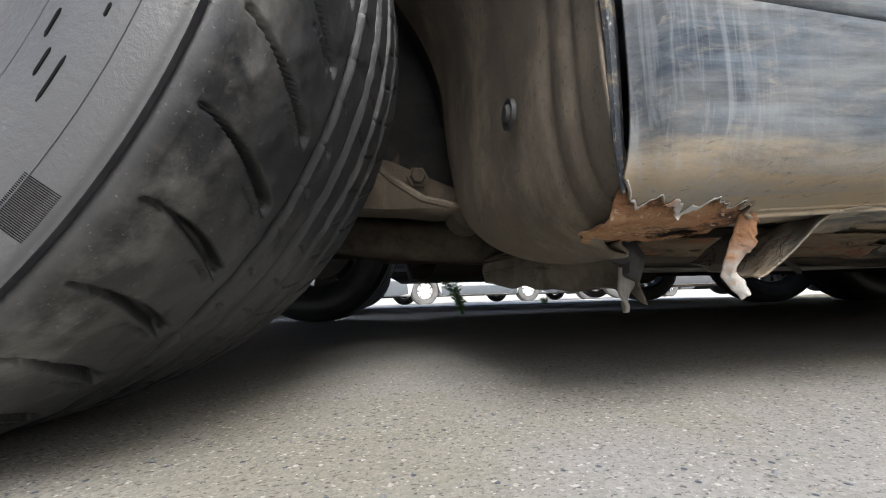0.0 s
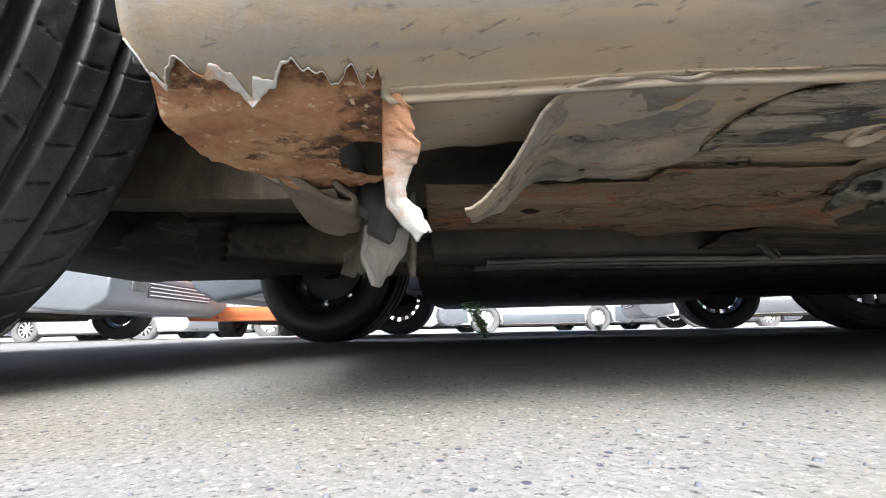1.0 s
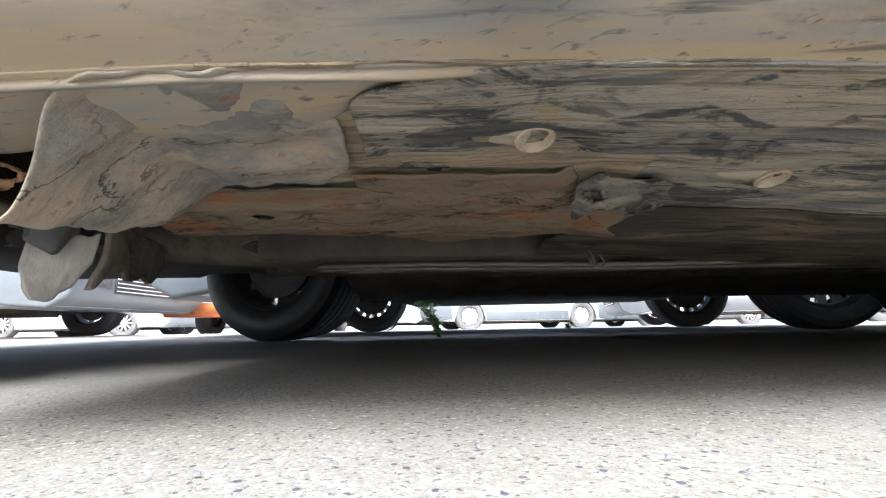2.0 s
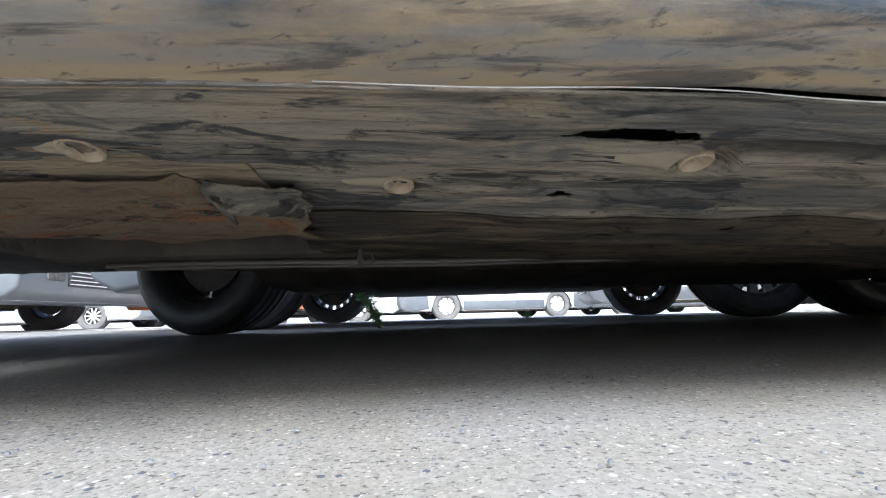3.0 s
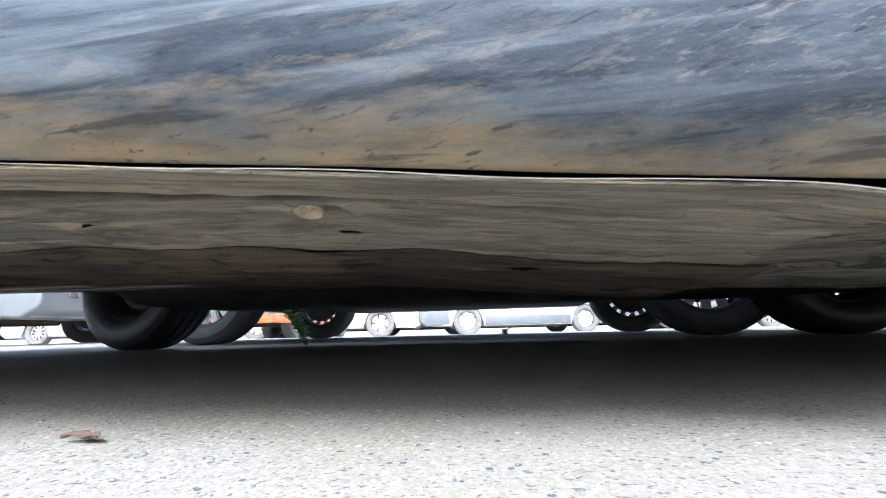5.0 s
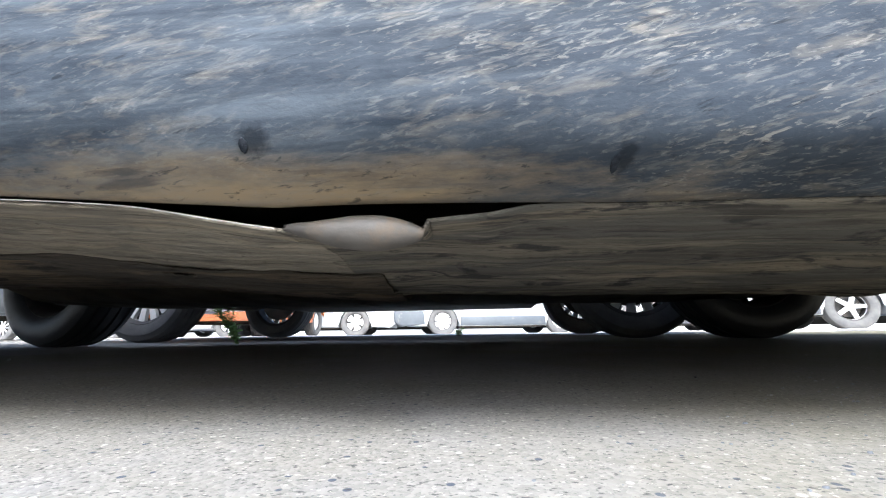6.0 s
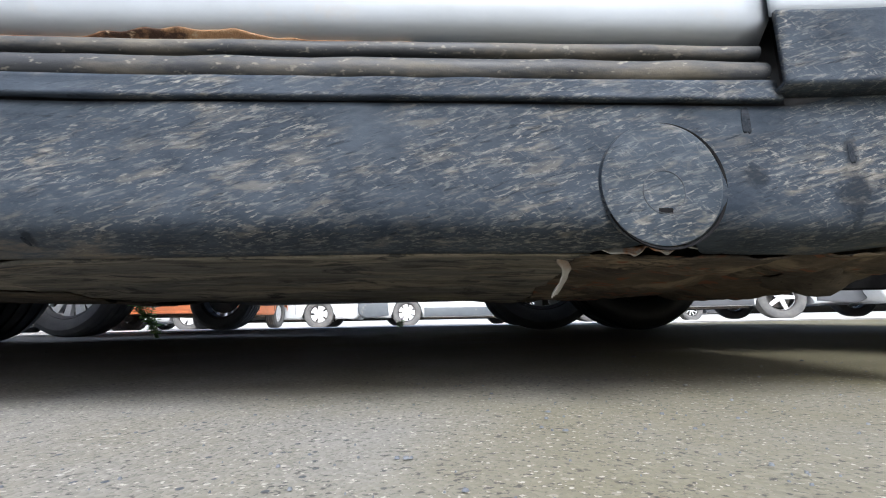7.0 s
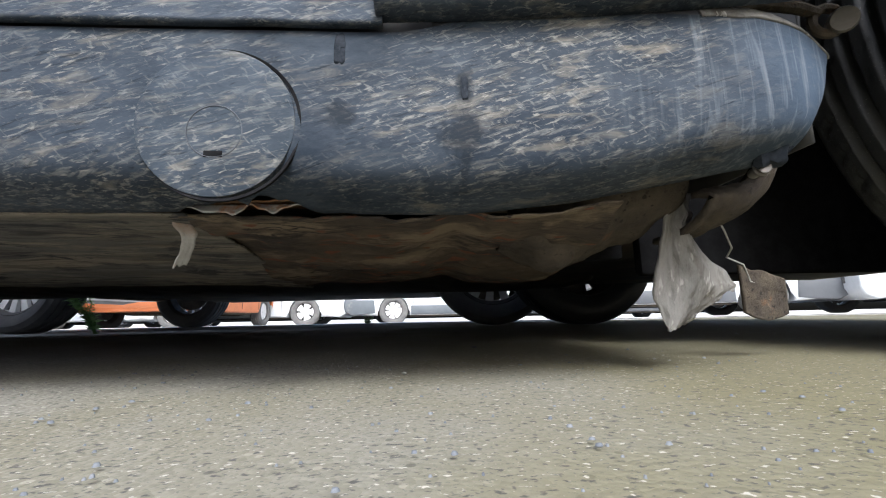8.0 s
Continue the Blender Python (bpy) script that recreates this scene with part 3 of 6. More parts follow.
            ln.new(sp.outputs["X"], mr.inputs["Value"])
            ends.append(mr.outputs["Result"])
        over(times(times(strip.outputs["Result"], 0.9), times(*ends)), (0.05, 0.046, 0.041))
    chip, _ = field(420, (0.5, 1.2, 1), 0.64, 0.72, 2.0, 17.0)
    over(times(chip, 0.7), tuple(0.3 * c for c in dust))
    ln.new(col, bsdf.inputs["Base Color"])
    add = nd.new("ShaderNodeMath")
    add.operation = "MULTIPLY_ADD"
    add.inputs[1].default_value = 0.6
    ln.new(fine_raw, add.inputs[0])
    ln.new(grain_raw, add.inputs[2])
    lump, lump_raw = field(75, (0.4, 1.2, 1), 0.0, 1.0, 6.0, 2.0)
    add2 = nd.new("ShaderNodeMath")
    add2.operation = "MULTIPLY_ADD"
    add2.inputs[1].default_value = 0.5
    ln.new(lump_raw, add2.inputs[0])
    ln.new(add.outputs[0], add2.inputs[2])
    bp = nd.new("ShaderNodeBump")
    bp.inputs["Strength"].default_value = 1.0
    bp.inputs["Distance"].default_value = 0.0085
    ln.new(add2.outputs[0], bp.inputs["Height"])
    ln.new(bp.outputs["Normal"], bsdf.inputs["Normal"])
    return m


M_PAN = pan_material("dusty_underseal", (0.29, 0.262, 0.212), (0.37, 0.31, 0.22), (0.118, 0.121, 0.125), (0.034, 0.038, 0.045), 1.0, groove=True)
M_REARPAN = pan_material("dark_dusty_underseal", (0.225, 0.205, 0.165), (0.265, 0.225, 0.165), (0.11, 0.108, 0.10), (0.034, 0.035, 0.038), 1.0)
M_RAIL = pan_material("grimy_floor_rail", (0.105, 0.085, 0.062), (0.15, 0.115, 0.075), (0.045, 0.041, 0.037), (0.022, 0.021, 0.020), 1.0)
M_TANDUST = pan_material("tan_dust_on_plastic", (0.30, 0.238, 0.155), (0.27, 0.225, 0.16), (0.20, 0.185, 0.16), (0.06, 0.063, 0.068), 0.35)
M_COLLAR = mat("smooth_dirt_collar", (0.275, 0.235, 0.172), (0.235, 0.205, 0.155), scale=60, rough=0.95, bump=0.4, bump_scale=200, spec=0.15)


def crack(m, scale, stretch, width, colour):
    """Broken hairline cracks through a crust of dirt."""
    nd, ln = m.node_tree.nodes, m.node_tree.links
    bsdf = nd["Principled BSDF"]
    col = bsdf.inputs["Base Color"].links[0].from_socket
    tc = nd.new("ShaderNodeTexCoord")
    mp = nd.new("ShaderNodeMapping")
    mp.inputs["Scale"].default_value = stretch
    ln.new(tc.outputs["Object"], mp.inputs["Vector"])

    def field(sc, detail):
        nz = nd.new("ShaderNodeTexNoise")
        nz.inputs["Scale"].default_value = sc
        nz.inputs["Detail"].default_value = detail
        nz.inputs["Roughness"].default_value = 0.6
        ln.new(mp.outputs["Vector"], nz.inputs["Vector"])
        return nz.outputs["Fac"]
    off = nd.new("ShaderNodeMath")
    off.operation = "SUBTRACT"
    off.inputs[1].default_value = 0.5
    ln.new(field(scale, 5.0), off.inputs[0])
    ab = nd.new("ShaderNodeMath")
    ab.operation = "ABSOLUTE"
    ln.new(off.outputs[0], ab.inputs[0])
    line = nd.new("ShaderNodeMapRange")
    line.inputs["From Min"].default_value = width
    line.inputs["From Max"].default_value = width * 0.3
    ln.new(ab.outputs[0], line.inputs["Value"])
    some = nd.new("ShaderNodeMapRange")
    some.inputs["From Min"].default_value = 0.42
    some.inputs["From Max"].default_value = 0.55
    ln.new(field(scale * 0.45, 3.0), some.inputs["Value"])
    mul = nd.new("ShaderNodeMath")
    mul.operation = "MULTIPLY"
    ln.new(line.outputs["Result"], mul.inputs[0])
    ln.new(some.outputs["Result"], mul.inputs[1])
    mx = nd.new("ShaderNodeMix")
    mx.data_type = "RGBA"
    ln.new(mul.outputs[0], mx.inputs["Factor"])
    ln.new(col, mx.inputs[6])
    mx.inputs[7].default_value = (*colour, 1)
    ln.new(mx.outputs[2], bsdf.inputs["Base Color"])


crack(M_PAN, 20.0, (0.16, 1.9, 1), 0.009, (0.03, 0.028, 0.026))
crack(M_INNER, 34.0, (0.3, 1.4, 1), 0.022, (0.025, 0.021, 0.018))
crack(M_GREYDIRT, 34.0, (0.35, 1.4, 1), 0.016, (0.06, 0.053, 0.045))
M_FLOOR = mat("grimy_underbody", (0.06, 0.055, 0.05), (0.11, 0.095, 0.075), scale=9, mix=(0.4, 0.65), dirt=(0.15, 0.12, 0.085), dirt_scale=5,
              dirt_mix=(0.52, 0.72), rough=0.85, bump=0.5, bump_scale=60, bump_dist=0.003, spec=0.25)
M_RUST = mat("flaking_rust", (0.19, 0.085, 0.042), (0.36, 0.225, 0.125), scale=30, stretch=(0.6, 1, 1.1), mix=(0.38, 0.62), dirt=(0.055, 0.032, 0.022), dirt_scale=34, dirt_stretch=(0.6, 1, 1.2),
             dirt_mix=(0.52, 0.60), speck=(0.40, 0.30, 0.20), speck_scale=260, rough=0.9, bump=0.9, bump_scale=130, bump_dist=0.003, spec=0.2)
M_TORN = mat("bare_torn_sheet_metal", (0.42, 0.415, 0.40), (0.27, 0.26, 0.25), scale=60, mix=(0.4, 0.65), dirt=(0.36, 0.17, 0.08), dirt_scale=45,
             dirt_mix=(0.56, 0.66), rough=0.55, rough_dirt=0.9, metal=0.15, bump=0.4, bump_scale=200, bump_dist=0.001)
M_LINER = mat("dusty_arch_liner", (0.165, 0.138, 0.106), (0.10, 0.087, 0.071), scale=14, stretch=(1, 1, 0.5), mix=(0.35, 0.65), dirt=(0.27, 0.23, 0.178),
              dirt_scale=9, dirt_stretch=(1, 1, 0.5), dirt_mix=(0.5, 0.7), speck=(0.09, 0.08, 0.07), speck_scale=420, rough=0.9, bump=0.7,
              bump_scale=140, bump_dist=0.0015, spec=0.25)
M_FLANGE = mat("peeling_dark_paint", (0.03, 0.036, 0.045), (0.06, 0.066, 0.075), scale=60, stretch=(1, 1, 0.5), dirt=(0.22, 0.18, 0.12), dirt_scale=70, dirt_stretch=(1, 1, 0.6), dirt_mix=(0.52, 0.62), speck=(0.20, 0.21, 0.22), speck_scale=300,
               rough=0.7, bump=0.9, bump_scale=160, bump_dist=0.002)
M_DARKFELT = mat("dirty_brown_felt", (0.105, 0.092, 0.075), (0.15, 0.135, 0.11), scale=50, stretch=(1, 1, 0.4), dirt=(0.055, 0.048, 0.04), dirt_scale=24, dirt_mix=(0.5, 0.68), rough=0.95, bump=0.8,
                 bump_scale=160, bump_dist=0.002, spec=0.1)
M_GREASE = mat("oily_grey_iron", (0.10, 0.085, 0.068), (0.17, 0.14, 0.10), scale=24, mix=(0.4, 0.65), dirt=(0.05, 0.045, 0.04), dirt_scale=18,
               dirt_mix=(0.5, 0.7), rough=0.75, bump=0.6, bump_scale=110, bump_dist=0.002, spec=0.3)
M_PIPE = mat("dull_steel_pipe", (0.16, 0.15, 0.135), (0.09, 0.08, 0.07), scale=40, stretch=(0.3, 1, 1), rough=0.45, metal=0.3, bump=0.3, bump_scale=150)
M_FELT = mat("torn_grey_felt", (0.23, 0.22, 0.205), (0.30, 0.285, 0.265), scale=50, stretch=(1, 1, 0.4), dirt=(0.13, 0.12, 0.11), dirt_scale=24,
             dirt_mix=(0.52, 0.72), rough=0.95, bump=0.8, bump_scale=160, bump_stretch=(1, 1, 0.5), bump_dist=0.002, spec=0.1)
M_FLAP = mat("torn_grey_liner", (0.165, 0.16, 0.15), (0.225, 0.215, 0.20), scale=36, stretch=(1, 1, 0.3), dirt=(0.08, 0.072, 0.062), dirt_scale=26, dirt_stretch=(1, 1, 0.35), dirt_mix=(0.5, 0.66), speck=(0.30, 0.29, 0.27), speck_scale=200,
             rough=0.95, bump=0.9, bump_scale=130, bump_stretch=(1, 1, 0.35), bump_dist=0.003, spec=0.1)
M_RUBBER = mat("black_rubber_seal", (0.014, 0.016, 0.02), (0.034, 0.036, 0.04), scale=18, stretch=(0.3, 1, 1), dirt=(0.13, 0.115, 0.09), dirt_scale=22,
               dirt_stretch=(0.35, 1, 1.4), dirt_mix=(0.46, 0.66), speck=(0.15, 0.14, 0.115), speck_scale=260, speck_stretch=(0.5, 1, 1), rough=0.6, rough_dirt=0.9, bump=0.4, bump_scale=150, bump_dist=0.001)
M_TYRE = mat("dusty_tyre_rubber", (0.018, 0.019, 0.021), (0.036, 0.038, 0.042), scale=16, mix=(0.35, 0.7), dirt=(0.062, 0.060, 0.056), dirt_scale=26,
             dirt_mix=(0.55, 0.85), speck=(0.17, 0.165, 0.15), speck_scale=520, speck_mix=(0.66, 0.74), rough=0.40, rough_dirt=0.8, spec=0.5, bump=0.6,
             bump_scale=260, bump_dist=0.0008)


def scuff_shoulder(m):
    """Pale kerb scuffs on the outer edge of the tread."""
    nd, ln = m.node_tree.nodes, m.node_tree.links
    bsdf = nd["Principled BSDF"]
    col = bsdf.inputs["Base Color"].links[0].from_socket
    tc = nd.new("ShaderNodeTexCoord")
    sy = nd.new("ShaderNodeSeparateXYZ")
    ln.new(tc.outputs["Object"], sy.inputs["Vector"])
    nz = nd.new("ShaderNodeTexNoise")
    nz.inputs["Scale"].default_value = 38
    nz.inputs["Detail"].default_value = 8
    nz.inputs["Roughness"].default_value = 0.68
    ln.new(tc.outputs["Object"], nz.inputs["Vector"])
    patch = nd.new("ShaderNodeMapRange")
    patch.inputs["From Min"].default_value = 0.42
    patch.inputs["From Max"].default_value = 0.66
    ln.new(nz.outputs["Fac"], patch.inputs["Value"])
    inner = nd.new("ShaderNodeMapRange")
    inner.inputs["From Min"].default_value = -0.062
    inner.inputs["From Max"].default_value = -0.100
    ln.new(sy.outputs["Y"], inner.inputs["Value"])
    outer = nd.new("ShaderNodeMapRange")
    outer.inputs["From Min"].default_value = -0.1115
    outer.inputs["From Max"].default_value = -0.092
    ln.new(sy.outputs["Y"], outer.inputs["Value"])
    a = nd.new("ShaderNodeMath")
    a.operation = "MULTIPLY"
    ln.new(patch.outputs["Result"], a.inputs[0])
    ln.new(inner.outputs["Result"], a.inputs[1])
    b = nd.new("ShaderNodeMath")
    b.operation = "MULTIPLY"
    ln.new(a.outputs[0], b.inputs[0])
    ln.new(outer.outputs["Result"], b.inputs[1])
    mx = nd.new("ShaderNodeMix")
    mx.data_type = "RGBA"
    ln.new(b.outputs[0], mx.inputs["Factor"])
    ln.new(col, mx.inputs[6])
    mx.inputs[7].default_value = (0.22, 0.212, 0.195, 1)
    # dry grey dust on the wall of the tyre
    wall = nd.new("ShaderNodeMapRange")
    wall.inputs["From Min"].default_value = -0.105
    wall.inputs["From Max"].default_value = -0.112
    wall.inputs["To Max"].default_value = 0.75
    ln.new(sy.outputs["Y"], wall.inputs["Value"])
    dry = nd.new("ShaderNodeMix")
    dry.data_type = "RGBA"
    ln.new(wall.outputs["Result"], dry.inputs["Factor"])
    ln.new(mx.outputs[2], dry.inputs[6])
    dry.inputs[7].default_value = (0.085, 0.086, 0.09, 1)
    ln.new(dry.outputs[2], bsdf.inputs["Base Color"])


scuff_shoulder(M_TYRE)
M_TYRE_FAR = mat("grey_tyre_rubber", (0.085, 0.085, 0.086), (0.125, 0.122, 0.118), scale=9, dirt=(0.15, 0.145, 0.132), dirt_scale=7,
                 dirt_mix=(0.55, 0.8), rough=0.8, bump=0.3, bump_scale=80, bump_dist=0.002)
M_ALLOY = mat("silver_alloy", (0.72, 0.73, 0.74), (0.6, 0.6, 0.6), scale=12, dirt=(0.3, 0.26, 0.2), dirt_scale=10, dirt_mix=(0.6, 0.8), rough=0.38,
              metal=0.0, bump=0.0)
M_STEEL = mat("dark_steel_rim", (0.05, 0.05, 0.052), (0.1, 0.09, 0.08), scale=14, rough=0.6, metal=0.4, bump=0.2, bump_scale=90)
M_DOOR = mat("pale_blue_grey_paint", (0.38, 0.41, 0.45), (0.33, 0.355, 0.385), scale=7, dirt=(0.4, 0.33, 0.25), dirt_scale=6, dirt_mix=(0.58, 0.8), rough=0.28,
             bump=0.0, spec=0.5)
M_DARK = mat("black_plastic", (0.025, 0.025, 0.027), (0.05, 0.05, 0.05), scale=20, rough=0.6, bump=0.2, bump_scale=200)
M_DUSTY_DARK = mat("dusty_black_plastic", (0.045, 0.047, 0.052), (0.1, 0.1, 0.1), scale=30, dirt=(0.2, 0.175, 0.14), dirt_scale=22,
                   dirt_mix=(0.5, 0.75), rough=0.6, rough_dirt=0.9, bump=0.4, bump_scale=150)
M_LAMP = mat("clear_lamp_lens", (0.75, 0.76, 0.78), rough=0.08, bump=0.0, metal=0.3)
M_RED = mat("red_lamp_lens", (0.35, 0.02, 0.02), rough=0.15, bump=0.0)
M_PLATE = mat("number_plate_white", (0.7, 0.7, 0.68), rough=0.4, bump=0.0)
M_LEAF = mat("weed_leaf", (0.14, 0.30, 0.07), (0.24, 0.40, 0.14), scale=60, rough=0.6, bump=0.0, vary=0.25)
M_STONE = mat("loose_stone", (0.12, 0.118, 0.11), (0.20, 0.195, 0.18), scale=80, rough=0.9, bump=0.5, bump_scale=200, vary=0.4)
M_BLUESTONE = mat("dark_chip", (0.07, 0.078, 0.092), (0.13, 0.136, 0.146), scale=80, rough=0.85, bump=0.4, bump_scale=200, vary=0.3)
M_DEADLEAF = mat("dry_leaf", (0.095, 0.06, 0.045), (0.065, 0.045, 0.036), scale=60, rough=0.85, bump=0.3, bump_scale=150)
M_KERB = mat("gutter_dirt", (0.06, 0.055, 0.048), (0.12, 0.11, 0.095), scale=20, rough=0.95, bump=0.6, bump_scale=80, bump_dist=0.004)


def glass_material():
    m = bpy.data.materials.new("car_glass")
    m.use_nodes = True
    b = m.node_tree.nodes["Principled BSDF"]
    b.inputs["Base Color"].default_value = (0.6, 0.68, 0.66, 1)
    b.inputs["Roughness"].default_value = 0.03
    b.inputs["Transmission Weight"].default_value = 1.0
    b.inputs["IOR"].default_value = 1.45
    return m


M_GLASS = glass_material()


def paint(name, c, rough=0.3, metal=0.0):
    c2 = tuple(v * 0.86 for v in c)
    return mat(name, c, c2, scale=5, dirt=(0.36, 0.32, 0.26), dirt_scale=5, dirt_mix=(0.62, 0.85), rough=rough, metal=metal, bump=0.0)


# ---------------------------------------------------------------- wheels


def plain_tyre(R=0.305, W=0.19, rim=0.19, seg=72):
    h = W / 2
    prof = [(rim, -h * 0.82), (rim + 0.02, -h * 0.98), ((R + rim) / 2 + 0.01, -h * 1.03), (R - 0.03, -h * 0.98), (R - 0.012, -h * 0.9)]
    for g in (-0.6, -0.2, 0.2, 0.6):
        y = g * h
        prof += [(R - 0.003 * g * g, y - 0.006), (R - 0.009, y - 0.004), (R - 0.009, y + 0.004), (R - 0.003 * g * g, y + 0.006)]
    prof += [(R - 0.012, h * 0.9), (R - 0.03, h * 0.98), ((R + rim) / 2 + 0.01, h * 1.03), (rim + 0.02, h * 0.98), (rim, h * 0.82)]
    return lathe(prof, seg, close=True)


def treaded_tyre(name, R, W, rim, seg=1400, across=150, shoulder=44):
    """A worn road tyre: four ring grooves, a wide outer row of blocks with bent cross grooves, short cuts in the ribs."""
    h = W / 2
    edge = 0.088 * W / 0.195
    yt = np.linspace(-edge, edge, across)
    side_o = [(rim, -h * 0.8), (rim + 0.012, -h * 0.95), (rim + 0.03, -h * 1.0), ((R + rim) / 2, -h * 1.06), (R - 0.035, -h * 1.04), (R - 0.02, -h * 1.0), (R - 0.0165, -h * 0.985), (R - 0.0155, -h * 0.967), (R - 0.0125, -h * 0.972), (R - 0.0095, -h * 0.95)]
    side_i = [(r, -y) for r, y in reversed(side_o)]
    ys = np.array([p[1] for p in side_o] + yt.tolist() + [p[1] for p in side_i])
    base = np.array([p[0] for p in side_o] + (R - 0.006 * np.abs(yt / edge) ** 3.2).tolist() + [p[0] for p in side_i])
    k0, k1 = len(side_o), len(side_o) + across
    phi = np.linspace(0, 2 * math.pi, seg, endpoint=False)
    P, Y = np.meshgrid(phi, ys, indexing="ij")
    r = np.repeat(base[None, :], seg, 0)
    depth = np.zeros_like(r)
    s = Y / edge
    for c, w in ((-0.17, 0.0048), (0.14, 0.0048), (0.42, 0.0046), (0.68, 0.004)):
        depth = np.maximum(depth, 0.013 * (1 - smooth(w * 0.82, w, np.abs(Y - c * edge))))
    pitch = 2 * math.pi / shoulder

    def cross(count, bend, lo, hi, width, deep, shift=0.0):
        p = 2 * math.pi / count
        t = np.clip((s - lo) / (hi - lo), 0, 1)
        a = (P + shift + bend * t ** 1.6) % p - p / 2
        near = np.abs(a) * R
        inside = smooth(lo - 0.015, lo + 0.03, s) * (1 - smooth(hi - 0.03, hi, s))
        wid = width * (0.34 + 0.66 * smooth(0.1, 0.8, t))
        return deep * (0.6 + 0.4 * smooth(0.0, 0.5, t)) * inside * (1 - smooth(wid * 0.6, wid, near))
    tread = np.zeros_like(r)
    for d in (cross(shoulder, 0.10, -0.97, -0.30, 0.0044, 0.0095), cross(shoulder, 0.04, -0.62, -0.38, 0.0011, 0.003, pitch / 2),
              cross(66, 0.02, -0.14, -0.02, 0.0013, 0.003), cross(66, 0.02, 0.20, 0.36, 0.0012, 0.003, 0.02),
              cross(66, -0.02, 0.44, 0.64, 0.0012, 0.003, 0.05), cross(60, -0.05, 0.70, 0.98, 0.0018, 0.004)):
        tread = np.maximum(tread, d)
    depth = np.maximum(depth, tread)
    mask = np.zeros(len(ys))
    mask[k0:k1] = 1
    r = r - depth * mask[None, :]
    r = r + 0.0007 * grid_noise(P * 30, Y * 120, 5) * mask[None, :]
    # moulded ribs and rings on the wall of the tyre
    n = len(ys)
    V = np.stack([r * np.cos(P), Y, r * np.sin(P)], -1).reshape(-1, 3)
    i = np.arange(seg)[:, None]
    j = np.arange(n)[None, :]
    a = (i * n + j)
    b = (((i + 1) % seg) * n + j)
    a2 = (i * n + (j + 1) % n)
    b2 = (((i + 1) % seg) * n + (j + 1) % n)
    F = np.stack([a, b, b2, a2], -1).reshape(-1, 4)
    me = bpy.data.meshes.new(name)
    me.from_pydata(V.tolist(), [], F.tolist())
    me.update()
    me.shade_smooth()
    return me


def spoke_face(style, rim):
    """The outer face of a rim, at y = 0, outside towards -y."""
    bm = bmesh.new()
    styles = {"slots": (15, 0.34, 0.94, 0.024, 0.040), "holes": (7, 0.42, 0.9, 0.06, 0.122), "five_holes": (5, 0.42, 0.9, 0.085, 0.172), "five": (5, 0.2, 0.95, 0.055, 0.045),
              "many": (10, 0.15, 0.95, 0.018, 0.018), "steel": (8, 0.55, 0.9, 0.07, 0.10)}
    n, r0, r1, w0, w1 = styles[style]
    ring = lathe([(rim, -0.012), (rim * 0.985, -0.022), (rim * 0.93, -0.016), (rim * 0.9, -0.002), (rim * 0.9, 0.012), (rim, 0.012)], 60, close=True)
    hub = lathe([(0, -0.012), (0.03, -0.014), (0.034, -0.006), (rim * r0 * 1.05, -0.008), (rim * (r0 + 0.06), 0.004), (rim * r0, 0.014), (0, 0.014)], 48)
    for other in (ring, hub):
        me = bpy.data.meshes.new("tmp")
        other.to_mesh(me)
        other.free()
        bm.from_mesh(me)
        bpy.data.meshes.remove(me)
    a0, a1 = rim * r0 * 0.95, rim * r1
    for k in range(n):
        m = Matrix.Rotation(2 * math.pi * k / n, 4, "Y")
        vs = []
        for x, w, y in ((a0, w0, -0.008), (a0, w0, 0.012), (a1, w1, -0.012), (a1, w1, 0.010)):
            vs += [bm.verts.new(m @ Vector((x, y, -w / 2))), bm.verts.new(m @ Vector((x, y, w / 2)))]
        for f in ((0, 1, 5, 4), (2, 6, 7, 3), (0, 4, 6, 2), (1, 3, 7, 5), (0, 2, 3, 1), (4, 5, 7, 6)):
            bm.faces.new([vs[i] for i in f])
    return bm


def add_wheel(car, m, style="slots", R=0.305, W=0.19, rim_mat=None, tyre_mat=None, tyre=None, ratio=0.62):
    """wheel > tyre, rim. m places its centre; its axle is y, its outer face towards -y."""
    rim = R * ratio
    rim_mat = rim_mat or M_ALLOY
    barrel = lathe([(rim, -W * 0.40), (rim * 0.95, -W * 0.33), (rim * 0.93, W * 0.3), (rim, W * 0.40), (rim * 0.985, W * 0.41), (rim * 0.9, W * 0.3),
                    (rim * 0.91, -W * 0.33), (rim * 0.985, -W * 0.41)], 60, close=True)
    wheel = part("wheel", barrel, M_STEEL, car)
    wheel.matrix_basis = m
    part("tyre", tyre if tyre is not None else plain_tyre(R, W, rim), tyre_mat or M_TYRE_FAR, wheel)
    face = part("rim", spoke_face(style, rim), rim_mat, wheel)
    face.matrix_basis = pose(0, -W * 0.22, 0)
    part("brake_disc", lathe([(0, W * 0.05), (rim * 0.74, W * 0.05), (rim * 0.74, W * 0.16), (0, W * 0.16)], 40), M_STEEL, wheel)
    part("hub", lathe([(0, -0.03), (0.05, -0.03), (0.06, 0.0), (0.06, W * 0.5), (0, W * 0.5)], 24), M_STEEL, wheel)
    return wheel


# ---------------------------------------------------------------- a saloon car


def arch(xc, R, zb, steps=12):
    """Points over a wheel arch from +x to -x."""
    a0 = math.asin((zb - 0.305) / R)
    return [(xc + R * math.cos(a), 0.305 + R * math.sin(a)) for a in np.linspace(a0, math.pi - a0, steps)]


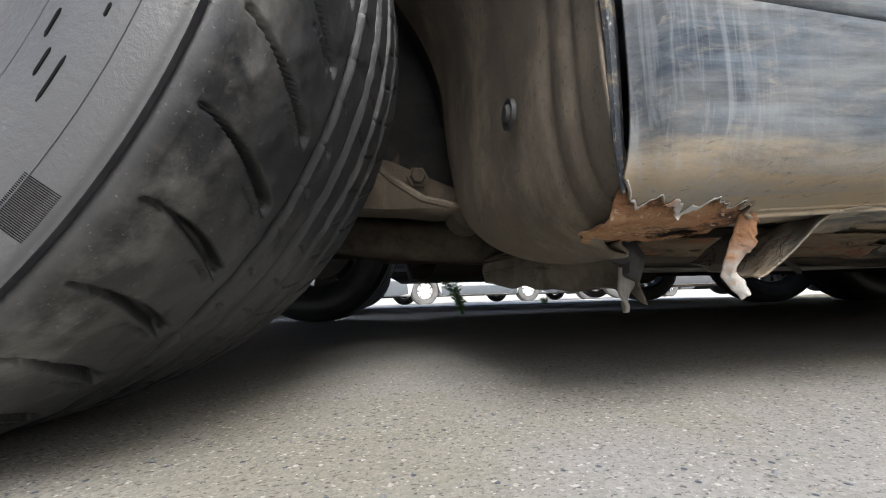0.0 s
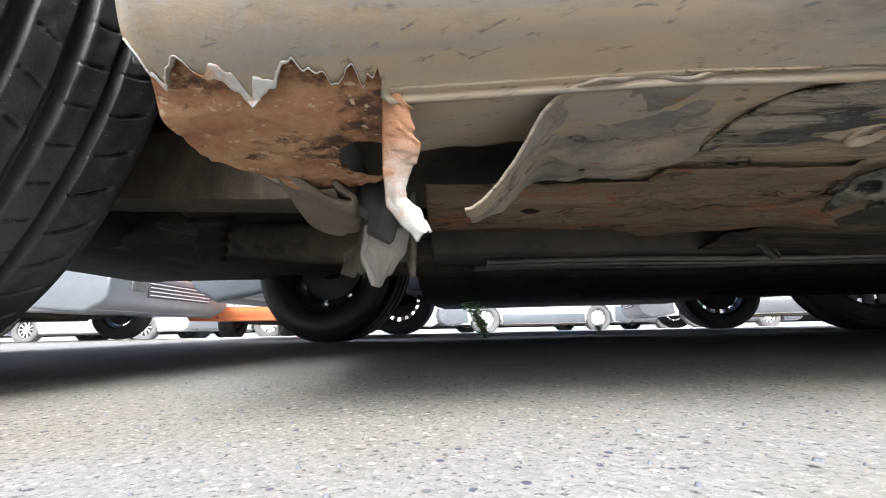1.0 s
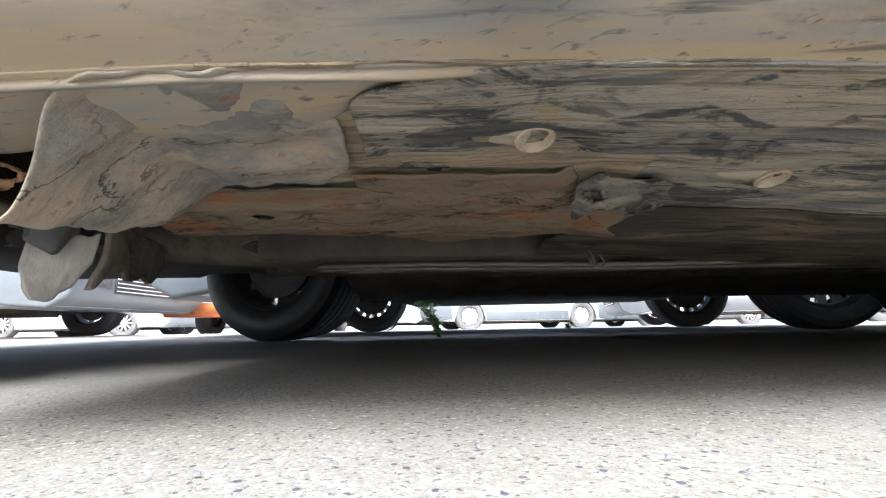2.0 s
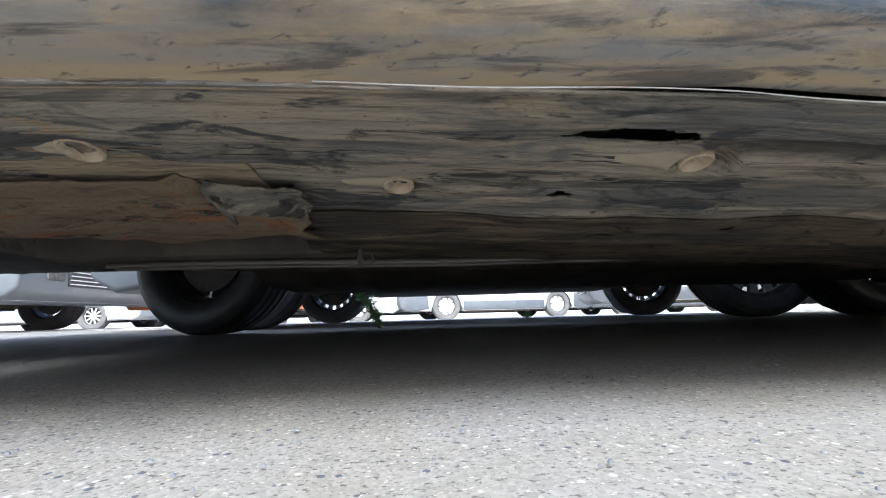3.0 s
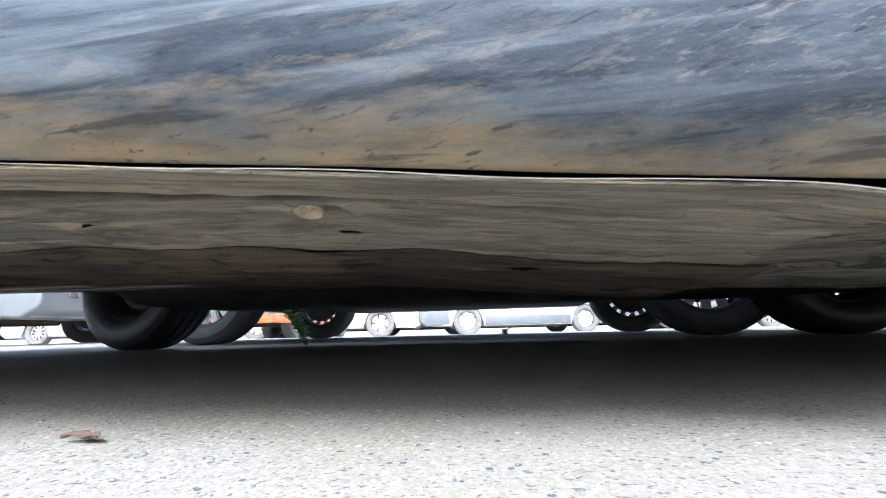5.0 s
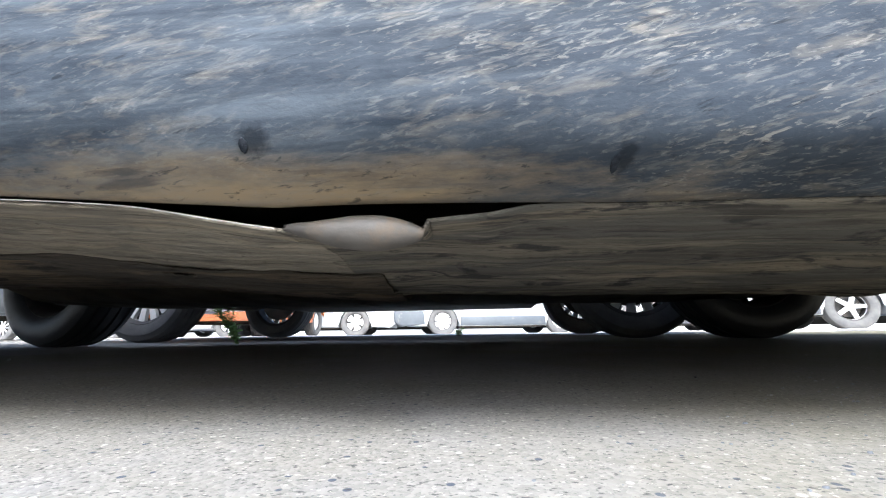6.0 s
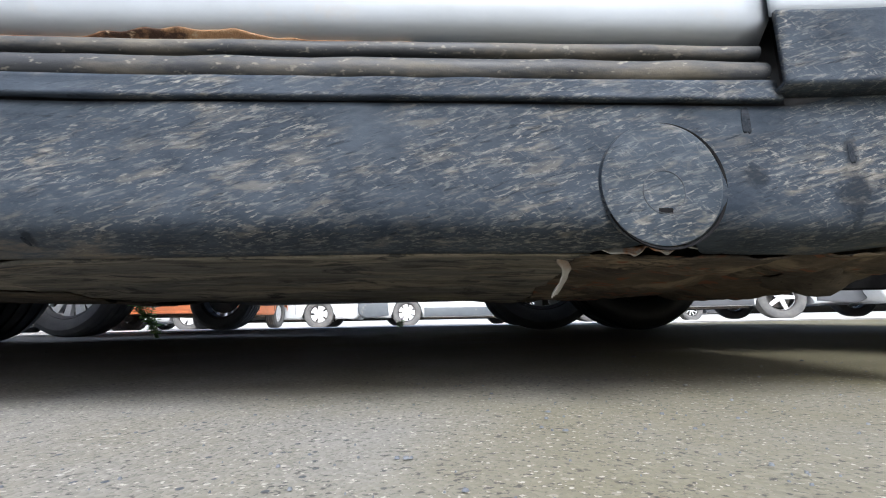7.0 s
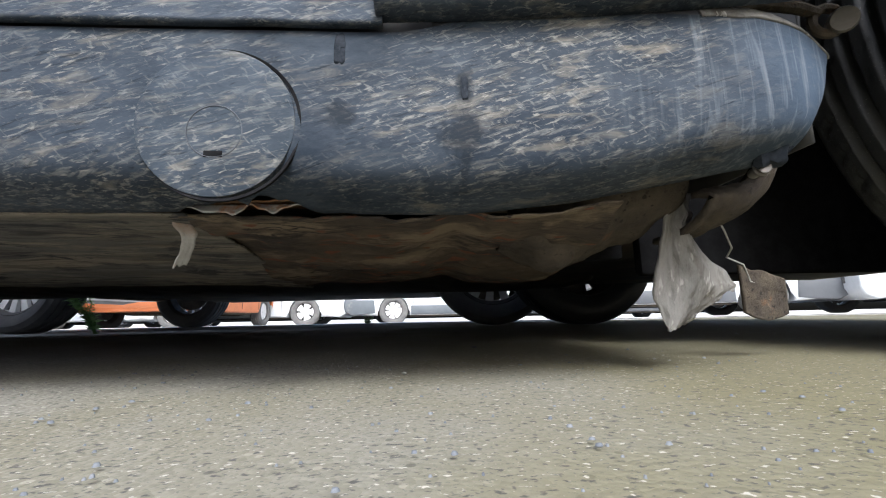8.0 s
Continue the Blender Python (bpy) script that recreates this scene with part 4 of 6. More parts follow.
def car_shell(root, xf, xr, y0, y1, zb, body_mat, lower_mat=None, fo=0.82, ro=0.95, top=1.40, rails=True, ra=0.345):
    """Body, cabin, panes, bumpers, lamps, grille, mirrors and handles between the axles xf (front) and xr (rear)."""
    s = 1 if xf > xr else -1
    wb = abs(xf - xr)

    def X(d):
        return xr + s * d
    low = [(wb + fo, 0.30), (wb + fo - 0.06, max(zb, 0.2))]
    a = [(wb + (x), z) for x, z in arch(0, ra, zb)]
    b = [(x, z) for x, z in arch(0, ra, zb)]
    outline = low + a + b + [(-ro + 0.05, max(zb, 0.24)), (-ro, 0.34), (-ro - 0.02, 0.62), (-ro + 0.04, 0.92), (-0.45, 0.97),
                             (wb * 0.55, 0.93), (wb * 0.78, 0.92), (wb + 0.35, 0.80), (wb + fo - 0.1, 0.70), (wb + fo, 0.58)]
    outline = [(X(x), z) for x, z in outline]
    body = part("body", prism(outline, y0, y1, 0.035), body_mat, root)
    ym, w = (y0 + y1) / 2, (y1 - y0)
    # cabin: a tapered box from the belt line to the roof
    belt = [(-0.42, 0.95), (wb * 0.80, 0.91)]
    roof = [(0.10, top), (wb * 0.52, top)]
    bm = bmesh.new()
    vs = []
    for (x, z), inset in ((belt[0], 0.05), (belt[1], 0.05), (roof[1], 0.2), (roof[0], 0.2)):
        for sy in (-1, 1):
            vs.append(bm.verts.new((X(x), ym + sy * (w / 2 - inset), z)))
    for f in ((0, 2, 4, 6), (1, 7, 5, 3), (0, 1, 3, 2), (2, 3, 5, 4), (4, 5, 7, 6), (6, 7, 1, 0)):
        bm.faces.new([vs[i] for i in f])
    bmesh.ops.bevel(bm, geom=list(bm.edges), offset=0.05, segments=3, affect="EDGES", profile=0.5)
    part("cabin", bm, body_mat, root)

    def pane(name, pts, lift):
        bm = bmesh.new()
        q = [Vector(p) for p in pts]
        n = (q[1] - q[0]).cross(q[2] - q[0]).normalized()
        c = sum(q, Vector()) / len(q)
        if n.dot(c - Vector((X(wb * 0.3), ym, 1.0))) < 0:
            n = -n
        lo = [bm.verts.new(p + n * lift) for p in q]
        hi = [bm.verts.new(p + n * (lift + 0.005)) for p in q]
        bm.faces.new(lo)
        bm.faces.new(hi[::-1])
        for k in range(len(q)):
            bm.faces.new((lo[k], lo[(k + 1) % len(q)], hi[(k + 1) % len(q)], hi[k]))
        return part(name, bm, M_GLASS, root)
    for sy in (-1, 1):
        def at(t, v):
            xa, za = belt[0][0] + (belt[1][0] - belt[0][0]) * t, belt[0][1] + (belt[1][1] - belt[0][1]) * t
            xb, zb2 = roof[0][0] + (roof[1][0] - roof[0][0]) * t, top
            ins = 0.05 + 0.15 * v
            return (X(xa + (xb - xa) * v), ym + sy * (w / 2 - ins), za + (zb2 - za) * v)
        for t0, t1 in ((0.14, 0.47), (0.52, 0.9)):
            pane("side_window", [at(t0, 0.1), at(t1, 0.1), at(t1, 0.82), at(t0, 0.82)], 0.004)
        bm = box(X(wb * 0.72) - 0.05, X(wb * 0.72) + 0.05, ym + sy * w / 2 - (0.0 if sy > 0 else 0.16), ym + sy * w / 2 + (0.16 if sy > 0 else 0.0), 0.94, 1.04, bevel=0.03)
        part("wing_mirror", bm, M_DARK, root)
        for d in (0.12, 0.52):
            part("door_handle", box(X(wb * d + 0.2) - 0.07, X(wb * d + 0.2) + 0.07, ym + sy * w / 2 - 0.01, ym + sy * w / 2 + 0.02 * sy + 0.01, 0.80, 0.83, bevel=0.006), M_DARK, root)
        for d in (0.16, 0.50, 0.82):
            yy = ym + sy * (w / 2 + 0.002)
            part("door_seam", box(X(wb * d) - 0.003, X(wb * d) + 0.003, yy - 0.003, yy + 0.003, max(zb + 0.06, 0.3), 0.9), M_DARK, root)
        if lower_mat:
            xa, xb = sorted((X(0.36), X(wb - 0.36)))
            yy = ym + sy * w / 2
            part("side_cladding", box(xa, xb, yy - 0.02, yy + 0.02, zb + 0.01, 0.40, bevel=0.012), lower_mat, root)
        part("headlamp", box(*sorted((X(wb + fo - 0.16), X(wb + fo - 0.005))), ym + sy * (w / 2 - 0.26) - 0.2, ym + sy * (w / 2 - 0.26) + 0.2, 0.60, 0.71, bevel=0.03), M_LAMP, root)
        part("tail_lamp", box(*sorted((X(-ro - 0.025), X(-ro + 0.14))), ym + sy * (w / 2 - 0.19) - 0.17, ym + sy * (w / 2 - 0.19) + 0.17, 0.62, 0.82, bevel=0.02), M_RED, root)
    pane("windscreen", [(X(belt[1][0] - 0.04), ym - w / 2 + 0.13, 0.95), (X(belt[1][0] - 0.04), ym + w / 2 - 0.13, 0.95),
                        (X(roof[1][0] + 0.06), ym + w / 2 - 0.26, top - 0.05), (X(roof[1][0] + 0.06), ym - w / 2 + 0.26, top - 0.05)], 0.012)
    pane("rear_window", [(X(belt[0][0] + 0.04), ym - w / 2 + 0.13, 0.99), (X(belt[0][0] + 0.04), ym + w / 2 - 0.13, 0.99),
                         (X(roof[0][0] - 0.05), ym + w / 2 - 0.26, top - 0.05), (X(roof[0][0] - 0.05), ym - w / 2 + 0.26, top - 0.05)], 0.012)
    lm = lower_mat or body_mat
    zf = max(zb, 0.2)
    fb = [(wb + ra + 0.03, zf + 0.03), (wb + fo - 0.1, zf - 0.02), (wb + fo + 0.03, zf + 0.05), (wb + fo + 0.07, 0.34), (wb + fo + 0.07, 0.54), (wb + fo - 0.05, 0.58),
          (wb + ra + 0.05, 0.56)]
    bumper = part("front_bumper", prism([(X(x), z) for x, z in fb], y0 - 0.012, y1 + 0.012, 0.03), lm, root)
    rb = [(-ra - 0.03, zf + 0.04), (-ro + 0.1, zf), (-ro - 0.04, zf + 0.08), (-ro - 0.07, 0.4), (-ro - 0.05, 0.54), (-ra - 0.06, 0.52)]
    part("rear_bumper", prism([(X(x), z) for x, z in rb], y0 - 0.012, y1 + 0.012, 0.03), lm, root)
    xg = X(wb + fo + 0.072)
    part("air_intake", box(xg - 0.012, xg + 0.012, ym - 0.46, ym + 0.46, 0.36, 0.51, bevel=0.008), M_DARK, bumper)
    for k in range(4):
        part("grille_slat", box(xg - 0.022, xg + 0.022, ym - 0.45, ym + 0.45, 0.378 + 0.034 * k, 0.386 + 0.034 * k), M_ALLOY, bumper)
    for sy in (-1, 1):
        part("fog_lamp", box(xg - 0.012, xg + 0.012, ym + sy * 0.58 - 0.08, ym + sy * 0.58 + 0.08, 0.40, 0.50, bevel=0.01), M_DUSTY_DARK, bumper)
    part("grille", box(*sorted((X(wb + fo - 0.05), X(wb + fo + 0.012))), ym - 0.4, ym + 0.4, 0.58, 0.68, bevel=0.01), M_DARK, root)
    xp = X(-ro - 0.075)
    plate = part("number_plate", box(xp - 0.006, xp + 0.006, ym - 0.26, ym + 0.26, 0.41, 0.52, bevel=0.003), M_PLATE, root)
    for k in range(7):
        x2 = X(-ro - 0.083)
        part("plate_bar", box(x2 - 0.002, x2 + 0.002, ym - 0.2 + 0.06 * k - 0.02, ym - 0.2 + 0.06 * k + 0.02, 0.435, 0.495), M_DARK, plate)
    if rails:
        part("underbody", box(*sorted((X(0.38), X(wb - 0.38))), y0 + 0.12, y1 - 0.12, zb - 0.03, zb + 0.05, bevel=0.01), M_FLOOR, root)
        part("exhaust", tube([(X(wb - 0.5), ym + 0.1, zb + 0.0), (X(0.6), ym + 0.1, zb), (X(0.1), ym + 0.28, zb + 0.03), (X(-ro + 0.02), ym + 0.42, zb + 0.06)], 0.03), M_GREASE, root)
        for x in (X(0.0), X(wb)):
            part("axle", tube([(x, y0 + 0.2, 0.29), (x, ym - 0.25, 0.24), (x, ym + 0.25, 0.24), (x, y1 - 0.2, 0.29)], 0.035), M_GREASE, root)
    return body


def parked_car(name, label, m, body_mat, lower_mat=None, style="five", wb=2.6, width=1.70, zb=0.19, steer=0.0, R=0.305, group="parked cars", rim_mat=None, fo=0.82, out=0.12, rim_ratio=0.62):
    """A parked car: local x points to its front, its origin is on the ground in the middle of the wheels."""
    root = thing(name, label, "car", group=group)
    h = width / 2
    car_shell(root, wb / 2, -wb / 2, -h, h, zb, body_mat, lower_mat, fo=fo)
    for sx in (1, -1):
        for sy in (-1, 1):
            turn = steer if sx > 0 else 0.0
            add_wheel(root, pose(sx * wb / 2, sy * (h - out), R, 0, 0, turn + (0 if sy < 0 else 180)), style, R, rim_mat=rim_mat, ratio=rim_ratio)
    root.matrix_basis = m
    return root


# ---------------------------------------------------------------- the ground


def build_ground():
    xs = np.unique(np.concatenate([np.linspace(-1, 3, 41), np.geomspace(1, 600, 26) * -1, 2 + np.geomspace(1, 600, 26)]))
    ys = np.unique(np.concatenate([np.linspace(-1.2, 4, 53), np.linspace(4, 12, 33), -0.2 - np.geomspace(1, 600, 22), 11 + np.geomspace(1, 600, 22)]))
    X, Y = np.meshgrid(xs, ys, indexing="ij")
    near = (1 - smooth(6, 14, np.hypot(X - 1, Y - 2)))
    Z = -0.10 * smooth(4.2, 8.5, Y) + 0.0035 * near * grid_noise(X * 1.7, Y * 1.7, 3) * smooth(0.4, 1.0, np.hypot(Y - 0.8, 0.2))
    n, k = X.shape
    i = np.arange(n * k).reshape(n, k)
    F = np.stack([i[:-1, :-1], i[1:, :-1], i[1:, 1:], i[:-1, 1:]], -1).reshape(-1, 4)
    me = as_mesh("ground", np.stack([X, Y, Z], -1).reshape(-1, 3), F.tolist())
    me.materials.append(M_ASPHALT)
    tagged(new("ground", me), "worn grey asphalt car park with pale chippings and stains", "ground", kind="structure")


build_ground()


def build_gutter():
    """The dirt-filled joint that runs along the car park behind the second car."""
    bm = bmesh.new()
    rng = random.Random(4)
    rows = []
    x = -14.0
    while x < 18:
        w = 0.022 + 0.012 * rng.random()
        y = 3.05 - 0.055 * x + 0.01 * math.sin(x * 3)
        rows.append([bm.verts.new((x, y - w, 0.002)), bm.verts.new((x, y - w * 0.4, 0.007)), bm.verts.new((x, y + w * 0.5, 0.006)), bm.verts.new((x, y + w, 0.002))])
        x += 0.2
    for a, b in zip(rows, rows[1:]):
        for k in range(3):
            bm.faces.new((a[k], b[k], b[k + 1], a[k + 1]))
    ob = part("pavement_joint", bm, M_KERB, None)
    tagged(ob, "dark dirt-filled joint across the asphalt", "joint", kind="structure")


build_gutter()


# ---------------------------------------------------------------- the old saloon: sill, skirt and underside

sedan = thing("old_sedan", "old rust-eaten sedan with dusty blue-grey side skirt and torn sill", "car")

LIP_X = [0.0, 0.2, 0.4, 0.6, 0.87, 1.05, 1.2, 1.3, 1.55, 1.80, 1.86, 1.92, 1.965, 1.988, 2.008, 2.024]
LIP_Z = [0.124, 0.135, 0.137, 0.134, 0.119, 0.106, 0.096, 0.098, 0.099, 0.095, 0.101, 0.112, 0.121, 0.126, 0.146, 0.176]
SEAM_X = [0.0, 0.25, 0.7, 1.1, 1.35, 1.75]
SEAM_Z = [0.236, 0.228, 0.205, 0.190, 0.184, 0.181]


def seam_z(x):
    """The height of the seam above the skirt."""
    return np.interp(x, SEAM_X, SEAM_Z)


def lip_z(x):
    return np.interp(x, LIP_X, LIP_Z)


def skirt_y(x, z):
    """How far out the skirt's face lies at a height."""
    h = np.maximum(z - lip_z(x), 0)
    rear = smooth(1.0, 1.45, x)
    y = 0.022 - (0.036 - 0.002 * rear) * (1 - np.exp(-h / (0.016 - 0.0095 * rear)))
    y = y + 0.030 * smooth(1.93, 2.04, x) ** 2 + 0.012 * (1 - smooth(-0.002, 0.02, x))
    return y + 0.0009 * grid_noise(x * 9, z * 25, 2)


TEAR_X = [0.0, 0.012, 0.020, 0.028, 0.035, 0.0405, 0.0435, 0.050, 0.058, 0.064, 0.072, 0.078, 0.081, 0.087]
TEAR_Z = [0.141, 0.1275, 0.1315, 0.1285, 0.1300, 0.1240, 0.1295, 0.1300, 0.1350, 0.1295, 0.1285, 0.1315, 0.1295, 0.1330]


def torn_z(x):
    """The ragged lower edge of the skirt behind the wheel."""
    return np.interp(x, TEAR_X, TEAR_Z) + 0.0022 * grid_noise(x * 170, 0 * x, 9) + 0.0012 * grid_noise(x * 460, 0 * x, 10)


def skirt_surface(u, v):
    x = np.where(u < 0.25, 0.4 * u, 0.1 + 1.923 * (u - 0.25) / 0.75)
    rip = 1 - smooth(0.0868, 0.0882, x)
    gap = -0.0012 + 0.0030 * smooth(0.46, 0.60, x) * (1 - 0.5 * smooth(1.22, 1.34, x))
    zb = (lip_z(x) + gap) * (1 - rip) + torn_z(x) * rip
    zb = zb - 0.0030 * smooth(0.0875, 0.090, x) * (1 - smooth(0.26, 0.32, x))
    flake = np.exp(-((x - 1.687) / 0.03) ** 2)
    zb = zb + flake * (0.004 + 0.004 * grid_noise(x * 160, 0 * x, 4))
    top = seam_z(x) + 0.012 * smooth(1.76, 1.83, x) - 0.003 * smooth(1.95, 2.02, x)
    z = zb + (top - zb) * v ** 1.25
    return x, skirt_y(x, z), z


part("side_skirt", sheet("side_skirt", skirt_surface, 600, 30, 0.0018), M_SKIRT, sedan, "dusty blue-grey plastic side skirt with torn front edge")


def front_panel(u, v):
    x = 0.0 + 0.235 * u
    z = seam_z(x) + 0.0005 + 0.2 * v
    return x, skirt_y(x, z) - 0.0, z


part("wing_bottom", sheet("wing_bottom", front_panel, 50, 24, 0.0022), M_SKIRT, sedan, "dusty lower end of the front wing")


def trim_strip(u, v):
    x = 0.24 + 1.52 * u
    z = seam_z(x) + 0.002 + 0.014 * v
    return x, -0.0165 + 0.003 * v + 0.0006 * grid_noise(x * 40, v * 3, 6), z


part("sill_trim", sheet("sill_trim", trim_strip, 240, 7, 0.004), M_SKIRT, sedan, "textured dusty sill trim strip")
part("rubber_seal", tube([(0.25 + 1.508 * k / 60, -0.007 + 0.0006 * math.sin(k * 1.7), float(seam_z(0.25 + 1.508 * k / 60)) + 0.0235 + 0.0004 * math.sin(k * 2.3)) for k in range(61)], 0.0078, 12), M_RUBBER, sedan,
     "rolled black rubber door seal with dust")


part("door_lip", tube([(0.25 + 1.508 * k / 60, -0.0050 + 0.0003 * math.sin(k * 1.3), float(seam_z(0.25 + 1.508 * k / 60)) + 0.0392 + 0.0003 * math.sin(k * 1.9)) for k in range(61)], 0.0050, 10), M_RUBBER, sedan,
     "dusty rolled lip under the doors")


def door_recess(u, v):
    x = 0.24 + 1.545 * u
    return x, 0.009 + 0 * v, seam_z(x) + 0.075 * v


part("door_recess", sheet("door_recess", door_recess, 60, 4, 0.01), M_DARK, sedan)


def door_surface(x0, x1):
    def fn(u, v):
        x = x0 + (x1 - x0) * u
        zb = seam_z(x) + 0.046
        z = zb + 0.36 * v
        y = -0.012 - 0.03 * smooth(0.0, 0.27, z - zb) + 0.012 * np.exp(-((z - zb) / 0.006) ** 2)
        return x, y, z
    return fn


part("front_door", sheet("front_door", door_surface(0.245, 1.0), 40, 30, 0.002), M_DOOR, sedan, "pale blue-grey painted door skin")
rear_door = part("rear_door", sheet("rear_door", door_surface(1.006, 1.764), 40, 30, 0.002), M_DOOR, sedan, "pale door skin rusting along its lower edge")


def door_rust(u, v):
    x = 1.27 + 0.27 * u
    h = 0.26 * (0.010 + 0.012 * grid_noise(x * 28, 0 * x, 12) + 0.005 * grid_noise(x * 90, 0 * x, 3)) * np.clip(0.55 + 0.9 * grid_noise(x * 16, 0 * x, 14), 0, 1) * np.sin(np.pi * u) ** 0.4
    zb = seam_z(x) + 0.0458
    z = zb + np.maximum(h, 0.0015) * v
    return x, -0.0138 + 0.0118 * np.exp(-((z - zb) / 0.006) ** 2), z


part("rust_patch", sheet("rust_patch", door_rust, 90, 6, 0.0012), M_RUST, rear_door, "blistered orange rust")


def rear_wing(u, v):
    x = 1.757 + 0.295 * u
    z = 0.186 + 0.006 * u + 0.02 * u ** 2 + 0.05 * v
    y = -0.024 - 0.008 * smooth(0.2, 0.45, z) + 0.012 * np.exp(-((v) / 0.03) ** 2)
    return x, y, z


part("wing_cladding", sheet("wing_cladding", rear_wing, 60, 30, 0.003), M_SKIRT, sedan, "dusty dark cladding on the rear wing")


def rear_wing_skin(u, v):
    x = 1.7605 + 0.295 * u
    zb = 0.238 + 0.006 * u + 0.02 * u ** 2
    z = zb + 0.34 * v
    return x, -0.018 - 0.024 * smooth(0.0, 0.27, z - zb), z


part("rear_wing", sheet("rear_wing", rear_wing_skin, 30, 30, 0.002), M_DOOR, sedan, "pale painted rear wing")
part("wing_recess", box(1.765, 2.012, 0.022, 0.04, 0.185, 0.26), M_DARK, sedan)


def end_ledge(u, v):
    """The dusty folded flange along the top of the skirt's rear end."""
    x = 1.925 + 0.098 * u
    top = seam_z(x) + 0.012 - 0.003 * smooth(1.95, 2.02, x)
    z = top - 0.001 + (0.0135 - 0.005 * u) * v + 0.0007 * grid_noise(x * 90, v * 3, 71)
    return x, skirt_y(x, top) - 0.0008 + 0.007 * v ** 1.5, z


part("end_ledge", sheet("end_ledge", end_ledge, 40, 8, 0.0014), M_FLAP, sedan, "pale dusty flange on the end of the skirt")
part("hook_arm", tube([(1.968, 0.016, 0.2205), (1.985, 0.012, 0.2200), (2.003, 0.012, 0.2185), (2.018, 0.014, 0.2165)], [0.0026, 0.0034, 0.0036, 0.003], 8), M_BRACKET, sedan, "short rusty arm above the skirt end")
part("hook_ring", tube([(2.0215 + 0.0075 * math.cos(a), 0.013 - 0.002 * math.cos(a), 0.2105 + 0.0085 * math.sin(a)) for a in np.linspace(0.6, 5.9, 16).tolist()], 0.0028, 8), M_BRACKET, sedan, "rusty towing ring")

# flat dark marks on the skirt: stains, the dark of dents, a post's shadow


def dark_mark(px, pz, w, h, power, seed):
    """A flush dark mark with a worn outline."""
    def fn(u, v):
        a = 2 * math.pi * u
        c, s = np.cos(a), np.sin(a)
        r = (np.abs(c) ** power + np.abs(s) ** power) ** (-1 / power) * (1 + 0.12 * grid_noise(c * 3 + 5, s * 3 + 5, seed)) * v
        x, z = px + 0.5 * w * r * c, pz + 0.5 * h * r * s
        return x, skirt_y(x, z) - 0.0003 + 0.0003 * v, z
    part("skirt_mark", sheet("skirt_mark", fn, 41, 6, 0.0002), M_MARK, sedan, "dark mark painted for stains, dents and a post shadow")


# first two rows: shade of small dents; last row: painted shadow of a post
for k, (sx, sz, sw, sh, sp) in enumerate(((1.198, 0.113, 0.0030, 0.0040, 2.0), (1.324, 0.106, 0.0028, 0.004, 2.0), (0.738, 0.150, 0.0026, 0.006, 2.0), (1.800, 0.151, 0.0035, 0.012, 4.0),
                                          (1.739, 0.172, 0.0052, 0.016, 5.0))):
    dark_mark(sx, sz, sw, sh, sp, k)


def jack_cover(xc, zc, r, tilt, lean):
    """Round cover over a jacking point: thin disc, inner ring, black pry slot, black ring for the gap and its shadow.
    """
    disc = lathe([(0, -0.0016), (r * 0.93, -0.0016), (r * 0.985, -0.0008), (r, 0.002), (r * 0.98, 0.006), (0, 0.006)], 64)
    cover = part("jack_cover", disc, M_COVER, sedan, "round dusty jacking point cover")
    cover.matrix_basis = pose(xc, float(skirt_y(xc, zc)) - 0.0006, zc, lean, 0, tilt)
    zr = -r * 0.14
    part("pry_slot", box(-0.0042, 0.0042, -0.0019, 0.0, zr - r * 0.30 - 0.0016, zr - r * 0.30 + 0.0016, bevel=0.0003), M_BLACK, cover)
    ring = part("inner_ring", lathe([(r * 0.33, -0.0014), (r * 0.336, -0.0019), (r * 0.346, -0.0019), (r * 0.352, -0.0014)], 48, close=True), M_STAIN, cover)
    ring.matrix_basis = pose(0, 0, zr)
    # black ring shifted right and down, as the shadow of the proud cover
    gap = lathe([(r * 0.98, -0.0006), (r * 1.018, -0.0010), (r * 1.026, 0.0004), (r * 0.98, 0.001)], 64, close=True)
    o = part("cover_gap", gap, M_BLACK, sedan)
    o.matrix_basis = pose(xc + 0.0018, float(skirt_y(xc, zc)) - 0.0001, zc - 0.0009, lean, 0, tilt)
    return cover


jack_cover(1.683, 0.1325, 0.0365, 2.0, 2.5)
jack_cover(0.303, 0.173, 0.030, 3.0, 2.0)


def bent_skirt_flap(u, v):
    x = 0.252 + 0.098 * u
    z = 0.156 + 0.009 * u + 0.050 * v
    y = skirt_y(x, z) - 0.007 - 0.006 * (1 - v) ** 2
    return x, y, z


part("skirt_flap", sheet("skirt_flap", bent_skirt_flap, 24, 14, 0.0018), M_SKIRT, sedan, "bent-out flap of the skirt")

# underside of the sill
PAN_X = [0.24, 0.32, 0.6, 0.95, 1.08, 1.2, 1.4, 1.66]
PAN_Z = [0.136, 0.138, 0.127, 0.119, 0.106, 0.098, 0.097, 0.092]


PLUGS = ((0.323, 0.0715, 0.0096, 2.4), (0.466, 0.110, 0.0090, 3.8), (0.613, 0.067, 0.0082, 5.4), (0.939, 0.079, 0.0080, 4.8))


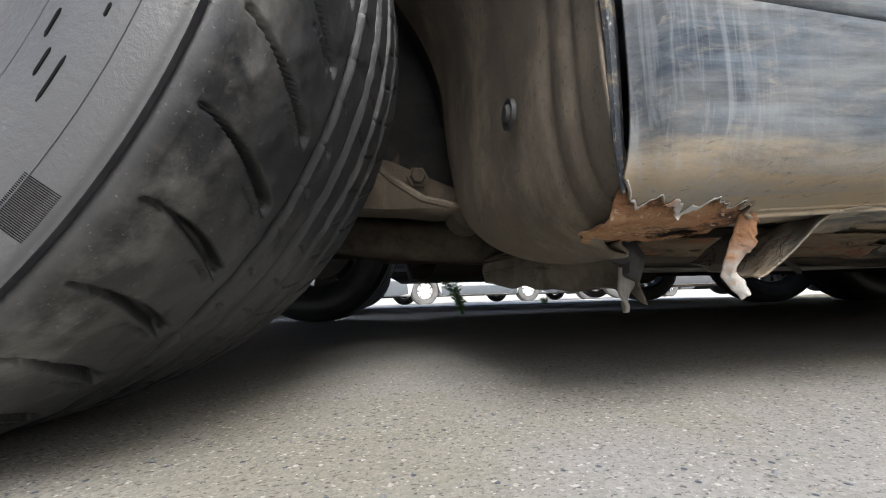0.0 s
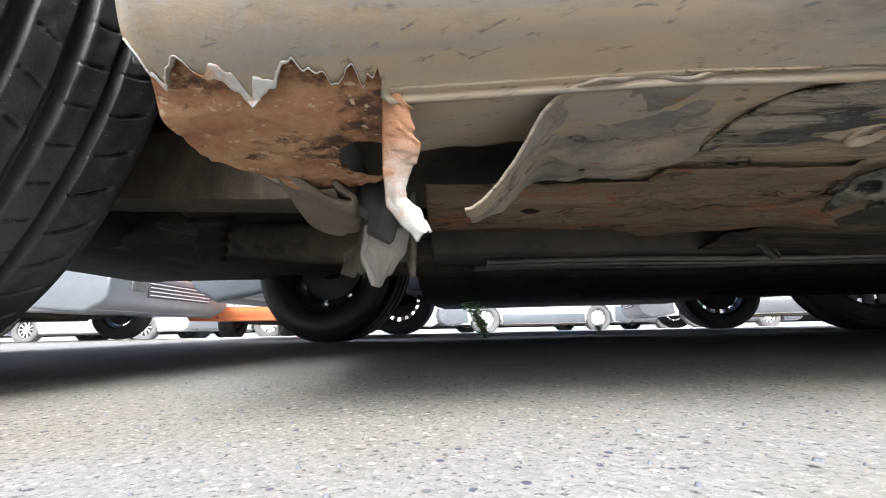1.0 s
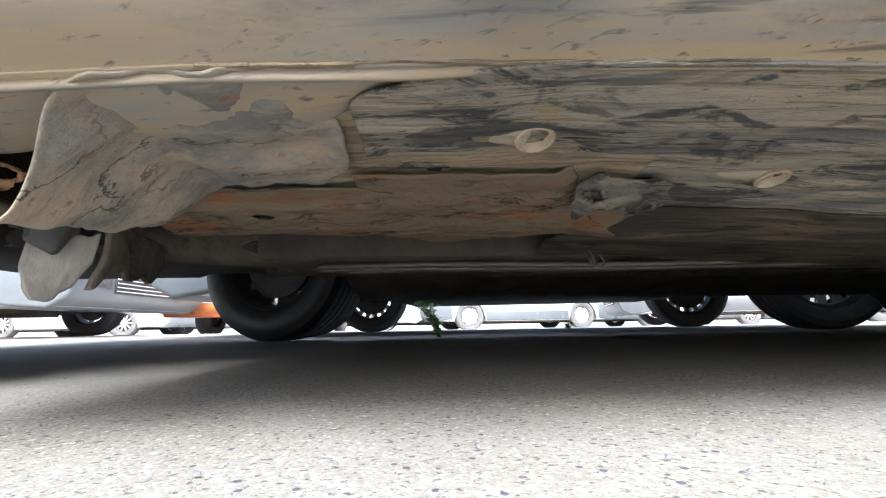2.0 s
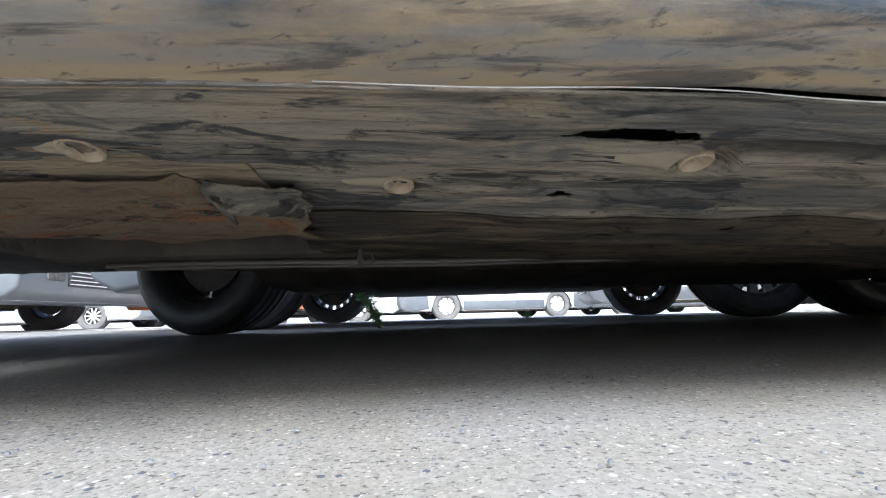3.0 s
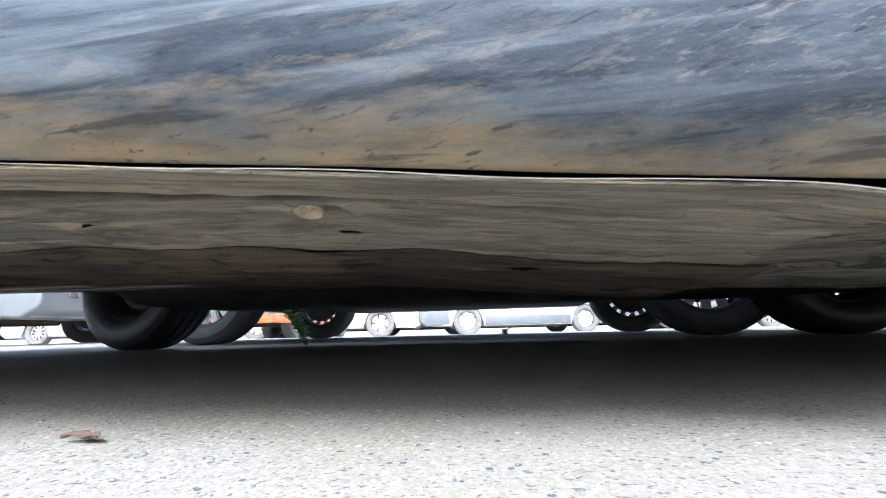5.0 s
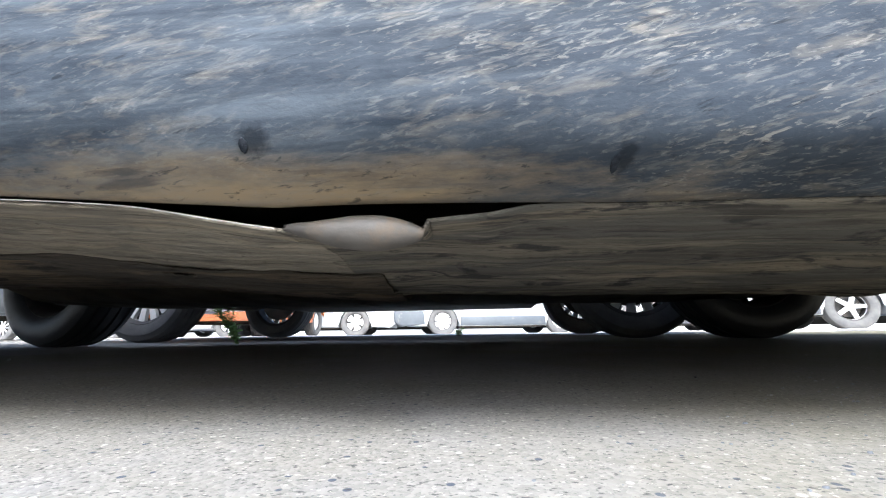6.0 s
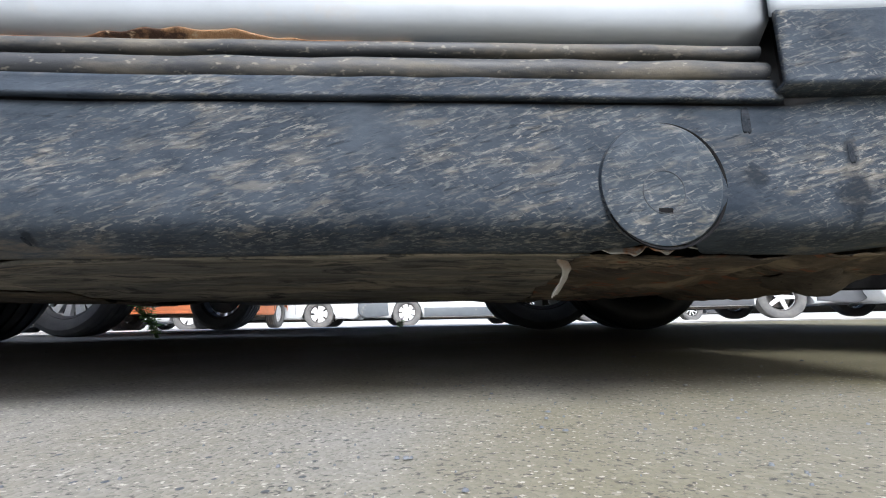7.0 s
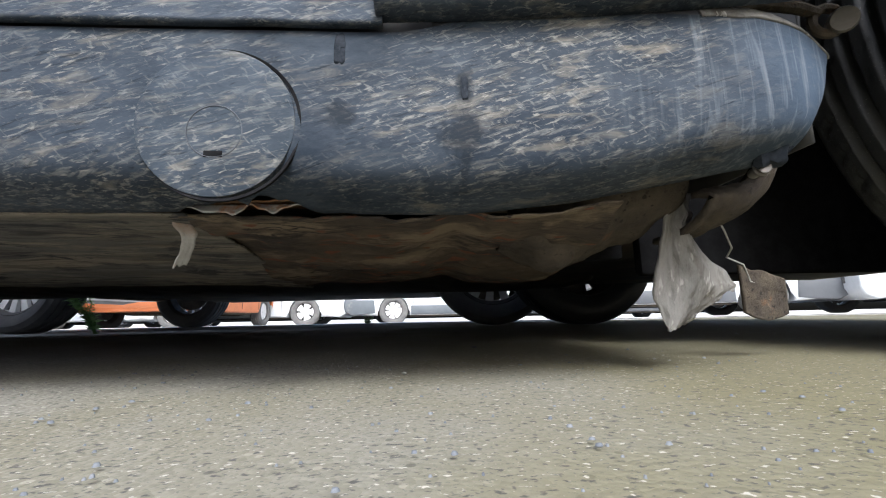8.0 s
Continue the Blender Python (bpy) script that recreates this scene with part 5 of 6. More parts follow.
def pan_height(x, y):
    lip = lip_z(x) + 0.0005
    z = lip + (np.interp(x, PAN_X, PAN_Z) - lip) * smooth(0.022, 0.09, y)
    z = z - 0.012 * smooth(0.10, 0.19, y) + 0.02 * smooth(0.33, 0.40, y)
    groove = np.exp(-((y - 0.055 - 0.02 * (x - 0.6)) / 0.0065) ** 2) * smooth(0.60, 0.68, x) * (1 - smooth(1.0, 1.12, x))
    z = z + 0.0055 * groove
    for px, py, pr, _ in PLUGS[2:]:
        d = np.hypot((x - px - 0.9 * pr) / (1.7 * pr), (y - py - 0.45 * pr) / (1.15 * pr))
        z = z + 0.012 * np.exp(-d ** 4) - 0.0016 * np.exp(-((d - 1.35) / 0.22) ** 2)
    z = z + smooth(0.016, 0.05, y) * (0.0016 * grid_noise(x * 16, y * 40, 7) + 0.0009 * grid_noise(x * 7, y * 210, 11) + 0.0007 * grid_noise(x * 60, y * 90, 13) + 0.0005 * grid_noise(x * 11, y * 460, 14))
    return z


def sag(x):
    """How far the pan's edge hangs away from the skirt where it has been hit."""
    knocked = smooth(1.135, 1.225, x) * (1 - smooth(1.2565, 1.2585, x))
    tab = smooth(1.2565, 1.2585, x) * (1 - smooth(1.268, 1.305, x))
    return 0.0078 * knocked + 0.0040 * tab + 0.0006 * grid_noise(x * 70, 0 * x, 65) * smooth(1.14, 1.2, x) * (1 - smooth(1.3, 1.34, x))


def pan_surface(u, v):
    x = 0.245 + 0.955 * u
    y = 0.020 + 0.1305 * v ** 1.1
    first = 0.019 + 0.024 * (1 - np.sqrt(np.clip(1 - (np.maximum(0.325 - x, 0) / 0.0805) ** 2, 0, 1)))
    ragged = 0.114 - 0.028 * (1 - smooth(0.245, 0.275, x)) + 0.004 * grid_noise(x * 60, 0 * x, 15)
    short = 1 - smooth(0.346, 0.370, x + 0.008 * grid_noise(v * 17, 0 * v, 18))
    y = y + short * (first + (ragged - first) * v - y)
    return x, y, pan_height(x, y) - sag(x) * (1 - smooth(0.02, 0.085, y)) - 0.0022 * (1 - smooth(0.27, 0.34, x)) - 0.002 * short * smooth(0.8, 1, v) * (1 + grid_noise(x * 90, 0 * x, 16))


PAN_HOLES = [(0.575, 0.051, 0.036, 0.0052), (0.565, 0.123, 0.009, 0.0052),
             (0.950, 0.125, 0.011, 0.0030), (0.395, 0.121, 0.010, 0.004), (0.342, 0.080, 0.005, 0.004),
             (0.79, 0.104, 0.007, 0.005), (0.3385, 0.0850, 0.0052, 0.0036), (0.3525, 0.087, 0.0042, 0.0030), (0.362, 0.094, 0.0042, 0.003)]
part("sill_pan", sheet("sill_pan", pan_surface, 620, 110, 0.0016, PAN_HOLES), M_PAN, sedan, "dirt-caked underside of the sill with rust holes")


def floor_rail(u, v):
    """The darker rail inside the pan, lapped under its ragged inner edge."""
    x = 0.385 + 0.835 * u + 0.010 * grid_noise(v * 9, 0 * v, 68) * (1 - u)
    y = 0.1475 + 0.003 * grid_noise(x * 14, 0 * x, 63) * (1 - v) + 0.245 * v ** 1.2
    z = pan_height(x, y) - 0.0012 - 0.0010 * (1 + grid_noise(x * 22, 0 * x, 64)) * (1 - smooth(0, 0.06, v)) - 0.003 * np.exp(-((y - 0.205) / 0.008) ** 2) + 0.0035 * np.exp(-((y - 0.245) / 0.012) ** 2)
    return x, y, z


part("floor_rail", sheet("floor_rail", floor_rail, 420, 70, 0.0016, [(0.706, 0.166, 0.0032, 0.0050), (0.62, 0.186, 0.012, 0.0028), (0.885, 0.192, 0.016, 0.003), (1.06, 0.172, 0.012, 0.003)], wavy=0.5), M_RAIL, sedan, "dark brown floor rail scraped along its length")


def rear_pan_surface(u, v):
    x = 1.19 + 0.462 * u
    y = 0.0212 + 0.25 * v
    z = pan_height(x, y) + 0.0004 - sag(x) * (1 - smooth(0, 0.28, v)) - smooth(1.59, 1.652, x) * 0.003 * v
    return x, y + 0.004 * (1 - v) * (sag(x) > 0.01), z


part("rear_sill_pan", sheet("rear_sill_pan", rear_pan_surface, 420, 50, 0.0016), M_REARPAN, sedan, "dusty rear sill pan with a bent lip")


def curled_lip(u, v):
    """The knocked edge rolled over into a smooth twisted fold."""
    x = 1.203 + 0.0545 * u
    a = -0.5 + v * 4.4
    r = 0.0001 + 0.0066 * np.sin(np.pi * u ** 1.35) ** 0.75
    return x, 0.0205 - r * np.sin(a) * 0.8, lip_z(x) - sag(x) + 0.0012 - 0.0028 * u + r * np.cos(a) * 0.85 + 0.0005 * grid_noise(x * 120, v * 4, 66)


part("curled_lip", sheet("curled_lip", curled_lip, 40, 14, 0.0012), M_CURL, sedan, "pale rolled edge of sheet metal")


part("pan_edge", tube([(x, 0.0185 + 0.0006 * math.sin(x * 31), float(lip_z(x) - sag(np.array(x))) + 0.0002 + 0.0005 * math.sin(x * 47)) for x in np.linspace(0.44, 1.20, 150).tolist()], 0.00028, 6), M_TORN, sedan,
     "bare bright edge of the sill pan")


def dish_plug(x, y, r, lean=-12.0, smear=3.4):
    """A dished round plug in the pan, with a teardrop of smoothed dirt trailing from it."""
    low = 0.0022 * float(1 - smooth(0.27, 0.34, x))
    proud = 0.0022 if x < 0.6 else 0.0010
    z = float(pan_height(np.array(x - 1.6 * r), np.array(y))) - low
    bm = lathe([(0, 0.0008), (r * 0.10, -0.0002), (r * 0.22, 0.0010), (r * 0.46, 0.0012), (r * 0.60, 0.0), (r * 0.76, -0.0022), (r * 0.87, -0.0028), (r * 0.97, -0.0022), (r, -0.0008), (r * 0.92, 0.003), (r * 0.7, 0.006), (0, 0.007)], 40)
    o = part("drain_plug", bm, M_PLUG, sedan, "round dirt-coated drain plug")
    o.matrix_basis = pose(x, y, z - proud, 90 + lean, 0, 0)

    def teardrop(u, v):
        px = x - r * smear + (smear - 0.3) * r * u
        half = r * 1.05 * np.sin(np.pi * (0.04 + 0.80 * u) / 1.7) ** 0.8 * (1 + 0.10 * grid_noise(u * 9, v * 2, int(x * 900)))
        py = y + 0.0006 + half * (2 * v - 1)
        edge = np.maximum(np.abs(2 * v - 1), np.maximum(1 - 4 * u, 0)) ** 3
        return px, py, pan_height(px, py) - low - (0.0010 + 0.8 * proud) * (1 - edge) + 0.0010 * edge
    part("dirt_collar", sheet("dirt_collar", teardrop, 30, 16, 0.0006), M_COLLAR, sedan, "smoothed smear of dirt beside the plug")


def flattened_boss(x, y):
    """A beaten-in boss with a lump of rust and dirt."""
    def fn(u, v):
        px = x - 0.030 + 0.056 * u
        py = y + 0.0075 * (2 * v - 1) * np.sin(np.pi * (0.05 + 0.9 * u)) ** 0.6
        bump = np.exp(-(((px - x) / 0.006) ** 2 + ((py - y) / 0.004) ** 2))
        edge = np.maximum(np.abs(2 * v - 1), np.abs(2 * u - 1)) ** 3
        return px, py, pan_height(px, py) - 0.0018 * (1 - edge) - 0.003 * bump + 0.0010 * edge + 0.0006 * grid_noise(px * 300, py * 300, 67)
    part("beaten_boss", sheet("beaten_boss", fn, 40, 18, 0.0006, [(x + 0.011, y + 0.001, 0.004, 0.002)], wavy=0.5), M_COLLAR, sedan, "beaten-in boss under smoothed dirt")


flattened_boss(0.782, 0.104)
for dx, dy, dr, tail in PLUGS:
    dish_plug(dx, dy, dr, smear=tail)

M_LEDGE = mat("rust_stained_dirt", (0.135, 0.104, 0.07), (0.17, 0.08, 0.042), scale=44, stretch=(0.5, 1.2, 1), mix=(0.53, 0.62), dirt=(0.045, 0.037, 0.03), dirt_scale=46,
              dirt_stretch=(0.5, 1.2, 1), dirt_mix=(0.54, 0.68), rough=0.9, bump=1.0, bump_scale=120, bump_stretch=(0.5, 1.2, 1), bump_dist=0.004, spec=0.2)
crack(M_LEDGE, 30.0, (0.3, 1.6, 1), 0.016, (0.02, 0.016, 0.013))



# the crumpled piece between the rip and the long pan


def tan_underside(u, v):
    """Smooth dusty sheet between the crumpled plate and the round nose of the long pan."""
    x = 0.200 + 0.190 * u
    y = 0.0192 + (0.118 + 0.006 * grid_noise(x * 45, 0 * x, 22) - 0.012 * smooth(0.5, 1, u)) * v
    z = lip_z(x) + 0.0012 - 0.0055 * smooth(0.25, 1.0, v) + 0.0008 * grid_noise(x * 30, y * 40, 21) + 0.0004 * grid_noise(x * 120, y * 150, 20)
    return x, y, z


part("sill_underside", sheet("sill_underside", tan_underside, 90, 50, 0.0014, [(0.268, 0.098, 0.0095, 0.0042), (0.279, 0.1, 0.005, 0.0042)], wavy=0.4), M_TANDUST, sedan, "tan dust-coated underside of the sill with a rust hole")


def crumpled_plate(u, v):
    """A dented plate torn loose at its front, where it hangs like a hooked tongue; its rear end is round."""
    tip = (1 - smooth(0.0, 0.40, u))
    nose = np.sqrt(np.clip(1 - (np.maximum(u - 0.72, 0) / 0.285) ** 2, 0, 1))
    x = 0.118 + 0.120 * u + 0.010 * (1 - u) * v
    mid, half = 0.066, 0.0465
    y = mid + half * (2 * v - 1) * nose + 0.026 * tip * (1 - v) + 0.0015 * grid_noise(u * 12, v * 2, 18)
    z = lip_z(x) - 0.0008 - 0.0050 * smooth(0.3, 1, v) - 0.0016 * nose * (1 - (2 * v - 1) ** 4)
    z = z - tip ** 1.3 * (0.037 - 0.016 * v) + 0.0026 * grid_noise(x * 55, y * 70, 17) * smooth(0.0, 0.4, nose) + 0.0013 * grid_noise(x * 120, y * 150, 19) + 0.0005 * grid_noise(x * 260, y * 300, 20)
    z = z - 0.004 * np.exp(-((y - 0.078 - 0.1 * (x - 0.18)) / 0.006) ** 2) * smooth(0.3, 0.5, u) * (1 - smooth(0.8, 0.95, u))
    return x, y, z


part("crumpled_plate", sheet("crumpled_plate", crumpled_plate, 110, 70, 0.0013, [(0.185, 0.092, 0.0022, 0.0016)]), M_GREYDIRT, sedan, "crumpled grey sill plate torn loose at its front")


def skirt_return(u, v):
    """Where the skirt rolls under the sill beside the rip."""
    x = 0.090 + 0.20 * u
    y = 0.0197 + 0.047 * v * (1 - 0.15 * u) * (1 - 0.98 * smooth(0.6, 1, u))
    z = lip_z(x) + 0.0009 + 0.002 * smooth(0.24, 0.28, x) * v - 0.0035 * np.sin(v * 2.4) * (1 - smooth(0.22, 0.27, x)) + 0.0008 * v * grid_noise(x * 70, v * 3, 24)
    return x, y, z


part("skirt_return", sheet("skirt_return", skirt_return, 50, 14, 0.0014), M_SKIRT, sedan, "dusty rolled edge of the skirt")


def crumpled_inner(u, v):
    x = 0.10 + 0.275 * u
    x = x + 0.02 * u
    y = 0.116 + 0.025 * smooth(0.45, 0.6, u) + (0.074 - 0.03 * smooth(0.7, 1, u)) * v + 0.004 * v * grid_noise(x * 24, 0 * x, 62)
    x = x + 0.016 * grid_noise(v * 5, 0 * v, 60) * smooth(0.8, 1, u)
    z = 0.1285 - 0.004 * smooth(0.9, 1.0, u) - 0.010 * smooth(0.05, 0.75, v) + 0.0014 * grid_noise(x * 45, y * 45, 23) + 0.0009 * grid_noise(x * 12, y * 240, 29) - 0.0025 * np.exp(-((v - 0.30) / 0.03) ** 2)
    return x, y, z


part("inner_sill_plate", sheet("inner_sill_plate", crumpled_inner, 120, 60, 0.0014, [(0.17, 0.15, 0.006, 0.003)]), M_LEDGE, sedan, "creased inner sill plate under old dirt")


def rust_ledge(u, v):
    """The rusted ledge below the ragged front of the long pan."""
    x = 0.235 + 0.122 * u
    y = 0.098 + 0.065 * v * (1 + 0.25 * grid_noise(u * 7, 0 * u, 26))
    x = x + 0.010 * grid_noise(v * 4, 0 * v, 25) * u
    z = 0.1290 + 0.004 * smooth(0.9, 1, u) - 0.004 * v - 0.0018 * smooth(0.5, 0.55, v) + 0.0014 * grid_noise(x * 60, y * 90, 27) + 0.0010 * grid_noise(x * 190, y * 190, 28)
    return x, y, z


part("rust_ledge", sheet("rust_ledge", rust_ledge, 70, 40, 0.0014), M_LEDGE, sedan, "rust-stained ledge under flaking dirt")


def ragged_flap(u, v):
    x = 0.356 + 0.052 * u + 0.006 * v
    y = 0.104 + 0.048 * v * (0.72 + 0.4 * grid_noise(u * 5, 0 * u, 30)) + 0.006 * grid_noise(u * 6, 0 * u, 34)
    x = x + 0.007 * grid_noise(v * 5, 0 * v, 36) * (u - 0.2)
    z = 0.1280 - 0.010 * v - 0.003 * (1 - u) * v + 0.0012 * grid_noise(u * 7, v * 7, 32)
    return x, y, z


part("ragged_flap", sheet("ragged_flap", ragged_flap, 40, 36, 0.0013, [(0.366, 0.113, 0.006, 0.004), (0.395, 0.140, 0.007, 0.003)], wavy=0.4), M_REARPAN, sedan, "ragged flap of underseal and rust")


def rust_panel(u, v):
    x = 0.0025 + 0.089 * u
    wide = 1 - 0.30 * smooth(0.55, 1.0, u) - 0.55 * (1 - smooth(0.0, 0.35, u))
    down = np.minimum(v / 0.4, 1)
    flat = np.maximum(0, v - 0.4) / 0.6
    y = skirt_y(x, 0.160 - 0.022 * down) * (1 - down) + 0.0245 * down + 0.004 + 0.078 * flat * wide
    z = 0.160 - 0.034 * down ** 0.8 - 0.0065 * np.sin(flat * 1.7) + 0.004 * flat
    z = z + 0.0013 * grid_noise(x * 110, y * 110, 31) + 0.0009 * grid_noise(x * 260, y * 220, 33)
    return x, y, z


part("rusted_sill", sheet("rusted_sill", rust_panel, 110, 90, 0.0014, [(0.0760, 0.068, 0.0150, 0.021)], wavy=0.05), M_RUST, sedan, "orange rusted inner sill with an oval hole")


def torn_flakes(u, v):
    x = 0.001 + 0.085 * u
    bare = 1 - smooth(0.045, 0.06, x)
    drop = 0.0002 + (0.0004 + 0.0026 * bare) * np.maximum(0, grid_noise(x * 95, 0 * x, 41))
    z = torn_z(x) + 0.0002 + 0.0022 * bare * np.maximum(0, grid_noise(x * 130, 0 * x, 43)) * (1 - v) - drop * v
    y = skirt_y(x, z) - 0.0004 - 0.002 * v * np.maximum(0, grid_noise(x * 60, 0 * x, 45))
    return x, y, z


part("torn_paint_edge", sheet("torn_paint_edge", torn_flakes, 200, 6, 0.0006), M_TORN, sedan, "bright torn edge of the skirt")


def hanging_strip(u, v):
    """A ribbon of sheet metal that was ripped from the sill and hangs down, its end hooked to the rear."""
    t = [0, 0.3, 0.55, 0.75, 1.0]
    ax, ay, az = (np.interp(u, t, q) for q in ((0.0868, 0.0860, 0.0855, 0.0862, 0.0985), (0.0225, 0.030, 0.037, 0.043, 0.0415), (0.1345, 0.118, 0.104, 0.0915, 0.0765)))
    bx, by, bz = (np.interp(u, t, q) for q in ((0.0974, 0.1005, 0.0975, 0.0945, 0.1055), (0.0230, 0.028, 0.034, 0.0395, 0.0395), (0.1235, 0.1125, 0.1045, 0.0945, 0.0815)))
    fray = 1 + 0.12 * grid_noise(u * 16, 0 * u, 47) * (v > 0.6)
    w = v * fray
    belly = 0.0022 * np.sin(np.pi * v)
    return ax + (bx - ax) * w, ay + (by - ay) * w - belly, az + (bz - az) * w + 0.0008 * grid_noise(u * 20, v * 4, 49)


part("hanging_strip", sheet("hanging_strip", hanging_strip, 80, 14, 0.0011), M_STRIP, sedan, "hanging torn ribbon of sheet metal, rusty above, bare below")


# ---------------------------------------------------------------- front wheel arch


def liner_surface(u, v):
    """The liner: a sheet behind the wheel that rounds off and turns back under the sill at its foot."""
    w = np.clip((v - 0.14) / 0.86, 0, 1)
    foot = np.clip(1 - v / 0.14, 0, 1)
    z = 0.114 + 0.486 * w ** 1.25 - 0.004 * np.sin(np.pi * foot) + 0.006 * foot
    far = 0.168 + 0.165 * np.sqrt(np.clip((z - 0.114) / 0.2, 0, 1)) - 0.03 * foot
    near = 0.012 + 0.085 * (1 - smooth(0.114, 0.150, z))
    y = near + (far - near) * u
    x = -0.003 - 0.024 * smooth(0.05, 0.3, y) + 0.056 * np.exp(-(z - 0.114) / 0.022) + 0.012 * foot - 0.13 * smooth(0.30, 0.62, z) ** 1.5
    x = x + 0.004 * np.exp(-((y - 0.045) / 0.006) ** 2) + 0.003 * np.exp(-((y - 0.075) / 0.008) ** 2) + 0.0012 * grid_noise(y * 40, z * 18, 61)
    return x, y, z


part("arch_liner", sheet("arch_liner", liner_surface, 90, 110, 0.003), M_LINER, sedan, "dusty beige wheel arch liner with a rounded foot")
o = part("liner_clip", lathe([(0, -0.004), (0.006, -0.004), (0.008, -0.001), (0.012, -0.0015), (0.0125, 0.002), (0, 0.002)], 24), M_DARK, sedan, "dark press clip in the liner")
o.matrix_basis = pose(-0.021, 0.115, 0.226, 0, 0, -90)
part("wing_edge", tube([(0.0025, 0.0135, 0.136), (0.001, 0.0125, 0.17), (0.0, 0.010, 0.22), (-0.006, 0.006, 0.30), (-0.026, 0.004, 0.38), (-0.066, 0.003, 0.46)], [0.0012, 0.0032, 0.0038, 0.0045, 0.005, 0.005], 8), M_FLANGE, sedan,
     "peeling dark folded edge of the wheel arch")

# suspension behind the front wheel
part("subframe", tube([(-0.62, 0.72, 0.255), (-0.30, 0.66, 0.225), (-0.12, 0.58, 0.195), (0.05, 0.50, 0.175), (0.16, 0.42, 0.170)], [0.03, 0.034, 0.036, 0.036, 0.03], 14), M_GREASE, sedan,
     "dusty front subframe tube")
part("control_arm", prism([(-0.50, 0.215), (-0.30, 0.208), (-0.10, 0.203), (-0.03, 0.196), (0.02, 0.20), (0.02, 0.225), (-0.10, 0.27), (-0.22, 0.30), (-0.5, 0.30)], 0.36, 0.42, 0.010), M_LINER, sedan,
     "broad dusty beige control arm")
bracket = part("arm_bracket", tube([(-0.165, 0.322, 0.30), (-0.135, 0.318, 0.262), (-0.10, 0.31, 0.228), (-0.065, 0.30, 0.203), (-0.03, 0.29, 0.1925), (0.0, 0.28, 0.190)], [0.003, 0.004, 0.0045, 0.005, 0.005, 0.004], 8), M_LINER, sedan, "bent bracket flange with a bolt")
o = part("bolt", lathe([(0, -0.010), (0.0095, -0.010), (0.0105, -0.008), (0.0105, -0.001), (0.015, -0.001), (0.015, 0.002), (0, 0.002)], 6), M_LINER, bracket)
o.matrix_basis = pose(-0.064, 0.352, 0.246)
def ribbed_boot(length, r, ribs=5):
    """A ribbed rubber boot along its y axis."""
    prof = [(0, 0)]
    for k in range(ribs * 2 + 1):
        t = k / (ribs * 2)
        prof.append((r * (1 - 0.45 * t) * (1.0 if k % 2 == 0 else 0.82), length * t))
    return lathe(prof + [(0, length)], 28)


for name, data, m, mat_, lab in (
        ("ball_joint_boot", ribbed_boot(0.075, 0.036), pose(-0.235, 0.47, 0.222, -72, 0, 0), M_DARK, "ribbed black rubber boot"),
        ("drive_shaft_boot", ribbed_boot(0.11, 0.046, 6), pose(-0.30, 0.40, 0.27, 0, 0, 8), M_DARK, "ribbed drive shaft boot"),
        ("arm_bush", lathe([(0, -0.03), (0.020, -0.03), (0.030, -0.026), (0.032, 0.026), (0.020, 0.03), (0, 0.03)], 28), pose(0.015, 0.385, 0.205, 0, 0, 0), M_GREASE, "dusty rubber bush at the end of the arm"),
        ("link_rod", tube([(0, 0, 0), (0.02, 0.01, 0.08), (0.03, 0.02, 0.20)], [0.011, 0.008, 0.010], 12), pose(-0.10, 0.43, 0.24), M_GREASE, "thin dirty link rod"),
        ("bracket_slot", box(-0.030, 0.030, -0.003, 0.003, -0.005, 0.005, bevel=0.002), pose(-0.262, 0.445, 0.190, 0, 12, 0), M_PIPE, "bright worn edge of a bracket")):
    o = part(name, data, mat_, sedan, lab)
    o.matrix_basis = m
part("tie_rod", tube([(-0.38, 0.30, 0.24), (-0.1, 0.5, 0.25), (0.05, 0.62, 0.25)], 0.014, 10), M_GREASE, sedan)
part("damper", tube([(-0.38, 0.30, 0.24), (-0.37, 0.36, 0.42), (-0.36, 0.42, 0.66)], 0.034, 14), M_GREASE, sedan)
part("cross_member", box(-0.50, 0.10, 0.62, 1.05, 0.20, 0.32, bevel=0.03), M_FLOOR, sedan)
part("wheelhouse", box(-0.95, 0.04, 0.43, 0.45, 0.235, 0.80, bevel=0.006), M_DARK, sedan, "black inner wing")


def wheelhouse_roof(u, v):
    a = math.pi * (0.06 + 0.90 * u)
    return -0.38 - 0.372 * np.cos(a), 0.02 + 0.42 * v, 0.305 + 0.372 * np.sin(a)


part("wheelhouse_roof", sheet("wheelhouse_roof", wheelhouse_roof, 40, 8, 0.003), M_DARK, sedan, "black inner arch")
part("front_bulkhead", box(0.04, 0.07, 0.33, 1.45, 0.20, 0.62, bevel=0.008), M_FLOOR, sedan)


def felt_flap(u, v):
    x = 0.010 + 0.082 * u + 0.004 * np.sin(u * 9)
    y = 0.30 - 0.175 * u + 0.006 * np.sin(v * 4 + u * 6)
    low = 0.094 - 0.012 * u - 0.012 * smooth(0.9, 1, u) + 0.0035 * grid_noise(u * 9, 0 * u, 71)
    z = 0.126 + (low - 0.126) * v
    return x, y, z + 0.002 * grid_noise(u * 8, v * 8, 73) + 0.0012 * np.exp(-((v - 0.55) / 0.05) ** 2)


part("felt_flap", sheet("felt_flap", felt_flap, 60, 24, 0.003), M_DARKFELT, sedan, "loose dirty felt flap hanging under the liner")


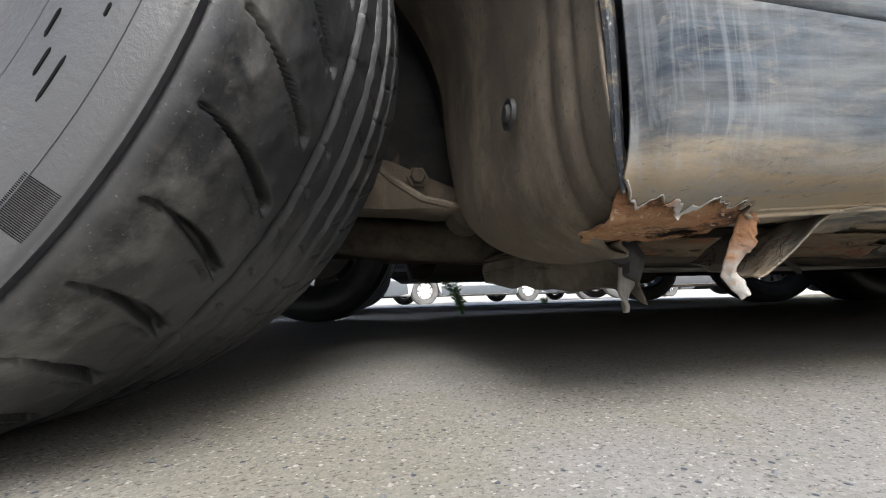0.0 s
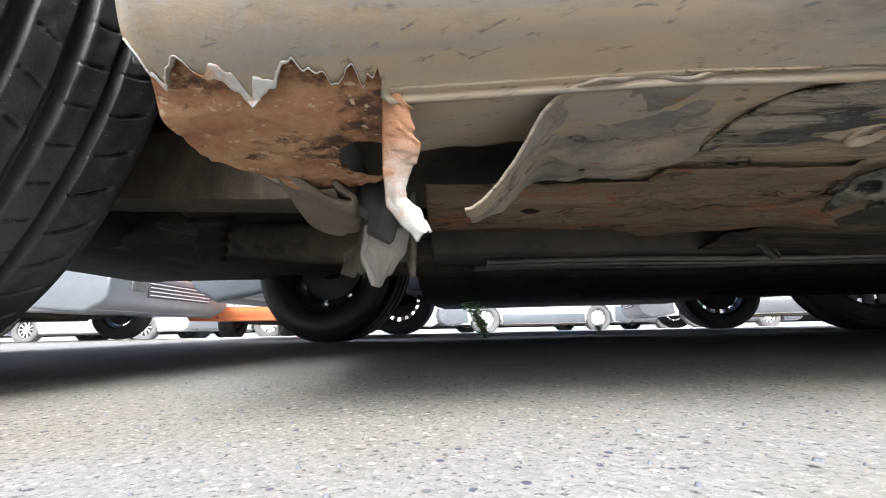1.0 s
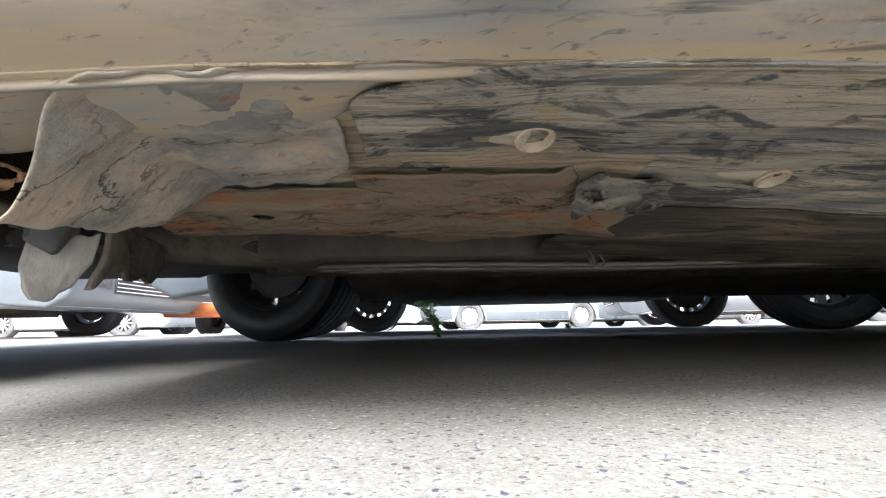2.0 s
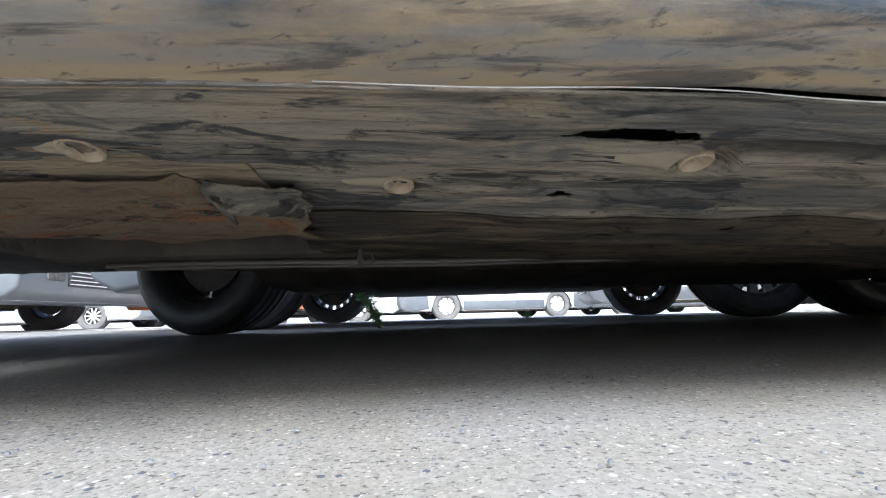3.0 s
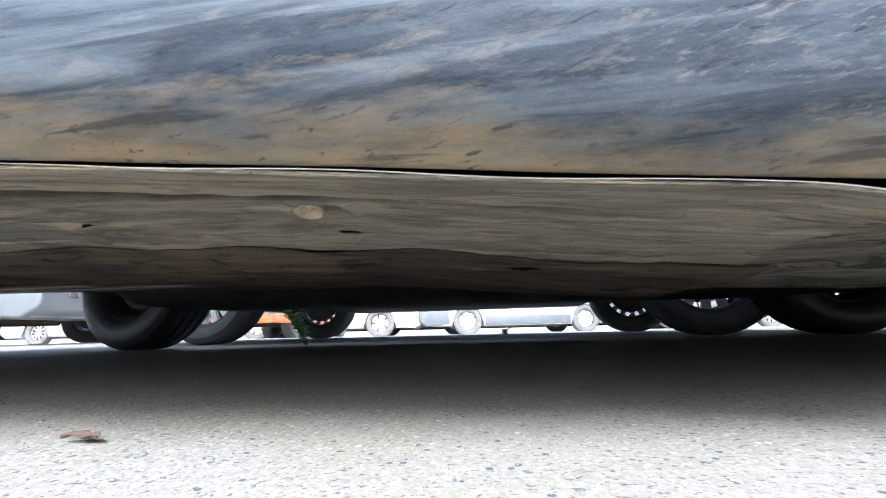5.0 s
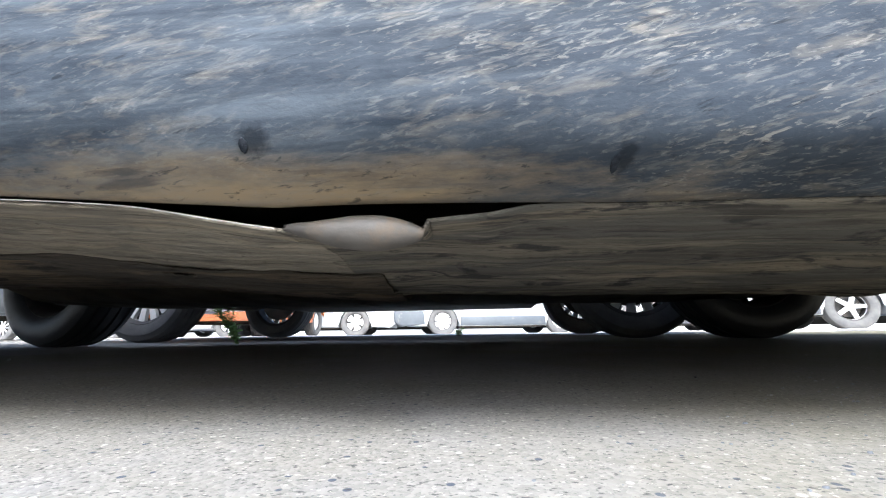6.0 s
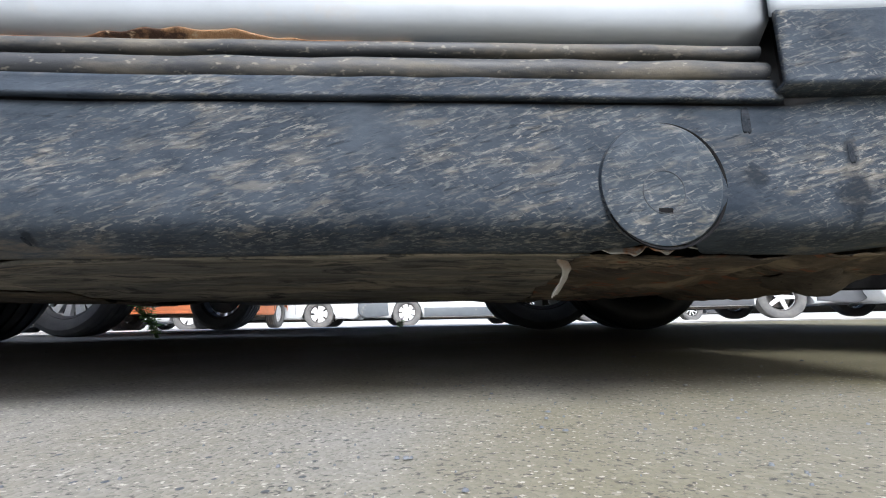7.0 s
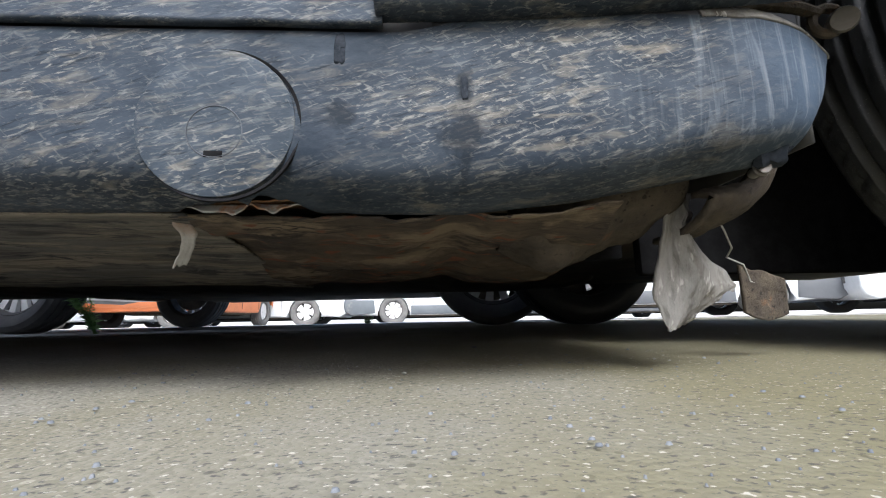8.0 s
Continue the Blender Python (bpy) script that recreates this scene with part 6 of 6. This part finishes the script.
def felt_tongue(u, v):
    w = 0.5 + (v - 0.5) * (1 - 0.75 * smooth(0.45, 1, u))
    x = 0.066 + 0.024 * w - 0.005 * u
    y = 0.112 + 0.016 * v
    z = 0.102 - 0.032 * u - 0.002 * np.sin(v * 5) + 0.002 * grid_noise(u * 6, v * 6, 75)
    return x, y, z


part("felt_tongue", sheet("felt_tongue", felt_tongue, 24, 16, 0.003), M_FELT, sedan, "hanging scrap of grey felt")
part("hanging_rubber", tube([(0.066, 0.118, 0.126), (0.070, 0.116, 0.117), (0.077, 0.114, 0.108), (0.075, 0.113, 0.099), (0.080, 0.113, 0.092)], [0.009, 0.013, 0.011, 0.009, 0.002], 9), M_DARK, sedan, "ragged black rubber scrap")

# ---------------------------------------------------------------- rear end of the sill


def inner_sill(u, v):
    x = 1.647 + 0.245 * u
    y = 0.0235 + 0.20 * v
    z = lip_z(x) + 0.0012 - (lip_z(x) + 0.0012 - 0.0945) * smooth(0.02, 0.16, v) - 0.014 * smooth(0.25, 0.8, v) + 0.006 * np.exp(-((u - 0.62) / 0.06) ** 2) - 0.004 * u + 0.0034 * grid_noise(x * 32, y * 45, 81) * smooth(0.05, 0.2, v) + 0.0014 * grid_noise(x * 110, y * 130, 82)
    return x, y, z


part("inner_sill", sheet("inner_sill", inner_sill, 90, 40, 0.0016), M_INNER, sedan, "brown inner sill behind the jacking point")


def torn_edge_rear(u, v):
    x = 1.642 + 0.085 * u
    d = 0.6 * np.maximum(0, 0.004 + 0.005 * grid_noise(x * 90, 0 * x, 83) + 0.002 * grid_noise(x * 240, 0 * x, 85)) * np.sin(np.pi * u) ** 0.5
    z = 0.1015 - d * v
    return x, 0.0195 - 0.002 * v, z


part("torn_edge", sheet("torn_edge", torn_edge_rear, 110, 6, 0.0009), M_TORN, sedan, "bright torn edge below the jack cover")


def rusty_mouth(u, v):
    x = 1.647 + 0.15 * u
    y = 0.026 + 0.05 * v
    z = 0.107 + 0.008 * v + 0.0015 * grid_noise(x * 120, y * 120, 87)
    return x, y, z


part("rusty_mouth", sheet("rusty_mouth", rusty_mouth, 60, 24, 0.0012, [(1.732, 0.055, 0.028, 0.012)]), M_RUST, sedan, "rusted-through jacking point")


def small_strip(u, v):
    x = 1.639 + 0.004 * np.sin(u * 4) + 0.0085 * (v - 0.5) * (1 - 0.55 * u) * (1 + 0.3 * grid_noise(u * 7, v * 2, 86))
    y = 0.036 + 0.010 * u + 0.004 * v
    return x, y, 0.0985 - 0.026 * u + 0.002 * grid_noise(v * 5, 0 * v, 84) * u


part("small_torn_strip", sheet("small_torn_strip", small_strip, 24, 6, 0.001), M_STRIP, sedan, "small hanging strip of torn metal")


def sill_bracket(u, v):
    x = 1.832 + 0.118 * u
    a = v * math.pi
    y = 0.05 + 0.055 * (1 - np.cos(a))
    r = (0.036 + 0.008 * np.sin(u * math.pi)) * smooth(-0.25, 0.3, u)
    z = 0.108 + 0.022 * u - r * np.sin(a) * (1 - 0.35 * u) + 0.005 * grid_noise(u * 6, v * 5, 91) + 0.002 * grid_noise(u * 17, v * 13, 92)
    return x, y, z


part("sill_bracket", sheet("sill_bracket", sill_bracket, 50, 26, 0.002), M_BRACKET, sedan, "grey bent sill end bracket")


def rear_lump(u, v):
    """A rounded rusty end bracket tucked under the end of the skirt."""
    x = 1.952 + 0.060 * u
    z1 = 0.092 + 0.020 * u ** 2.2
    top = lip_z(x) - 0.002
    a = np.pi * v
    y = 0.052 - 0.024 * np.sin(a) * (1 - 0.3 * u) + 0.010 * u + 0.05 * (1 - v) ** 3
    z = z1 + (top - z1) * (0.5 - 0.5 * np.cos(a)) + 0.0016 * grid_noise(u * 6, v * 6, 93) + 0.0008 * grid_noise(u * 15, v * 15, 92)
    return x, y, z


part("rear_bracket", sheet("rear_bracket", rear_lump, 40, 26, 0.004), M_BRACKET, sedan, "brown rusty bracket at the end of the sill")


def dirt_lump():
    """A caked lump of tar and dirt round a bolt."""
    bm = bmesh.new()
    bmesh.ops.create_icosphere(bm, subdivisions=3, radius=0.011)
    for v in bm.verts:
        n = float(grid_noise(v.co.x * 260 + 9, v.co.z * 260 + v.co.y * 190, 88))
        v.co *= 1 + 0.30 * n
        v.co.y *= 0.5
        v.co.x *= 1.2
    return bm


o = part("bolt_stub", dirt_lump(), M_MARK, sedan, "dark caked lump round a bolt")
o.matrix_basis = pose(1.972, 0.0125, 0.130, 0, -18, 0)
o = part("end_bolt", lathe([(0, -0.005), (0.0036, -0.005), (0.0036, -0.003), (0.0046, -0.0024), (0.0046, -0.0008), (0.003, 0.0), (0.003, 0.008), (0, 0.008)], 14), M_PIPE, sedan, "worn pale bolt head")
o.matrix_basis = pose(1.970, 0.018, 0.1195, 0, 0, -15)
o = part("wing_screw", lathe([(0, -0.006), (0.0065, -0.006), (0.0075, -0.003), (0.0055, -0.002), (0.0055, 0.012), (0, 0.012)], 16), M_PIPE, sedan, "worn screw head")
o.matrix_basis = pose(2.026, 0.009, 0.2075, 20, 0, -35)


def big_flap(u, v):
    t = [0, 0.2, 0.4, 0.65, 0.82, 1.0]
    left = np.interp(u, t, (1.944, 1.942, 1.940, 1.937, 1.935, 1.941)) + 0.0015 * grid_noise(u * 11, 0 * u, 94)
    right = np.interp(u, t, (1.966, 1.963, 1.978, 2.000, 1.997, 1.972)) + 0.0035 * grid_noise(u * 13, 0 * u, 95)
    x = left + (right - left) * v
    y = 0.058 + 0.026 * u + 0.010 * v + 0.004 * np.sin(v * 6 + u * 3) + 0.0022 * grid_noise(v * 9 + u * 2, u * 3, 96) + 0.0012 * grid_noise(v * 22, u * 7, 98)
    z = 0.120 - 0.094 * u + (0.012 * np.abs(v - 0.35) + 0.004 * grid_noise(v * 7, 0 * v, 97) + 0.010 * np.abs(2 * v - 1) ** 4) * smooth(0.6, 1, u)
    return x, y, z


part("torn_liner_flap", sheet("torn_liner_flap", big_flap, 70, 50, 0.0022), M_FLAP, sedan, "large pale torn flap of liner hanging to the ground")


def small_flap(u, v):
    x = 2.048 + 0.050 * v + 0.008 * u
    y = 0.14 + 0.01 * u + 0.012 * v
    z = 0.080 - 0.042 * u - 0.012 * v * (1 - u) + 0.003 * grid_noise(u * 4, v * 4, 99) - 0.005 * np.sin(3 * v) * u
    return x, y, z


part("dark_liner_flap", sheet("dark_liner_flap", small_flap, 30, 24, 0.0025), M_BRACKET, sedan, "dark torn flap of arch liner")
part("loose_wire", tube([(1.985, 0.075, 0.104), (2.0, 0.09, 0.100), (2.012, 0.10, 0.088), (2.03, 0.13, 0.085), (2.052, 0.14, 0.08), (2.06, 0.145, 0.066), (2.075, 0.15, 0.062)], 0.0007, 6), M_TORN, sedan,
     "thin bent wire edge")


def rear_liner(u, v):
    y = 0.05 + 0.3 * u
    z = 0.15 + 0.45 * v
    return 2.07 - 0.03 * np.cos(v * 3) + 0 * u, y, z


# two near-black panels: the depth of shade behind them is put into their colour
part("rear_wheelhouse", box(2.05, 2.95, 0.30, 0.32, 0.088, 0.72, bevel=0.006), M_BLACK, sedan, "inner panel of the rear arch, blackened for its shade")
part("rear_bulkhead", box(1.84, 2.045, 0.33, 0.35, 0.112, 0.30, bevel=0.006), M_BLACK, sedan, "black panel put in for the shade behind the sill end")
part("rear_arch_liner", sheet("rear_arch_liner", rear_liner, 20, 20, 0.003), M_DARK, sedan)

# ---------------------------------------------------------------- floor of the saloon and what hangs under it


def floor_surface(u, v):
    x = 0.06 + 2.22 * u
    y = 0.36 + 1.14 * v
    tunnel = np.exp(-((y - 0.80) / 0.13) ** 2)
    rib = 0.006 * (np.sin(x * 42) > 0.55) * (np.abs(np.abs(y - 0.8) - 0.36) < 0.16)
    z = 0.150 + 0.085 * tunnel - rib + 0.003 * grid_noise(x * 5, y * 5, 101)
    return x, y, z


part("floor_pan", sheet("floor_pan", floor_surface, 170, 100, 0.004), M_FLOOR, sedan, "dark grimy floor pan")
part("inner_member", box(0.10, 1.64, 0.30, 0.37, 0.118, 0.17, bevel=0.008), M_FLOOR, sedan, "long box member under the floor")
part("sill_box", box(0.05, 2.03, 0.03, 0.30, 0.168, 0.215, bevel=0.004), M_FLOOR, sedan)
part("exhaust_pipe", tube([(-0.1, 0.85, 0.20), (0.3, 0.82, 0.185), (1.3, 0.80, 0.18), (1.9, 0.92, 0.185), (2.6, 1.05, 0.22), (3.3, 1.15, 0.23)], 0.028, 14), M_GREASE, sedan, "dull exhaust pipe")
part("silencer", lathe([(0, -0.24), (0.07, -0.24), (0.085, -0.22), (0.085, 0.22), (0.07, 0.24), (0, 0.24)], 28), M_GREASE, sedan).matrix_basis = pose(1.05, 0.80, 0.235, 0, 0, 90)
part("heat_shield", box(0.35, 1.55, 0.60, 0.63, 0.142, 0.20, bevel=0.006), M_FLOOR, sedan)
part("far_sill", prism([(0.05, 0.155), (2.02, 0.150), (2.04, 0.22), (0.03, 0.22)], 1.42, 1.60, 0.02), M_FLOOR, sedan, "sill on the other side of the car")
part("brake_line", tube([(0.3, 0.42, 0.143), (0.8, 0.425, 0.140), (1.5, 0.42, 0.142), (2.1, 0.5, 0.16)], 0.004, 6), M_GREASE, sedan)
for y0, z0, r0 in ((0.315, 0.1125, 0.0028), (0.330, 0.1105, 0.0022), (0.47, 0.128, 0.004)):
    part("brake_line", tube([(0.16 + 0.09 * k, y0 + 0.002 * math.sin(k * 1.9 + z0 * 900), z0 + 0.0012 * math.sin(k * 1.3)) for k in range(18)], r0, 8), M_PIPE, sedan, "dull steel pipe along the floor")
o = part("hanger_bolt", tube([(0.423, 0.289, 0.135), (0.423, 0.262, 0.108), (0.425, 0.259, 0.101)], [0.003, 0.003, 0.0025], 8), M_PIPE, sedan, "worn metal stud under the floor")
part("hanger_clip", tube([(0.425, 0.259, 0.102), (0.432, 0.262, 0.1015), (0.436, 0.265, 0.106), (0.433, 0.267, 0.113)], 0.0011, 8), M_GREASE, sedan, "bent wire clip under the floor")
part("rear_axle_beam", tube([(2.43, 0.2, 0.27), (2.36, 0.5, 0.235), (2.36, 1.2, 0.235), (2.43, 1.5, 0.27)], 0.04, 12), M_FLOOR, sedan)
part("fuel_tank", box(2.06, 3.30, 0.42, 1.34, 0.155, 0.36, bevel=0.03), M_FLOOR, sedan)
part("engine_guard", box(-0.95, -0.45, 0.45, 1.3, 0.22, 0.34, bevel=0.04), M_FLOOR, sedan)

car_shell(sedan, -0.36, 2.434, 0.0, 1.57, 0.27, M_DOOR, M_DUSTY_DARK, fo=0.80, ro=1.0, top=1.42, rails=False, ra=0.40)

TYRE = treaded_tyre("tyre", 0.305, 0.230, 0.305 * 0.62)
TYRE_REAR = treaded_tyre("tyre", 0.305, 0.195, 0.305 * 0.62, seg=420, across=70, shoulder=52)
STEER = -16.5
front_wheel = add_wheel(sedan, pose(-0.418, 0.160, 0.305, 0, 0, STEER), "steel", W=0.230, tyre=TYRE, tyre_mat=M_TYRE)
# black ring laid in the shoulder groove to darken it like shade
part("shoulder_line", lathe([(0.2915, -0.1129), (0.2925, -0.1134), (0.2940, -0.1124), (0.2925, -0.1112)], 160, close=True), M_BLACK, front_wheel, "black ring for the shaded groove round the tyre shoulder")


def wall_y(r):
    """The outer wall of the wide front tyre at a radius."""
    return float(np.interp(r, (0.19, 0.22, 0.247, 0.27, 0.285, 0.2885), (-0.092, -0.115, -0.1219, -0.1196, -0.115, -0.1133)))


def wall_arc(r, a0, a1, w):
    pts = []
    for a in np.linspace(radians(a0), radians(a1), 9).tolist():
        pts.append((r * math.cos(a), wall_y(r) - 0.0001, r * math.sin(a)))
    return tube(pts, [w * 0.4] + [w] * 7 + [w * 0.4], 6)


# black dashes that draw the shade of short moulded grooves
for r, a0, a1 in ((0.2515, -29.9, -27.2), (0.2557, -33.0, -30.4), (0.2620, -34.6, -30.4), (0.2670, -26.4, -25.2)):
    part("sidewall_mark", wall_arc(r, a0, a1, 0.0006), M_BLACK, front_wheel, "short black dash for a shaded groove in the rubber")
for r in (0.2450, 0.2750):
    part("sidewall_ring", lathe([(r - 0.0006, wall_y(r) + 0.0006), (r - 0.0003, wall_y(r) - 0.0003), (r + 0.0003, wall_y(r) - 0.0003), (r + 0.0006, wall_y(r) + 0.0006)], 160, close=True), M_TYRE, front_wheel)
ribs = bmesh.new()
for k in range(26):
    a = radians(-43.6 + 0.17 * k)
    add_tube(ribs, [(r * math.cos(a), wall_y(r) - 0.0001, r * math.sin(a)) for r in (0.2735, 0.278, 0.283, 0.2865)], 0.00022, 4)
part("sidewall_ribs", ribs, M_BLACK, front_wheel, "fine moulded ribs")
add_wheel(sedan, pose(2.470, 0.090, 0.305), "steel", W=0.195, tyre=TYRE_REAR, tyre_mat=M_TYRE)
add_wheel(sedan, pose(-0.312, 1.52, 0.305, 0, 0, 180 + STEER), "steel", W=0.195, tyre_mat=M_TYRE, rim_mat=M_STEEL)
add_wheel(sedan, pose(2.431, 1.515, 0.305, 0, 0, 180), "steel", W=0.195, tyre_mat=M_TYRE, rim_mat=M_STEEL)

# ---------------------------------------------------------------- the other parked cars


def placed(x, y, heading, z=0.0):
    return pose(x, y, z, 0, 0, heading)


P_SILVER = paint("silver_paint", (0.5, 0.52, 0.54), 0.32, 0.4)
P_WHITE = paint("white_paint", (0.50, 0.52, 0.54))
P_GREY = paint("mid_grey_paint", (0.3, 0.32, 0.34), 0.4)
P_ORANGE = paint("orange_paint", (0.62, 0.20, 0.07), 0.45)
P_SILVER_SHADED = paint("shaded_silver_paint", (0.15, 0.165, 0.18), 0.35, 0.2)
P_DARK = paint("dark_grey_paint", (0.08, 0.085, 0.095), 0.35)
P_CLAD = paint("grey_cladding", (0.085, 0.097, 0.11), 0.5)

# the car beside, its near wheels between x -0.33 and 2.17
parked_car("parked_car", "silver car parked alongside on dusty multi-slot alloy wheels", placed(0.94, 2.57, 172.2), P_SILVER, P_CLAD, "slots", wb=2.52, width=1.44, zb=0.23, R=0.295, out=0.08, rim_ratio=0.68)
# bumpers and cladding in a darker grey that stands for their shade
parked_car("parked_car", "silver sedan with a wide chrome-edged bumper grille", placed(-4.84, 3.88, 0), P_SILVER, P_SILVER_SHADED, "five", wb=2.6, width=1.74, zb=0.24, fo=1.05)
parked_car("parked_car", "white sedan with grey side cladding on seven-hole alloy wheels", placed(2.2, 9.42, 11.2, -0.09), P_WHITE, P_CLAD, "holes", wb=2.6, width=1.72, zb=0.2)
parked_car("parked_car", "white hatchback on five-hole alloy wheels", placed(-2.1, 9.13, 3.0, -0.09), P_WHITE, None, "five_holes", wb=2.6, width=1.70, zb=0.2)
parked_car("parked_car", "faded orange car with steel wheels and a light number plate", placed(-2.22, 6.98, 89.0, -0.05), P_ORANGE, None, "steel", wb=2.05, width=1.62, zb=0.25, rim_mat=M_ALLOY, fo=0.5, R=0.285)
parked_car("parked_car", "grey hatchback on bright alloy wheels", placed(-7.6, 11.6, 4.0, -0.1), P_GREY, None, "five", wb=2.5, width=1.70, zb=0.2)
parked_car("parked_car", "dark grey car standing in the far row", placed(6.6, 10.2, 6.0, -0.1), P_DARK, None, "many", wb=2.6, width=1.72, zb=0.19)
parked_car("parked_car", "white car with bright alloy wheels", placed(5.5, 6.4, 164.0, -0.03), P_WHITE, P_DARK, "five", wb=2.5, width=1.72, zb=0.2)
parked_car("parked_car", "white car facing along the row", placed(9.6, 5.2, 170.0, -0.02), P_WHITE, None, "many", wb=2.6, width=1.74, zb=0.2)
parked_car("parked_car", "grey car at the end of the far row", placed(-7.5, 9.6, 178.0, -0.1), P_GREY, None, "many", wb=2.6, width=1.72, zb=0.2)

# ---------------------------------------------------------------- weeds, stones and litter


def weed(name, x, y, height, lean, stems, seed, label):
    rng = random.Random(seed)
    root = thing(name, label, "weed", pose(x, y, 0.0))
    stem = bmesh.new()
    leaves = bmesh.new()
    for k in range(stems):
        h = height * rng.uniform(0.6, 1.0)
        dx, dy = lean[0] * rng.uniform(0.7, 1.2) + rng.uniform(-0.02, 0.02), lean[1] + rng.uniform(-0.02, 0.02)
        pts = [Vector((rng.uniform(-0.008, 0.008) + dx * t ** 1.3, rng.uniform(-0.003, 0.003) + dy * t, h * t)) for t in np.linspace(0, 1, 9)]
        add_tube(stem, pts, [0.0022 * (1 - 0.8 * i / 8) for i in range(9)], 6)
        for i in range(1, 9):
            for _ in range(5):
                a = rng.uniform(0, 2 * math.pi)
                d = Vector((math.cos(a), math.sin(a), rng.uniform(-0.2, 0.7))).normalized()
                length = rng.uniform(0.018, 0.034)
                side = d.orthogonal().normalized() * 0.0028
                p = pts[i]
                mid = p + d * length * 0.5 + Vector((0, 0, 0.002))
                v = [leaves.verts.new(q) for q in (p, mid + side, p + d * length, mid - side)]
                leaves.faces.new(v)
    part("stem", stem, M_LEAF, root)
    part("leaf", leaves, M_LEAF, root)
    return root


weed("weed", 0.31, 1.69, 0.22, (-0.085, -0.04), 12, 3, "green narrow-leaved weed between the parked cars")
weed("weed", 1.32, 3.0, 0.06, (0.01, 0.0), 4, 8, "small dry weed in the pavement joint")


def stone_mesh(name, seed, r):
    rng = random.Random(seed)
    bm = bmesh.new()
    bmesh.ops.create_icosphere(bm, subdivisions=1, radius=r)
    for v in bm.verts:
        v.co *= rng.uniform(0.75, 1.2)
        v.co.z *= 0.5
    me = bpy.data.meshes.new(name)
    bm.to_mesh(me)
    bm.free()
    me.shade_flat()
    return me


rng = random.Random(21)
SHAPES = [(stone_mesh("pebble", k, 0.0042), m) for k, m in enumerate((M_STONE, M_BLUESTONE, M_STONE, M_BLUESTONE))]
for me, m in SHAPES:
    me.materials.append(m)
for k in range(36):
    me, m = rng.choice(SHAPES)
    ob = new("pebble", me)
    x, y = rng.uniform(-0.5, 2.4), rng.uniform(-0.05, 0.75)
    s = rng.choice((0.25, 0.3, 0.35, 0.4, 0.6))
    ob.matrix_basis = pose(x, y, 0.0012 * s, 0, 0, rng.uniform(0, 360)) @ Matrix.Diagonal((s * rng.uniform(0.8, 1.7), s, s, 1))
    tagged(ob, "small loose stone chip on the asphalt", "pebble", group="loose chips")


def grit():
    """Loose grit: many small rounded chippings lying on the road surface."""
    r = np.random.RandomState(5)
    n = 4200
    x, y = r.uniform(-0.6, 2.5, n), -0.1 + 1.0 * r.uniform(0, 1, n) ** 1.3
    verts, faces = [], []
    for i in range(n):
        s = 0.0004 + 0.0008 * r.uniform() ** 3
        a, e = r.uniform(0, 6.28), r.uniform(0.8, 1.8)
        b = len(verts)
        for k in range(6):
            t = a + k * math.pi / 3
            w = r.uniform(0.8, 1.15)
            verts.append((x[i] + s * e * w * math.cos(t), y[i] + s * w * math.sin(t), -0.0004))
        for k in range(6):
            t = a + k * math.pi / 3 + 0.2
            w = r.uniform(0.5, 0.75)
            verts.append((x[i] + s * e * w * math.cos(t), y[i] + s * w * math.sin(t), s * r.uniform(0.4, 0.6)))
        for k in range(6):
            l = (k + 1) % 6
            faces.append((b + k, b + l, b + 6 + l, b + 6 + k))
        faces.append(tuple(b + 6 + k for k in range(6)))
    me = as_mesh("grit", verts, faces)
    me.materials.append(M_BLUESTONE)
    tagged(new("grit", me), "fine loose grit scattered over the asphalt", "grit", kind="stuff")


grit()


def dry_leaf():
    def fn(u, v):
        w = 0.016 * np.sin(np.pi * np.clip(u, 0.04, 0.97)) ** 0.7 * (1 + 0.25 * np.sin(u * 23) * (v > 0.5))
        x = 0.803 + 0.022 * u
        y = 0.098 + 0.55 * w * (v - 0.5) + 0.003 * np.sin(u * 4)
        return x, y, 0.0015 + 0.0018 * (2 * v - 1) ** 2 + 0.0008 * (1 + np.sin(u * 9))
    me = sheet("dry_leaf", fn, 20, 10, 0.0005)
    me.materials.append(M_DEADLEAF)
    tagged(new("dry_leaf", me), "curled brown dry leaf lying on the asphalt", "leaf")


dry_leaf()
